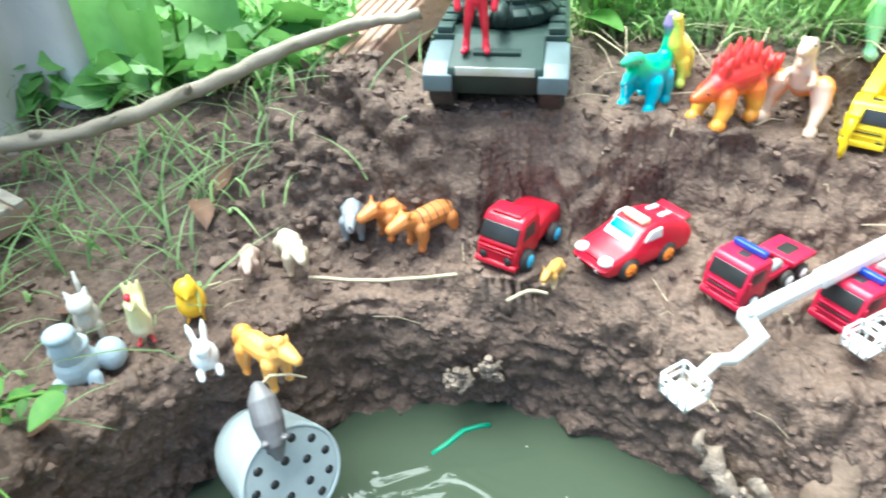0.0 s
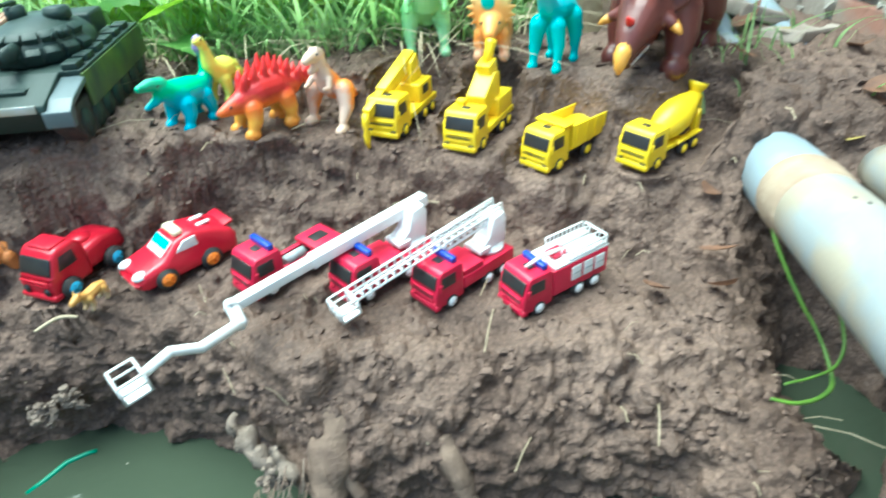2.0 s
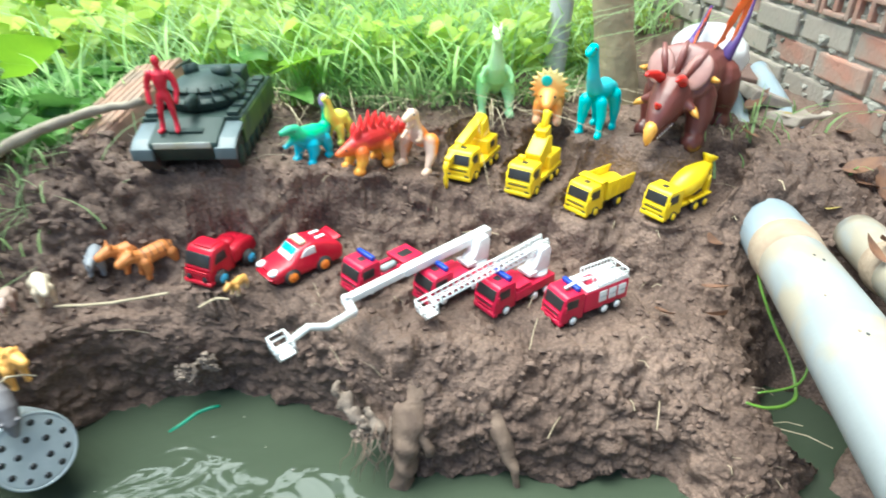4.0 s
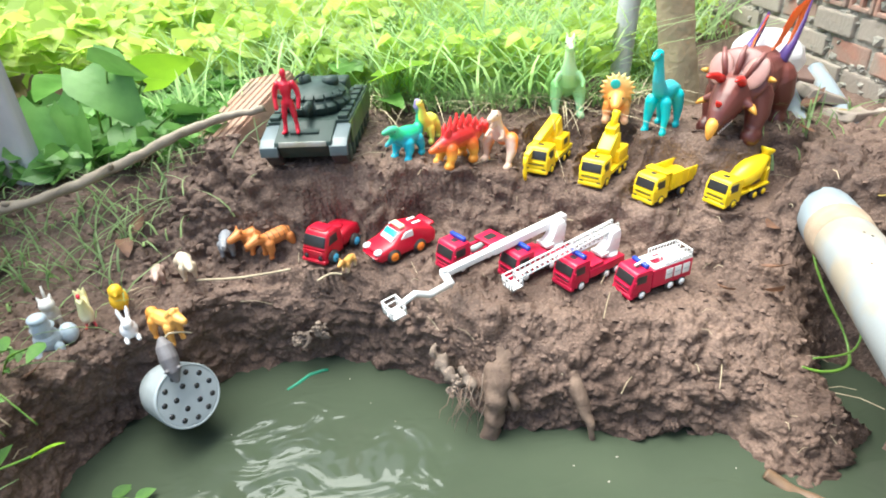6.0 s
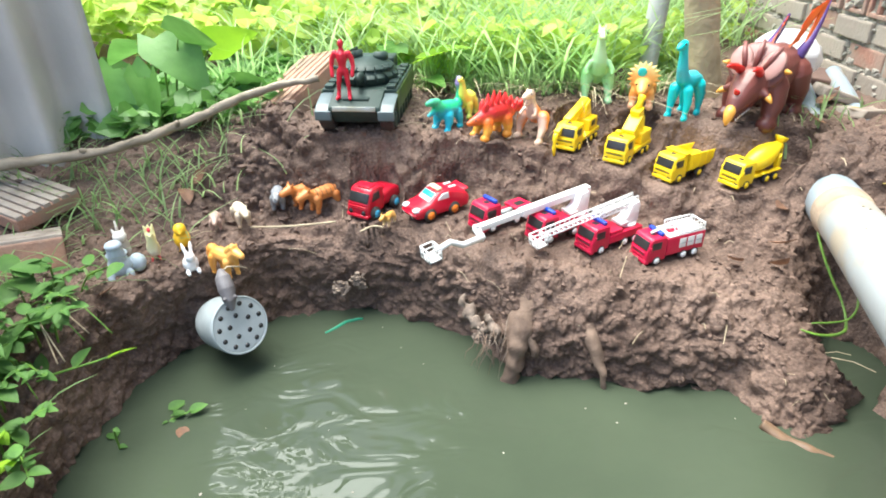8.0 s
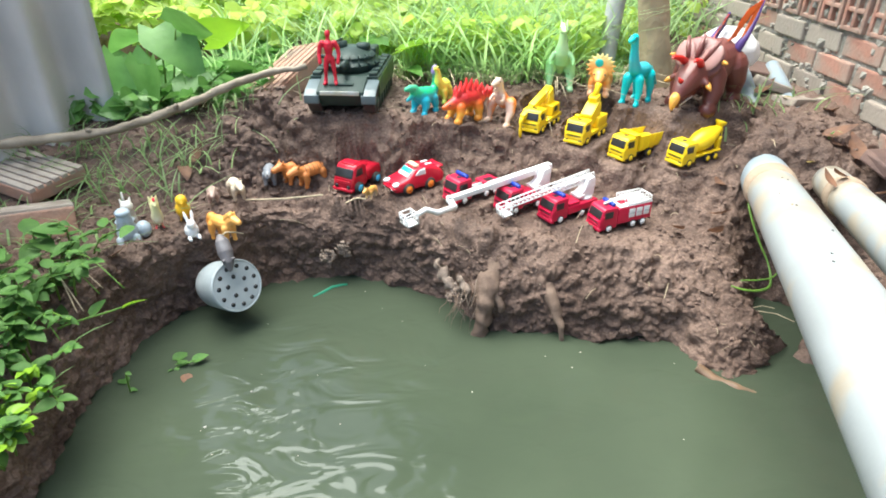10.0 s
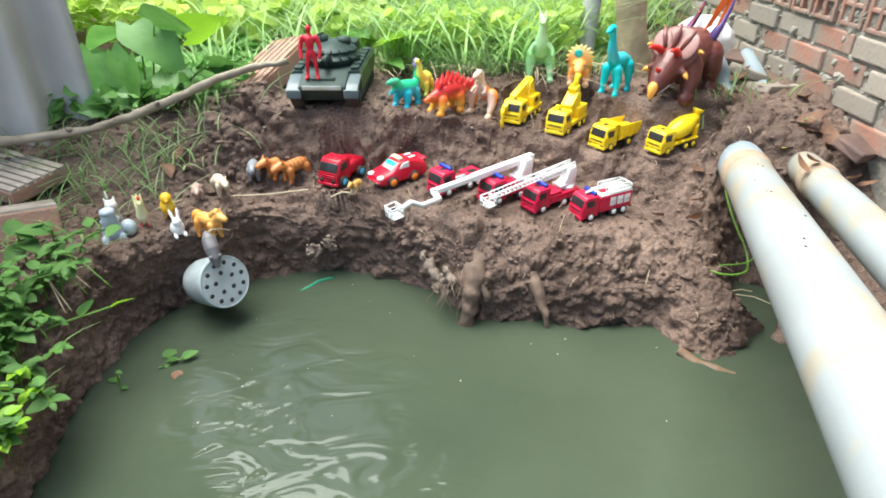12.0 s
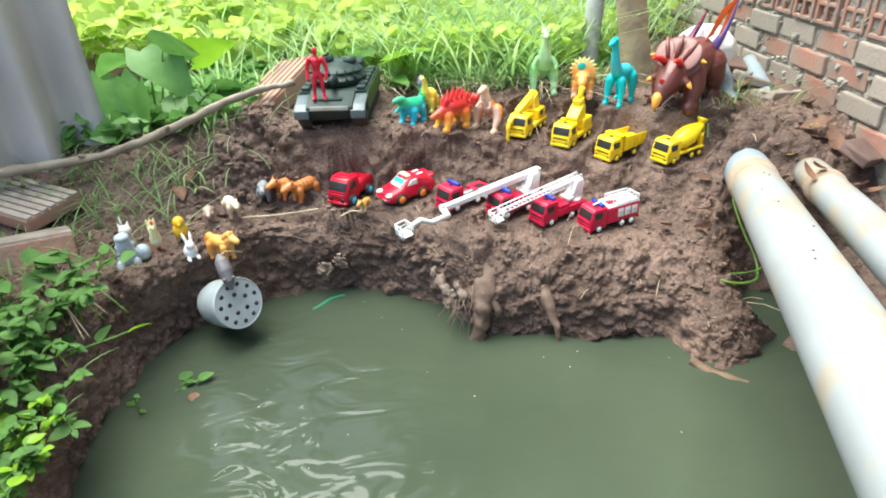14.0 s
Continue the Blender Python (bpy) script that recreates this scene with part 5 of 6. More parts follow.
        inner = [Vector(v) for v in ((-0.078, k * 0.022, 0.140), (-0.062, k * 0.018, 0.142), (-0.058, k * 0.020, 0.122), (-0.040, k * 0.016, 0.122), (-0.038, k * 0.018, 0.104), (-0.018, k * 0.014, 0.098))]
        inner = [Vector((p.x, p.y, root.z + (p.z - root.z) * fold)) for p in inner]
        for side in (0.0012, -0.0012):
            vs = [bm.verts.new(p + Vector((side, side, 0))) for p in outer + inner[::-1][::-1]]
        n = len(outer + inner)
        bm.verts.ensure_lookup_table()
        lo, hi = bm.verts[:n], bm.verts[n:2 * n]
        bm.faces.new(lo)
        bm.faces.new(hi[::-1])
        for i in range(n):
            bm.faces.new((lo[i], hi[i], hi[(i + 1) % n], lo[(i + 1) % n]))
        bmesh.ops.recalc_face_normals(bm, faces=bm.faces)
        part("wing", bm, WING, t, "orange scalloped wing", smooth=False)


build_big_dino()


# ---- small toy animals on the lower terrace ----
AG = "small toy animals"


def beast(L, H, br, lr, head, tail=None, extra=()):
    """Four legs, a barrel body, a head at (x, z, r) with a muzzle."""
    s = legs([(L * 0.34, br * 0.75, L * 0.32, H * 0.6, br * 0.7), (L * 0.34, -br * 0.75, L * 0.32, H * 0.6, br * 0.7), (-L * 0.36, br * 0.75, -L * 0.32, H * 0.6, br * 0.75), (-L * 0.36, -br * 0.75, -L * 0.32, H * 0.6, br * 0.75)], lr, foot=1.1, toe=0.001)
    s.append([(-L * 0.42, 0, H * 0.68, br * 0.8), (-L * 0.2, 0, H * 0.72, br), (L * 0.15, 0, H * 0.7, br), (L * 0.38, 0, H * 0.74, br * 0.8)])
    hx, hz, hr = head
    s.append([(L * 0.36, 0, H * 0.76, br * 0.7), (hx, 0, hz, hr), (hx + hr * 1.5, 0, hz - hr * 0.5, hr * 0.65)])
    for k in (-1, 1):
        s.append([(hx - hr * 0.3, k * hr * 0.6, hz + hr * 0.6, hr * 0.3), (hx - hr * 0.5, k * hr * 0.9, hz + hr * 1.25, hr * 0.14)])
    if tail:
        s.append([(-L * 0.42, 0, H * 0.75, lr * 0.7), (-L * 0.55, 0, H * tail, lr * 0.45)])
    return s + list(extra)


def build_animals():
    # the next four are a single hue each, darker towards the feet
    cream = toned("cream_ramp", 2, [(0.0, (0.45, 0.33, 0.22)), (0.03, (0.72, 0.62, 0.46))])
    tan = toned("pink_brown_ramp", 2, [(0.0, (0.3, 0.19, 0.15)), (0.02, (0.5, 0.36, 0.3))])
    greya = toned("slate_grey_ramp", 2, [(0.0, (0.14, 0.14, 0.15)), (0.02, (0.26, 0.27, 0.29))])
    oran = toned("brown_orange_ramp", 2, [(0.0, (0.45, 0.14, 0.03)), (0.02, (0.55, 0.2, 0.05))])
    lion = toned("golden_orange_paint", 0, [(-0.02, (0.78, 0.30, 0.04)), (0.01, (0.82, 0.42, 0.10))])
    v = 0.0008
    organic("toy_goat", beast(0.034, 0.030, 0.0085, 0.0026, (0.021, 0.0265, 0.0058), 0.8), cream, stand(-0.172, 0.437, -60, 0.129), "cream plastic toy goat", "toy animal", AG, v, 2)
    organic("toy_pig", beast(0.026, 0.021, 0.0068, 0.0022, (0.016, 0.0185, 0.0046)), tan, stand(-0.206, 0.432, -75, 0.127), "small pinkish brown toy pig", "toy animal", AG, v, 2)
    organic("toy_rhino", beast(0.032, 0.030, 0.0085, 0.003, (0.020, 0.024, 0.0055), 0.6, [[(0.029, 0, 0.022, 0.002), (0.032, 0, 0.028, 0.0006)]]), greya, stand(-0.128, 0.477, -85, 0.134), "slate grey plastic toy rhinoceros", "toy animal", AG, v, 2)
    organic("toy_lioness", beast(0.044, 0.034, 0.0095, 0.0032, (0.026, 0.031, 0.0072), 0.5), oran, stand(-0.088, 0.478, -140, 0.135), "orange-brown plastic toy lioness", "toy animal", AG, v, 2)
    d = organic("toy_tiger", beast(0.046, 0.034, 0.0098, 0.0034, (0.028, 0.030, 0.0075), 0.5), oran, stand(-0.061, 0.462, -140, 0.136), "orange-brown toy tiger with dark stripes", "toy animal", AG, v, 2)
    for k in range(5):
        bm = bmesh.new()
        add_tube(bm, [(-0.014 + k * 0.007, math.cos(a) * 0.0096, 0.0242 + math.sin(a) * 0.0096, 0.0005) for a in np.linspace(0.1, 3.0, 9)], 5)
        part("stripe", bm, DEAD, d)
    organic("toy_tiger_cub", beast(0.022, 0.018, 0.0046, 0.0018, (0.0145, 0.017, 0.0036), 0.6), toned("cub_paint", 2, [(0.0, (0.62, 0.5, 0.34)), (0.010, (0.6, 0.34, 0.09)), (0.02, (0.55, 0.28, 0.06))]), stand(0.031, 0.400, -120, 0.139), "tiny orange and cream toy tiger cub", "toy animal", AG, 0.0006, 2)
    # pony with its mane
    organic("toy_pony", beast(0.040, 0.038, 0.0085, 0.0028, (0.026, 0.038, 0.0062), 0.4, [[(0.012, 0, 0.036, 0.005), (0.022, 0, 0.044, 0.004)], [(-0.018, 0, 0.030, 0.007), (-0.024, 0, 0.022, 0.005)]]), lion, stand(-0.168, 0.328, -35, 0.116), "golden orange plastic toy pony", "toy animal", AG, v, 2)
    # rabbit
    s = [((0, 0, 0.010), (0.0105, 0.0095, 0.0105)), ((0.006, 0, 0.0215), (0.0068, 0.0062, 0.0062)), ((-0.010, 0, 0.006), 0.004)]
    s += [[(0.003, k * 0.003, 0.025, 0.0022), (-0.001, k * 0.0045, 0.033, 0.0024), (-0.003, k * 0.005, 0.0375, 0.001)] for k in (-1, 1)]
    s += [[(0.008, k * 0.006, 0.003, 0.003), (0.014, k * 0.006, 0.0025, 0.0024)] for k in (-1, 1)]
    organic("toy_rabbit", s, WHITE, stand(-0.212, 0.336, -60, 0.118), "white plastic toy rabbit sitting upright", "toy animal", AG, v, 2)
    # chick
    s = [((0, 0, 0.016), (0.0125, 0.0105, 0.013)), ((0.005, 0, 0.031), (0.0085, 0.008, 0.008)), [(0.012, 0, 0.030, 0.003), (0.016, 0, 0.029, 0.0008)], [(-0.010, 0, 0.020, 0.006), (-0.017, 0, 0.026, 0.002)]]
    s += [[(0.001, k * 0.005, 0.006, 0.0016), (0.001, k * 0.005, 0.001, 0.0014), (0.006, k * 0.006, 0.001, 0.001)] for k in (-1, 1)]
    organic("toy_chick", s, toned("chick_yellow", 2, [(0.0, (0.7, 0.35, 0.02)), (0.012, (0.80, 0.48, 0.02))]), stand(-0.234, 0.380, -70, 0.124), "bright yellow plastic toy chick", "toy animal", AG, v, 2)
    # rooster
    s = [((0, 0, 0.016), (0.0115, 0.008, 0.011)), [(0.004, 0, 0.02, 0.0075), (0.008, 0, 0.033, 0.005), (0.009, 0, 0.039, 0.0046)], [(0.012, 0, 0.039, 0.0028), (0.016, 0, 0.038, 0.0008)]]
    s += [[(-0.008, 0, 0.020, 0.006), (-0.016, k * 0.003, 0.030, 0.0035), (-0.016, k * 0.005, 0.040, 0.0012)] for k in (-1, 0, 1)]
    s += [[(0.001, k * 0.004, 0.008, 0.0018), (0.001, k * 0.004, 0.001, 0.0016), (0.006, k * 0.005, 0.001, 0.0016)] for k in (-1, 1)]
    d = organic("toy_rooster", s, toned("rooster_paint", 2, [(0.0, (0.6, 0.04, 0.06)), (0.004, (0.6, 0.05, 0.07)), (0.008, (0.72, 0.66, 0.5)), (0.03, (0.72, 0.68, 0.35))]), stand(-0.262, 0.357, -65, 0.124), "cream toy rooster with red feet and comb", "toy animal", AG, v, 2)
    part("comb", tube([(0.006, 0, 0.043, 0.0016), (0.009, 0, 0.046, 0.0022), (0.012, 0, 0.044, 0.0016)], 6), FIGRED, d, "red comb")
    # white and grey-brown cat with a raised tail
    s = [((0, 0, 0.014), (0.013, 0.0095, 0.0125)), ((0.006, 0, 0.031), (0.0082, 0.0085, 0.0075)), [(-0.010, 0, 0.010, 0.003), (-0.018, 0, 0.020, 0.0022), (-0.018, 0, 0.034, 0.0018), (-0.021, 0, 0.041, 0.0012)]]
    s += [[(0.004, k * 0.005, 0.037, 0.0026), (0.003, k * 0.0065, 0.042, 0.0008)] for k in (-1, 1)]
    s += [[(0.009, k * 0.006, 0.012, 0.0034), (0.011, k * 0.006, 0.002, 0.003)] for k in (-1, 1)]
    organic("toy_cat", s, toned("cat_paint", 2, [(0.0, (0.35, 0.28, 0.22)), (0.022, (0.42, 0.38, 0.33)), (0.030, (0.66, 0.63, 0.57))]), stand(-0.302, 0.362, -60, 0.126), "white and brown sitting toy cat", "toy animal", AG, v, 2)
    # blue-grey hippopotamus sitting up
    s = [((0, 0, 0.017), (0.017, 0.016, 0.018)), [(0.002, 0, 0.030, 0.0125), (0.004, 0, 0.040, 0.0115), (0.005, 0, 0.047, 0.0105)], ((0.006, 0, 0.052), (0.011, 0.0115, 0.007)), ((-0.010, 0.022, 0.012), (0.013, 0.012, 0.014)), ((0.0, 0, 0.036), (0.0145, 0.0145, 0.0035))]
    s += [[(0.012, k * 0.012, 0.010, 0.006), (0.016, k * 0.012, 0.003, 0.0055)] for k in (-1, 1)]
    organic("toy_hippo", s, mat("blue_grey_plastic", (0.42, 0.49, 0.55), 0.35, (0.33, 0.39, 0.44), 60), stand(-0.288, 0.318, -70, 0.124, 0.85), "blue-grey blocky plastic toy hippopotamus sitting", "toy animal", AG, v, 3)


build_animals()


# ---- shower rose stuck in the bank, with a toy mouse on it ----
def build_rose():
    n = Vector((0.66, -0.66, 0.36)).normalized()
    zc = Vector((-0.150, 0.284, 0.068))
    m = Matrix.Translation(zc) @ n.to_track_quat("Z", "Y").to_matrix().to_4x4() @ Matrix.Diagonal((0.84, 0.84, 0.84, 1))
    t = thing("watering_rose", m, "grey plastic watering rose with round holes stuck in the bank", "watering rose")
    bm = bmesh.new()
    prof = [(-0.082, 0.022), (-0.078, 0.034), (-0.062, 0.0385), (-0.03, 0.0410), (-0.003, 0.0425), (0.0, 0.0425), (0.0022, 0.0405), (0.0024, 0.036)]
    add_tube(bm, [(0, 0, z, r) for z, r in prof], 40)
    part("drum", bm, GREY, t, "grey plastic drum")
    part("rim", tube([(math.cos(a) * 0.0408, math.sin(a) * 0.0408, 0.0018, 0.0016) for a in np.linspace(0, math.tau, 41)], 8, False), GREY, t)
    for ring, num, ph in ((0.0315, 11, 0.1), (0.016, 5, 0.4)):
        for k in range(num):
            a = ph + k * math.tau / num
            part("hole", disc((math.cos(a) * ring, math.sin(a) * ring, 0.0024), (0, 0, 1), 0.0037, 0.0006, 12), BLACK, t, "dark round hole")
    part("neck", tube([(0.0, 0.0, -0.08, 0.018), (0, 0, -0.11, 0.015)], 20), GREY, t)


build_rose()
s = [[(0.026, 0, 0.004, 0.004), (0.016, 0, 0.008, 0.0085), (0.0, 0, 0.010, 0.0115), (-0.016, 0, 0.009, 0.0105), (-0.024, 0, 0.007, 0.006)]]
s += [((0.014, k * 0.007, 0.014), (0.0022, 0.0035, 0.0035)) for k in (-1, 1)]
mouse = organic("toy_mouse", s, mat("mouse_grey", (0.18, 0.17, 0.175), 0.5, (0.13, 0.12, 0.125), 80), pose(-0.160, 0.292, 0.113, 0, 48, -62) @ Matrix.Diagonal((0.88, 0.88, 0.88, 1)), "dark grey toy mouse draped over the watering rose", "toy animal", AG, 0.0009, 3)
part("tail", tube([(-0.024, 0, 0.006, 0.0016), (-0.030, 0.010, 0.006, 0.0013), (-0.026, 0.024, 0.007, 0.0011), (-0.020, 0.034, 0.010, 0.0008)], 6), STRAW, mouse, "thin pale tail")


# ---- branch, bricks, roots ----
def rough_tube(pts, n=10, amount=0.12, scale=60, step=10):
    """A bent stick: a smooth line through the points, with an uneven skin."""
    P = [Vector(p[:3]) for p in pts]
    out = []
    for i in range(len(P) - 1):
        p0, p1, p2, p3 = P[max(i - 1, 0)], P[i], P[i + 1], P[min(i + 2, len(P) - 1)]
        for k in range(step):
            t = k / step
            q = 0.5 * ((2 * p1) + (p2 - p0) * t + (2 * p0 - 5 * p1 + 4 * p2 - p3) * t * t + (3 * p1 - p0 - 3 * p2 + p3) * t ** 3)
            r = pts[i][3] * (1 - t) + pts[i + 1][3] * t
            out.append((*q, r))
    out.append(pts[-1])
    bm = tube(out, n)
    for v in bm.verts:
        v.co += Vector((noise.noise(v.co * scale), noise.noise(v.co * scale + Vector((9, 0, 0))), noise.noise(v.co * scale + Vector((0, 9, 0))))) * amount * 0.01
    return bm


branch = thing("fallen_branch", pose(0, 0, 0), "long grey-brown peeled branch lying across the bank", "branch")
part("stem", rough_tube([(-0.72, 0.44, 0.200, 0.0074), (-0.60, 0.475, 0.201, 0.0055), (-0.502, 0.50, 0.201, 0.0071), (-0.42, 0.518, 0.203, 0.0070), (-0.362, 0.53, 0.208, 0.0067), (-0.316, 0.548, 0.217, 0.0070), (-0.273, 0.565, 0.229, 0.0064), (-0.187, 0.582, 0.260, 0.0058), (-0.132, 0.588, 0.275, 0.0055), (-0.070, 0.588, 0.283, 0.0050)], 12, 0.3, 55), BRANCH, branch)
part("knot", rough_tube([(-0.278, 0.564, 0.230, 0.0052), (-0.275, 0.559, 0.2345, 0.0045), (-0.274, 0.556, 0.237, 0.002)], 8, 0.3), BRANCH, branch, "stub of a broken side twig")
part("knot", rough_tube([(-0.40, 0.522, 0.207, 0.0045), (-0.403, 0.520, 0.2105, 0.004), (-0.404, 0.519, 0.2125, 0.002)], 8, 0.3), BRANCH, branch, "stub of a broken side twig")


def grooved_brick(L, W, H, grooves, m, label, top_mat):
    t = thing("brick", m, label, "brick")
    part("core", box(-L / 2, L / 2, -W / 2, W / 2, 0, H - 0.004, bevel=0.0025), TILE, t, smooth=False)
    w = W / grooves
    for k in range(grooves):
        y = -W / 2 + (k + 0.5) * w
        bm = box(-L / 2, L / 2, y - w * 0.38, y + w * 0.38, H - 0.007, H, bevel=0.0014)
        for v in bm.verts:
            v.co.z += noise.noise(v.co * 60) * 0.0008
        part("ridge", bm, top_mat, t, smooth=False)
    return t


grooved_brick(0.20, 0.09, 0.024, 7, pose(-0.512, 0.495, 0.146, 4, 2, -31), "weathered grooved hollow brick lying in weeds", TILEG)
grooved_brick(0.14, 0.075, 0.044, 5, pose(-0.447, 0.345, 0.116, -16, 6, 30), "broken terracotta brick with a pale top", TILEG)
grooved_brick(0.16, 0.09, 0.036, 6, pose(-0.105, 0.665, 0.236, -14, -16, 62), "grooved terracotta brick tilted beside the tank", TILE)

root = thing("tree_root", pose(0.178, 0.249, 0), "thick muddy root stump hanging into the water", "root")
part("stump", rough_tube([(0.020, 0.045, 0.088, 0.020), (0.012, 0.018, 0.074, 0.0165), (0.004, 0.0, 0.046, 0.0125), (0.0, -0.004, 0.018, 0.0105), (-0.005, -0.005, -0.02, 0.0115)], 14, 0.6), ROOT, root)
part("side_root", rough_tube([(0.016, 0.004, 0.062, 0.006), (0.024, -0.004, 0.046, 0.0055), (0.026, -0.006, 0.034, 0.003)], 9, 0.3), ROOT, root)
part("torn_bark", rough_tube([(-0.058, 0.060, 0.078, 0.004), (-0.050, 0.046, 0.066, 0.0085), (-0.040, 0.036, 0.056, 0.007), (-0.024, 0.026, 0.052, 0.003)], 9, 0.8, 110), TORN, root, "pale torn root bark")
part("torn_bark", rough_tube([(-0.030, 0.030, 0.072, 0.005), (-0.022, 0.016, 0.060, 0.006), (-0.014, 0.008, 0.046, 0.0025)], 8, 0.6, 110), TORN, root, "pale torn root bark")
rng = random.Random(7)
for k in range(26):
    x, z = rng.uniform(-0.045, 0.012), rng.uniform(0.045, 0.08)
    L = rng.uniform(0.015, 0.05)
    dx, dy = rng.uniform(-0.025, 0.025), rng.uniform(-0.004, 0.006)
    part("rootlet", tube([(x, 0.008 + dy, z, 0.0006), (x + dx * 0.3, -0.004 + dy, z - L * 0.3, 0.0005), (x + dx * 0.7, -0.006, z - L * 0.7, 0.0004), (x + dx * 0.8, -0.004 - rng.uniform(0, 0.01), z - L, 0.0002)], 4), ROOT if k % 4 else TORN, root)
tagged(link_mesh("tree_root", rough_tube([(0.268, 0.262, 0.066, 0.012), (0.273, 0.240, 0.045, 0.009), (0.281, 0.226, 0.022, 0.005), (0.287, 0.220, -0.01, 0.002)], 9, 0.4), ROOT), "small muddy root tapering into the water", "root")
tagged(link_mesh("tree_root", rough_tube([(0.44, 0.150, 0.004, 0.005), (0.458, 0.132, -0.003, 0.0065), (0.478, 0.116, -0.0045, 0.0062), (0.500, 0.104, -0.006, 0.0045), (0.515, 0.10, -0.012, 0.002)], 10, 0.3), mat("orange_root", (0.17, 0.10, 0.055), 0.6, (0.12, 0.075, 0.045), 60)), "orange-brown root lying at the water's edge", "root")
vine = thing("vine", pose(0, 0, 0), "bare green vine looping down from the pipe", "vine")
part("stem", rough_tube([(0.556, 0.335, 0.178, 0.0014), (0.548, 0.302, 0.150, 0.0015), (0.552, 0.272, 0.120, 0.0016), (0.560, 0.245, 0.092, 0.0012), (0.548, 0.214, 0.078, 0.0019), (0.515, 0.205, 0.080, 0.0016), (0.495, 0.212, 0.083, 0.0012)], 8, 0.06), VINE, vine)
part("stem", rough_tube([(0.562, 0.33, 0.175, 0.0012), (0.572, 0.285, 0.135, 0.0012), (0.574, 0.245, 0.105, 0.0012), (0.555, 0.222, 0.088, 0.0012), (0.51, 0.218, 0.087, 0.001)], 7, 0.06), VINE, vine)
tagged(link_mesh("drinking_straw", tube([(-0.063, 0.352, -0.001, 0.0022), (-0.05, 0.362, 0.0, 0.0024), (-0.037, 0.375, 0.0004, 0.0024), (-0.022, 0.380, 0.0006, 0.0022), (-0.014, 0.381, 0.0002, 0.002)], 10), GREENPL), "bright green plastic straw floating at the bank", "straw")
for x, y, z in ((-0.041, 0.388, 0.047), (-0.015, 0.386, 0.058), (0.142, 0.275, 0.045)):
    rr = random.Random(int(x * 1e4))
    lumps("root_tuft", [(x + rr.gauss(0, 0.005), y + rr.gauss(0, 0.002), z + rr.gauss(0, 0.006), rr.uniform(0.0012, 0.004)) for _ in range(60)], TORN, "pale dried tuft of roots stuck in the bank", "root tuft")


# ---- tree, pole, stones ----
tree = thing("tree", pose(0.517, 0.628, 0.225), "slim grey-brown tree trunk at the edge of the grass", "tree")
part("trunk", rough_tube([(0.012, 0.0, -0.05, 0.036), (0.006, 0.0, 0.0, 0.029), (-0.008, 0.01, 0.1, 0.0255), (-0.028, 0.02, 0.25, 0.0245), (-0.05, 0.04, 0.5, 0.024), (-0.05, 0.1, 0.9, 0.022), (-0.02, 0.16, 1.5, 0.018), (0.02, 0.2, 2.2, 0.012)], 18, 0.25, 40), BARK, tree)
tagged(link_mesh("pole", rough_tube([(0.447, 0.685, 0.2, 0.016), (0.452, 0.69, 0.3, 0.016), (0.478, 0.72, 0.6, 0.0155), (0.51, 0.79, 1.1, 0.012)], 14, 0.06), POLE), "weathered grey wooden pole leaning in the grass", "pole")
for x, y, z, sx, sy, sz, rz in ((0.402, 0.665, 0.225, 0.055, 0.03, 0.042, 15), (0.47, 0.60, 0.228, 0.02, 0.016, 0.014, 40)):
    bm = bmesh.new()
    bmesh.ops.create_icosphere(bm, subdivisions=3, radius=1)
    for v in bm.verts:
        v.co = Vector((v.co.x * sx, v.co.y * sy, v.co.z * sz)) * (1 + 0.3 * noise.noise(v.co * 1.7))
    ob = tagged(link_mesh("stone", bm, ROCK, smooth=False), "dark reddish brown stone slab in the grass", "stone")
    ob.matrix_world = pose(x, y, z, 0, 0, rz)
bm = bmesh.new()
bmesh.ops.create_icosphere(bm, subdivisions=4, radius=1)
for v in bm.verts:
    v.co = Vector((v.co.x * 0.05, v.co.y * 0.045, v.co.z * 0.04)) * (1 + 0.12 * noise.noise(v.co * 2.5))
ob = tagged(link_mesh("plastic_bag", bm, WHITE), "crumpled white plastic bag behind the toys", "bag")
ob.location = (0.625, 0.60, 0.292)
# rubble at the foot of the wall
for k, (x, y, z, L, W, rz, rx, m_) in enumerate(((0.715, 0.60, 0.235, 0.11, 0.05, 70, 12, TILEG), (0.735, 0.53, 0.225, 0.10, 0.045, 20, -8, TILEG), (0.69, 0.665, 0.25, 0.12, 0.05, -20, 10, ROCK), (0.748, 0.335, 0.195, 0.06, 0.045, 30, 24, ROCK))):
    bm = box(-L / 2, L / 2, -W / 2, W / 2, -0.008, 0.008, bevel=0.003)
    for v in bm.verts:
        v.co += Vector((noise.noise(v.co * 40 + Vector((k, 0, 0))), noise.noise(v.co * 40 + Vector((0, k, 3))), noise.noise(v.co * 50))) * 0.004
    ob = tagged(link_mesh("broken_board", bm, m_, smooth=False), "broken weathered slab leaning at the foot of the wall", "rubble")
    ob.matrix_world = pose(x, y, z, rx, 8, rz)


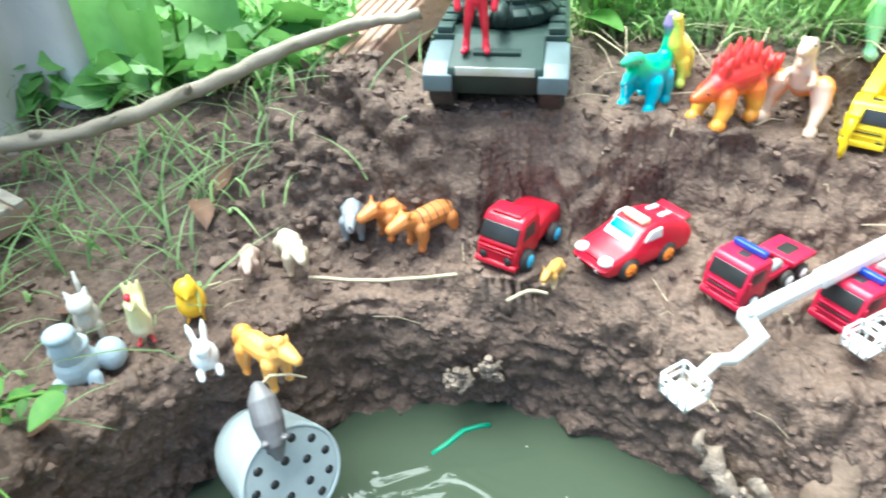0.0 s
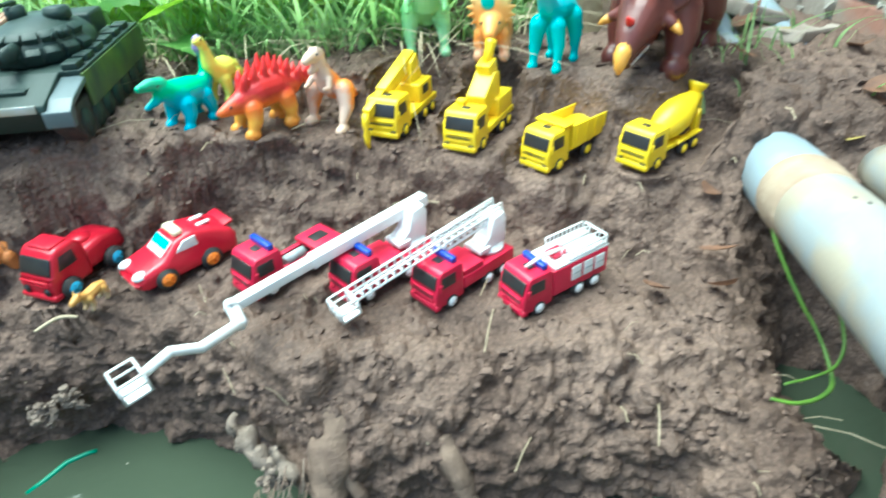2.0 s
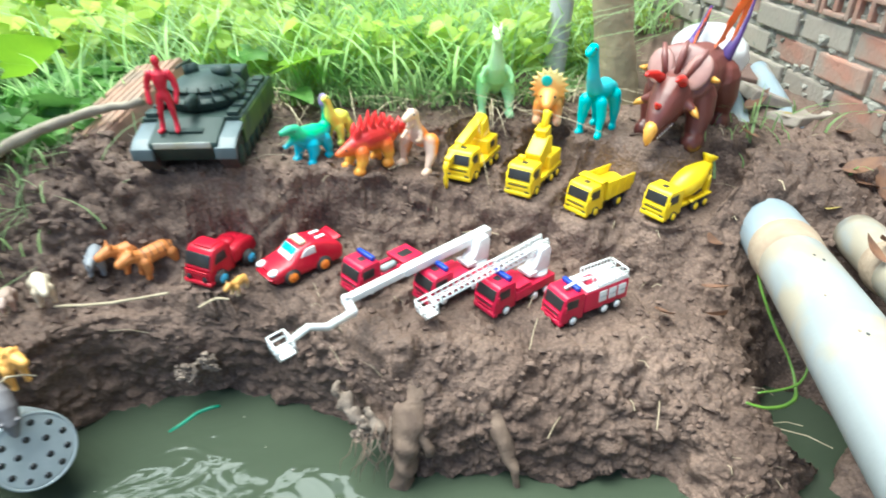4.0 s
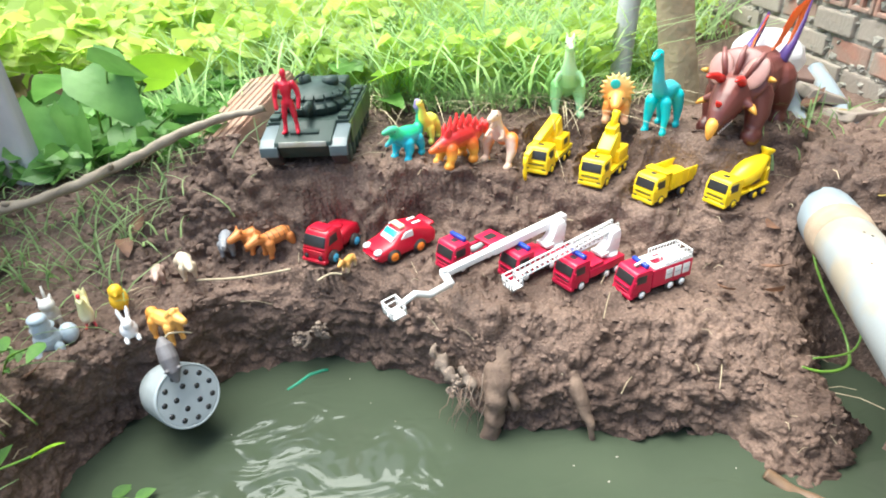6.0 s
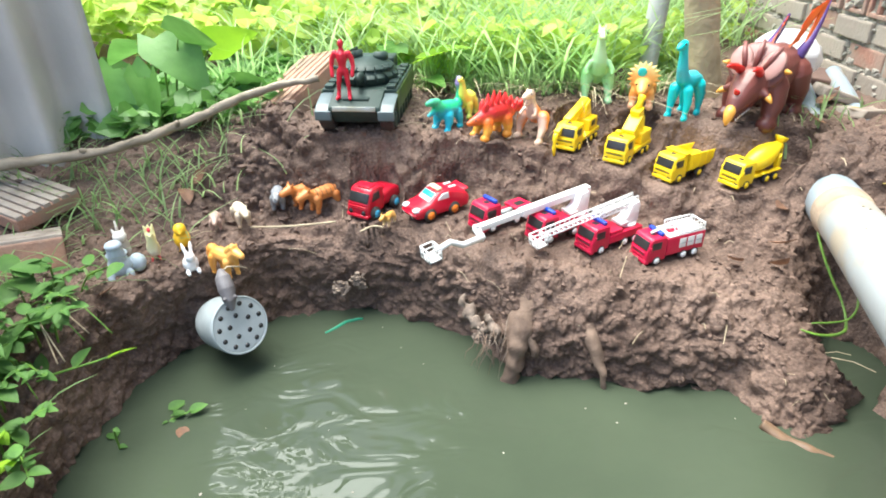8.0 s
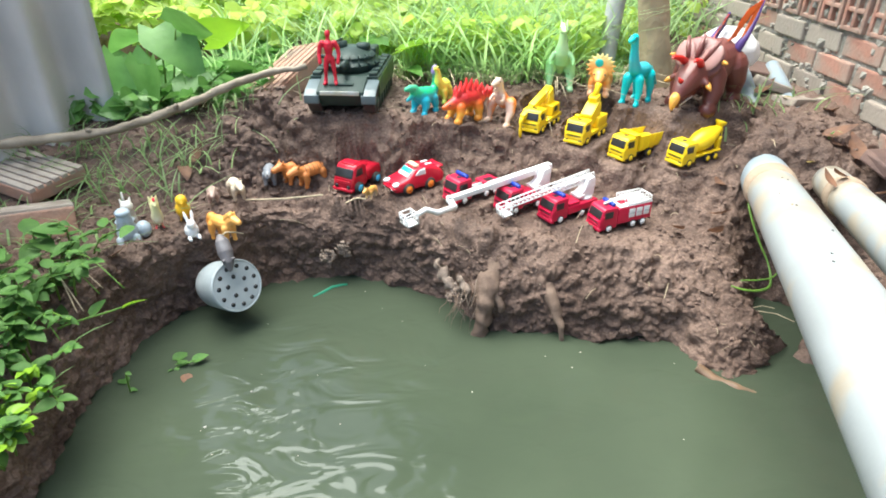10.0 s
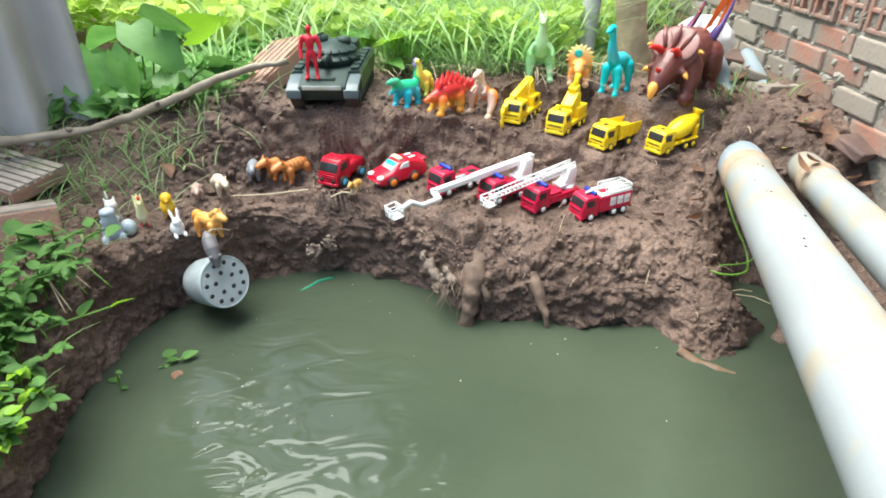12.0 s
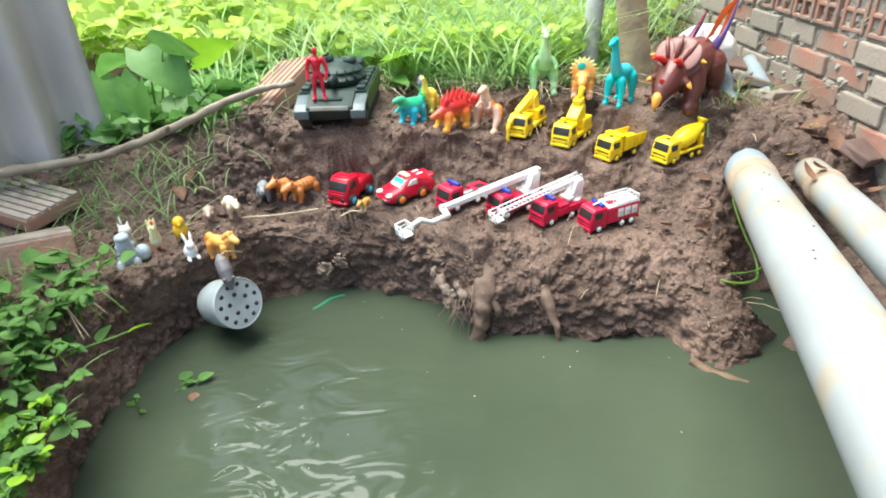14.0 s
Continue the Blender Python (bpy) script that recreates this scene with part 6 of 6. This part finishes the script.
# ---- leaves and grass ----
def leaf_mesh(name, L, W, material, heart=False, curl=0.25, n=8):
    """A leaf along +x with a fold along its middle and a drooping tip."""
    bm = bmesh.new()
    rows = []
    for i in range(n + 1):
        t = i / n
        w = W * (math.sin(math.pi * min(1, t ** 0.75)) ** 0.8 if not heart else (1 - t) ** 0.75 * (0.55 + 1.4 * min(t * 5, 1) * 0.45) * 1.05)
        w = max(w, 0.0004)
        z = -curl * L * t * t
        x = L * t
        xb = x - (0.16 * L * (1 - t) ** 6 if heart else 0)
        rows.append([bm.verts.new((xb, -w, z + 0.22 * w)), bm.verts.new((x - (xb - x) * 0.1, -w * 0.5, z + 0.07 * w)), bm.verts.new((x, 0, z)), bm.verts.new((x - (xb - x) * 0.1, w * 0.5, z + 0.07 * w)), bm.verts.new((xb, w, z + 0.22 * w))])
    for a, b in zip(rows, rows[1:]):
        for k in range(4):
            bm.faces.new((a[k], b[k], b[k + 1], a[k + 1]))
    me = bpy.data.meshes.new(name)
    bm.to_mesh(me)
    bm.free()
    me.materials.append(material)
    for p in me.polygons:
        p.use_smooth = True
    return me


SMALL = [leaf_mesh("leaf", L, W, SPRIG, curl=c) for L, W, c in ((0.030, 0.0085, 0.2), (0.024, 0.008, 0.3), (0.036, 0.009, 0.35))]
MID = [leaf_mesh("leaf", 0.05, 0.016, SPRIG, curl=0.25), leaf_mesh("leaf", 0.042, 0.015, LEAFB, curl=0.2)]
HEART = [leaf_mesh("leaf", 0.115, 0.046, LEAF, True, 0.25, 12), leaf_mesh("leaf", 0.12, 0.05, LEAFB, True, 0.2, 12)]
DEADM = [leaf_mesh("dead_leaf", 0.055, 0.014, DEAD, curl=-0.5), leaf_mesh("dead_leaf", 0.045, 0.016, DEAD, curl=0.6), leaf_mesh("dead_leaf", 0.04, 0.015, DEADY, curl=0.3)]


def leaf_on(parent, me, p, head, pitch, roll=0, s=1.0):
    ob = new("leaf", me)
    ob.parent = parent
    ob.matrix_basis = pose(*p, roll, -pitch, head) @ Matrix.Diagonal((s, s, s, 1))
    return ob


def big_leaf_plant():
    t = thing("broad_leaf_plant", pose(-0.335, 0.665, 0.205), "weed with large heart-shaped green leaves by the fence", "plant")
    spots = [((-0.048, 0.0, 0.085), -75, -58, HEART[0], 0.95, -5), ((-0.008, -0.02, 0.075), -110, -72, HEART[0], 1.05, 12), ((0.015, 0.02, 0.130), -40, -35, HEART[0], 1.0, 30), ((0.045, 0.005, 0.125), -30, 12, HEART[0], 0.85, -50),
             ((0.085, 0.015, 0.105), 12, 22, HEART[1], 0.68, -62), ((-0.02, 0.03, 0.11), 150, -10, HEART[0], 0.8, 20), ((0.12, 0.0, 0.06), 20, -15, HEART[0], 0.7, -30), ((0.06, -0.02, 0.05), -100, -30, HEART[0], 0.55, 0)]
    for p, head, pitch, me, sc, roll in spots:
        part("stem", rough_tube([(p[0] * 0.3, p[1] * 0.3, -0.02, 0.0022), (p[0] * 0.7, p[1] * 0.7, p[2] * 0.55, 0.0018), (*p, 0.0014)], 6, 0.02), VINE, t)
        leaf_on(t, me, p, head, pitch, roll, sc)
    t = thing("broad_leaf_plant", pose(0.09, 0.70, 0.235), "low weed with a few broad leaves beside the tank", "plant")
    for p, head, pitch, sc in (((-0.01, 0, 0.045), -10, 25, 0.7), ((-0.05, 0.03, 0.05), 120, 20, 0.6), ((0.0, -0.02, 0.02), -60, 10, 0.45)):
        part("stem", rough_tube([(0, 0, -0.02, 0.0018), (*p, 0.0012)], 6, 0.02), VINE, t)
        leaf_on(t, HEART[0] if sc < 0.7 else HEART[1], p, head, pitch, 0, sc)


big_leaf_plant()


def weed(x, y, z, height, lean, n, rng, leaves, name="weed", label="small green leafy weed on the bank", both=True, size=1.0):
    t = thing(name, pose(x, y, z), label, "weed", "weeds on the near bank")
    dx, dy = lean
    P = [(0, 0, -0.01, 0.0013), (dx * 0.3, dy * 0.3, height * 0.5, 0.0012), (dx * 0.75, dy * 0.75, height * 0.85, 0.001), (dx, dy, height, 0.0006)]
    part("stem", rough_tube(P, 6, 0.03, step=5), VINE, t)
    for k in range(n):
        f = 0.2 + 0.8 * k / max(1, n - 1)
        i = min(int(f * 3), 2)
        g = f * 3 - i
        p = [P[i][c] * (1 - g) + P[i + 1][c] * g for c in range(3)]
        head = rng.uniform(0, 360) if both is True else both + (80 if k % 2 else -80) + rng.uniform(-20, 20)
        leaf_on(t, rng.choice(leaves), p, head, rng.uniform(-15, 35), rng.uniform(-20, 20), size * rng.uniform(0.65, 1.15))
    return t


rng = random.Random(21)
for k in range(30):
    x, y = rng.uniform(-0.54, -0.33), rng.uniform(-0.12, 0.29)
    weed(x, y, ground(x, y), rng.uniform(0.03, 0.085), (rng.uniform(-0.03, 0.06), rng.uniform(-0.05, 0.03)), rng.randint(9, 16), rng, SMALL, size=0.72)
# clumps of small roundish bright leaves at the water, and thin arching sprigs above them
for k in range(24):
    x, y = -0.328 + rng.gauss(0, 0.018), 0.03 + rng.gauss(0, 0.06)
    weed(x, y, ground(x, y), rng.uniform(0.03, 0.065), (rng.uniform(0.0, 0.045), rng.uniform(-0.03, 0.02)), rng.randint(9, 14), rng, [MID[0], MID[0], MID[1], SMALL[1]], size=0.42, label="low weed with small roundish leaves at the water")
for k in range(26):
    x, y = rng.uniform(-0.42, -0.31), rng.uniform(0.09, 0.29)
    weed(x, y, ground(x, y), rng.uniform(0.02, 0.06), (rng.uniform(0.02, 0.075), rng.uniform(-0.07, 0.0)), rng.randint(8, 14), rng, [SMALL[0], SMALL[1], SMALL[2], MID[0]], size=0.48, label="thin arching sprig with narrow leaves")
for k in range(7):
    x, y = rng.uniform(-0.41, -0.34), rng.uniform(0.14, 0.28)
    a = rng.uniform(-1.2, -0.1)
    L = rng.uniform(0.05, 0.11)
    t = thing("bare_twig", pose(x, y, ground(x, y)), "thin pale bare twig trailing down the bank", "twig", "trailing twigs")
    part("stem", rough_tube([(0, 0, 0.004, 0.0011), (L * 0.45 * math.cos(a), L * 0.45 * math.sin(a), 0.022, 0.001), (L * math.cos(a), L * math.sin(a), -0.01, 0.0007)], 5, 0.03, step=5), STRAW if k % 2 else VINE, t)
for x, y in ((-0.345, 0.28), (-0.38, 0.27), (-0.40, 0.22), (-0.33, 0.20)):
    weed(x, y, ground(x, y), 0.05, (0.015, -0.02), 6, rng, [MID[0], SMALL[0]], size=0.7)
t = thing("weed", pose(-0.335, 0.155, 0.075), "thin sprig with one bright leaf reaching over the water", "weed", "weeds on the near bank")
part("stem", rough_tube([(-0.03, 0, 0, 0.0017), (0.02, 0.01, 0.022, 0.0015), (0.07, 0.018, 0.034, 0.0012), (0.10, 0.022, 0.042, 0.0008)], 6, 0.03), VINE, t)
leaf_on(t, MID[1], (0.085, 0.02, 0.036), 25, 20, -35, 0.7)
leaf_on(t, MID[0], (0.05, 0.016, 0.03), 60, 35, 0, 0.5)
leaf_on(t, SMALL[0], (0.02, 0.01, 0.024), 110, 40, 0, 0.9)
for p, head in (((-0.452, 0.19), 20), ((-0.40, 0.13), -30), ((-0.43, 0.08), 10), ((-0.46, 0.26), 40)):
    weed(p[0], p[1], ground(*p), 0.07, (0.06, -0.05), 22, rng, [SMALL[1]], label="feathery sprig with rows of small leaves", both=head, size=0.75)


def blades(name, spots, rng, lo, hi, width, material, label, kind="stuff", droop=0.45):
    """Grass: one arching strip a blade."""
    verts, faces = [], []
    for x, y, z in spots:
        L, w = rng.uniform(lo, hi), width * rng.uniform(0.6, 1.3)
        a = rng.uniform(0, math.tau)
        d = Vector((math.cos(a), math.sin(a), 0))
        sd = Vector((-d.y, d.x, 0)) * w / 2
        bend, base = rng.uniform(0.1, droop) * L, len(verts)
        lean = rng.uniform(0.0, 0.7) * L
        for i in range(5):
            f = i / 4
            p = Vector((x, y, z)) + d * (lean * f + bend * f * f) + Vector((0, 0, L * f * (1 - 0.35 * droop * f)))
            k = (1 - f ** 2.2)
            verts += [tuple(p - sd * k), tuple(p + sd * k + Vector((0, 0, 0.0003)))]
        for i in range(4):
            faces.append((base + 2 * i, base + 2 * i + 1, base + 2 * i + 3, base + 2 * i + 2))
    return tagged(cloud(name, verts, faces, material, smooth=True), label, "grass", kind=kind)


def edge(x):
    return float(np.interp(x, [-0.5, -0.2, -0.1, 0.05, 0.2, 0.35, 0.42, 0.55], [0.66, 0.72, 0.76, 0.735, 0.675, 0.635, 0.64, 0.72]))


rng = random.Random(3)
spots = []
while len(spots) < 9000:
    x = rng.uniform(-0.25, 1.0)
    y = edge(x) + rng.random() ** 1.6 * 2.2
    if x > 0.56 and y < 0.95:
        continue
    if math.hypot(x - 0.45, y - 0.66) < 0.06:
        continue
    if x < 0.08 and y < 1.5 and rng.random() < 0.6:
        continue
    spots.append((x + (y - 0.7) * (x - 0.3) * 0.5, y, ground(x, y) - 0.004))
blades("tall_grass", spots, rng, 0.05, 0.22, 0.0042, GRASS, "tall fresh green grass behind the toys", droop=0.8)
spots = []
while len(spots) < 1500:
    x = rng.uniform(-0.1, 0.55)
    y = edge(x) + rng.uniform(-0.03, 0.05)
    spots.append((x, y, ground(x, y) - 0.003))
blades("short_grass", spots, rng, 0.02, 0.07, 0.003, GRASS, "short grass at the edge of the soil", droop=0.9)
spots = []
for cx, cy, n, sx, sy in ((-0.42, 0.52, 130, 0.08, 0.05), (-0.28, 0.50, 60, 0.06, 0.03), (-0.22, 0.60, 90, 0.05, 0.05), (-0.40, 0.40, 60, 0.08, 0.05), (-0.16, 0.70, 160, 0.07, 0.06), (-0.42, 0.25, 90, 0.06, 0.07), (0.66, 0.49, 34, 0.05, 0.03), (0.60, 0.58, 16, 0.03, 0.02)):
    for _ in range(n):
        x, y = rng.gauss(cx, sx), rng.gauss(cy, sy)
        spots.append((x, y, ground(x, y) - 0.003))
blades("weedy_grass", spots, rng, 0.025, 0.075, 0.0028, GRASS, "thin weedy grass on the bank", droop=1.2)
spots = []
for _ in range(500):
    x = rng.uniform(-0.35, 0.5)
    y = edge(x) + rng.gauss(0.0, 0.03)
    spots.append((x, y, ground(x, y) + 0.001))
blades("dry_grass", spots, rng, 0.03, 0.09, 0.0018, STRAW, "dry straw-coloured grass at the edge", droop=2.4)


def leaf_cloud(name, spots, rng, r0, r1, material, label, category, tilt=0.6):
    """Many small leaves of six faces each, folded along the middle."""
    verts, faces = [], []
    for x, y, z in spots:
        r = rng.uniform(r0, r1)
        a = rng.uniform(0, math.tau)
        n = Vector((rng.gauss(0, tilt), rng.gauss(-0.2, tilt), 1)).normalized()
        u = n.orthogonal().normalized()
        u = (u * math.cos(a) + n.cross(u) * math.sin(a)).normalized()
        v = n.cross(u)
        c = Vector((x, y, z))
        base = len(verts)
        for du, dv, dn in ((-1, 0, 0), (-0.6, 0.75, 0.25), (0.25, 0.8, 0.25), (1.1, 0, -0.25), (0.25, -0.8, 0.25), (-0.6, -0.75, 0.25), (0.2, 0, 0)):
            verts.append(tuple(c + u * du * r + v * dv * r + n * dn * r))
        faces += [(base, base + 6, base + 1), (base + 1, base + 6, base + 2), (base + 2, base + 6, base + 3), (base + 3, base + 6, base + 4), (base + 4, base + 6, base + 5), (base + 5, base + 6, base)]
    return tagged(cloud(name, verts, faces, material, smooth=False), label, category, kind="stuff")


spots = []
while len(spots) < 7500:
    y = 0.86 + rng.random() ** 1.3 * 3.2
    x = rng.uniform(-1.5, 0.35) * (0.45 + 0.5 * y)
    if x > 0.02 + 0.1 * y and rng.random() < 0.75:
        continue
    lump = 0.10 + 0.07 * noise.noise(Vector((x * 3, y * 3, 0)))
    spots.append((x, y, 0.24 + rng.uniform(0.25, 1.0) * lump))
leaf_cloud("ground_cover", spots, rng, 0.016, 0.034, LEAFY, "dense bright yellow-green leafy ground cover", "plants")
spots = []
for _ in range(900):
    x, y = rng.uniform(-0.62, -0.14), rng.uniform(0.60, 0.90)
    spots.append((x, y, ground(x, y) + rng.uniform(0.0, 0.04)))
leaf_cloud("low_weeds", spots, rng, 0.009, 0.022, LEAF, "low dark green weeds by the fence", "weeds")
spots = []
while len(spots) < 2200:
    x = rng.uniform(-0.05, 0.75)
    y = edge(x) + 0.02 + rng.random() ** 2 * 0.9
    if x > 0.54 and y < 0.95:
        continue
    spots.append((x, y, ground(x, y) + rng.uniform(0.005, 0.10)))
leaf_cloud("grass_weeds", spots, rng, 0.006, 0.017, LEAFY, "small broad leaves among the grass", "weeds", 0.8)
# the crown over the place, out of view but for its reflection and shade
spots = []
for k in range(4800):
    a, r = rng.uniform(0, math.tau), rng.random() ** 0.5
    c = (-1.2, 1.9, 2.2, 0.8) if k < 110 else rng.choice(((0.9, 2.6, 2.3, 1.0), (0.2, 3.4, 2.2, 0.9), (1.8, 2.2, 2.0, 0.9), (0.6, 1.9, 2.9, 0.7), (0.75, 1.55, 1.9, 0.55)))
    spots.append((c[0] + math.cos(a) * r * c[3], c[1] + math.sin(a) * r * c[3] * 0.7, c[2] + rng.gauss(0, 0.35) * c[3]))
ob = leaf_cloud("crown", spots, rng, 0.05, 0.10, CANOPY, "leafy crown", "tree", tilt=1.0)
for key in ("label", "category", "kind"):
    del ob[key]
ob.parent = tree
ob.matrix_parent_inverse = tree.matrix_world.inverted()

rng = random.Random(8)
for x, y, head, pitch, k, s in ((0.515, 0.345, -70, 10, 0, 0.9), (0.532, 0.375, 20, 20, 1, 0.8), (0.508, 0.315, -95, 40, 0, 0.8), (0.70, 0.385, 10, 15, 1, 1.1), (0.735, 0.36, 80, 25, 0, 1.1), (0.66, 0.37, 30, 10, 2, 0.9), (0.69, 0.40, -20, 5, 0, 1.0), (0.73, 0.45, 60, 10, 1, 1.0), (0.66, 0.55, 15, 15, 0, 0.9), (0.69, 0.52, -40, 10, 2, 0.9),
                                (0.74, 0.30, 100, 60, 1, 1.0), (0.625, 0.46, 170, 10, 0, 0.8), (-0.265, 0.50, -60, 25, 1, 0.9), (-0.255, 0.505, 60, 40, 0, 0.8), (-0.30, 0.27, 10, 8, 0, 0.7), (-0.34, 0.38, 30, 5, 1, 0.6), (0.46, 0.33, -100, 5, 0, 0.8)):
    ob = new("dead_leaf", DEADM[k])
    ob.matrix_world = pose(x, y, ground(x, y) + 0.004, rng.uniform(-20, 20), -pitch * 0.4, head) @ Matrix.Diagonal((s * 0.75, s * 0.75, s * 0.75, 1))
    tagged(ob, "curled brown dead leaf lying on the soil" if k < 2 else "yellowed dead leaf lying on the soil", "dead leaf", "fallen leaves")
for s_, an, head in ((0.10, 0.2, 200), (0.16, -0.6, 260), (0.17, -0.9, 300), (0.13, 0.9, 100)):
    q = p2a + pipe_d * s_ + (up_p * math.cos(an) + side_p * math.sin(an)) * 0.027
    ob = new("dead_leaf", DEADM[0])
    ob.matrix_world = pose(*q, 10, -5, head) @ Matrix.Diagonal((0.5, 0.5, 0.5, 1))
    tagged(ob, "curled brown dead leaf caught on the drain pipe", "dead leaf", "fallen leaves")

# ---- loose clods, straw and floating bits ----
rng = random.Random(12)
places = []
while len(places) < 4200:
    i, j = rng.randrange(40, SOIL_GRID.shape[0] - 40), rng.randrange(SOIL_GRID.shape[1])
    x, y, z = SOIL_GRID[i, j]
    if not (-0.5 < x < 0.75 and 0.05 < y < 0.75) or z < 0.02:
        continue
    dense = 1.0 if (x < -0.13 or y > 0.44 or x > 0.44 or i < 60) else 0.45
    if rng.random() > dense:
        continue
    r = rng.choice((0.001, 0.0013, 0.0016, 0.002, 0.0028, 0.004))
    if -0.24 < x < -0.1 and 0.44 < y < 0.62 and rng.random() < 0.4:
        r = rng.uniform(0.003, 0.008)
    places.append((x, y, z + r * 0.25, r))
lumps("loose_clods", places, CLOD, "loose crumbs and clods of brown soil", "soil")
bm_v, bm_f = [], []
for _ in range(190):
    i, j = rng.randrange(30, SOIL_GRID.shape[0] - 45), rng.randrange(SOIL_GRID.shape[1])
    x, y, z = SOIL_GRID[i, j]
    if not (-0.45 < x < 0.72 and 0.08 < y < 0.7) or z < 0.02:
        continue
    a, L, up = rng.uniform(0, math.tau), rng.uniform(0.008, 0.045), rng.uniform(-0.2, 0.35)
    d, w = Vector((math.cos(a), math.sin(a), up)) * L, rng.uniform(0.0002, 0.0006)
    sd = Vector((-math.sin(a), math.cos(a), 0)) * w
    b = len(bm_v)
    for f in (0, 0.5, 1):
        p = Vector((x, y, z + 0.0025)) + d * f + Vector((0, 0, 0.004 * math.sin(f * 3)))
        bm_v += [tuple(p - sd), tuple(p + sd), tuple(p + Vector((0, 0, w * 1.5)))]
    for f in (0, 3):
        for k in range(3):
            bm_f.append((b + f + k, b + f + (k + 1) % 3, b + f + 3 + (k + 1) % 3, b + f + 3 + k))
tagged(cloud("straw_bits", bm_v, bm_f, STRAW), "bits of dry straw and rootlets on the soil", "straw", kind="stuff")
for P in ([(-0.155, 0.415, 0.133, 0.0014), (-0.10, 0.402, 0.139, 0.0016), (-0.04, 0.405, 0.142, 0.0014)], [(-0.005, 0.372, 0.143, 0.0012), (0.01, 0.378, 0.147, 0.0016), (0.024, 0.376, 0.146, 0.0012)], [(-0.255, 0.40, 0.128, 0.0009), (-0.22, 0.405, 0.137, 0.0009)]):
    tagged(link_mesh("dry_stick", rough_tube(P, 6, 0.05), STRAW), "thin pale dry stick lying on the soil", "stick", "dry sticks")
places = [(rng.uniform(-0.2, 0.45), rng.uniform(0.0, 0.36), 0.0006, rng.uniform(0.0006, 0.0016)) for _ in range(30)]
lumps("floating_bits", [p for p in places if p[1] < 0.2 or p[0] < 0.1], FOAM, "small pale bits floating on the water", "debris", 0.3)
for x, y, head, k in ((-0.228, 0.215, 40, 0), (-0.205, 0.185, 310, 1), (-0.272, 0.172, 120, 0)):
    ob = new("dead_leaf", DEADM[k] if k else MID[0])
    ob.matrix_world = pose(x, y, 0.002, rng.uniform(-12, 12), rng.uniform(-8, 2), head) @ Matrix.Diagonal((0.45, 0.45, 0.4, 1))
    tagged(ob, "fallen leaf floating on the pond near the bank", "leaf", "floating leaves")
weed(-0.262, 0.160, -0.002, 0.035, (0.004, -0.004), 2, rng, [SMALL[1]], label="bare twig standing in the shallow water", size=0.4)
weed(-0.232, 0.195, -0.008, 0.014, (0.035, 0.012), 7, rng, [MID[0], SMALL[1]], label="drowned weed lying at the water's edge", size=0.4)
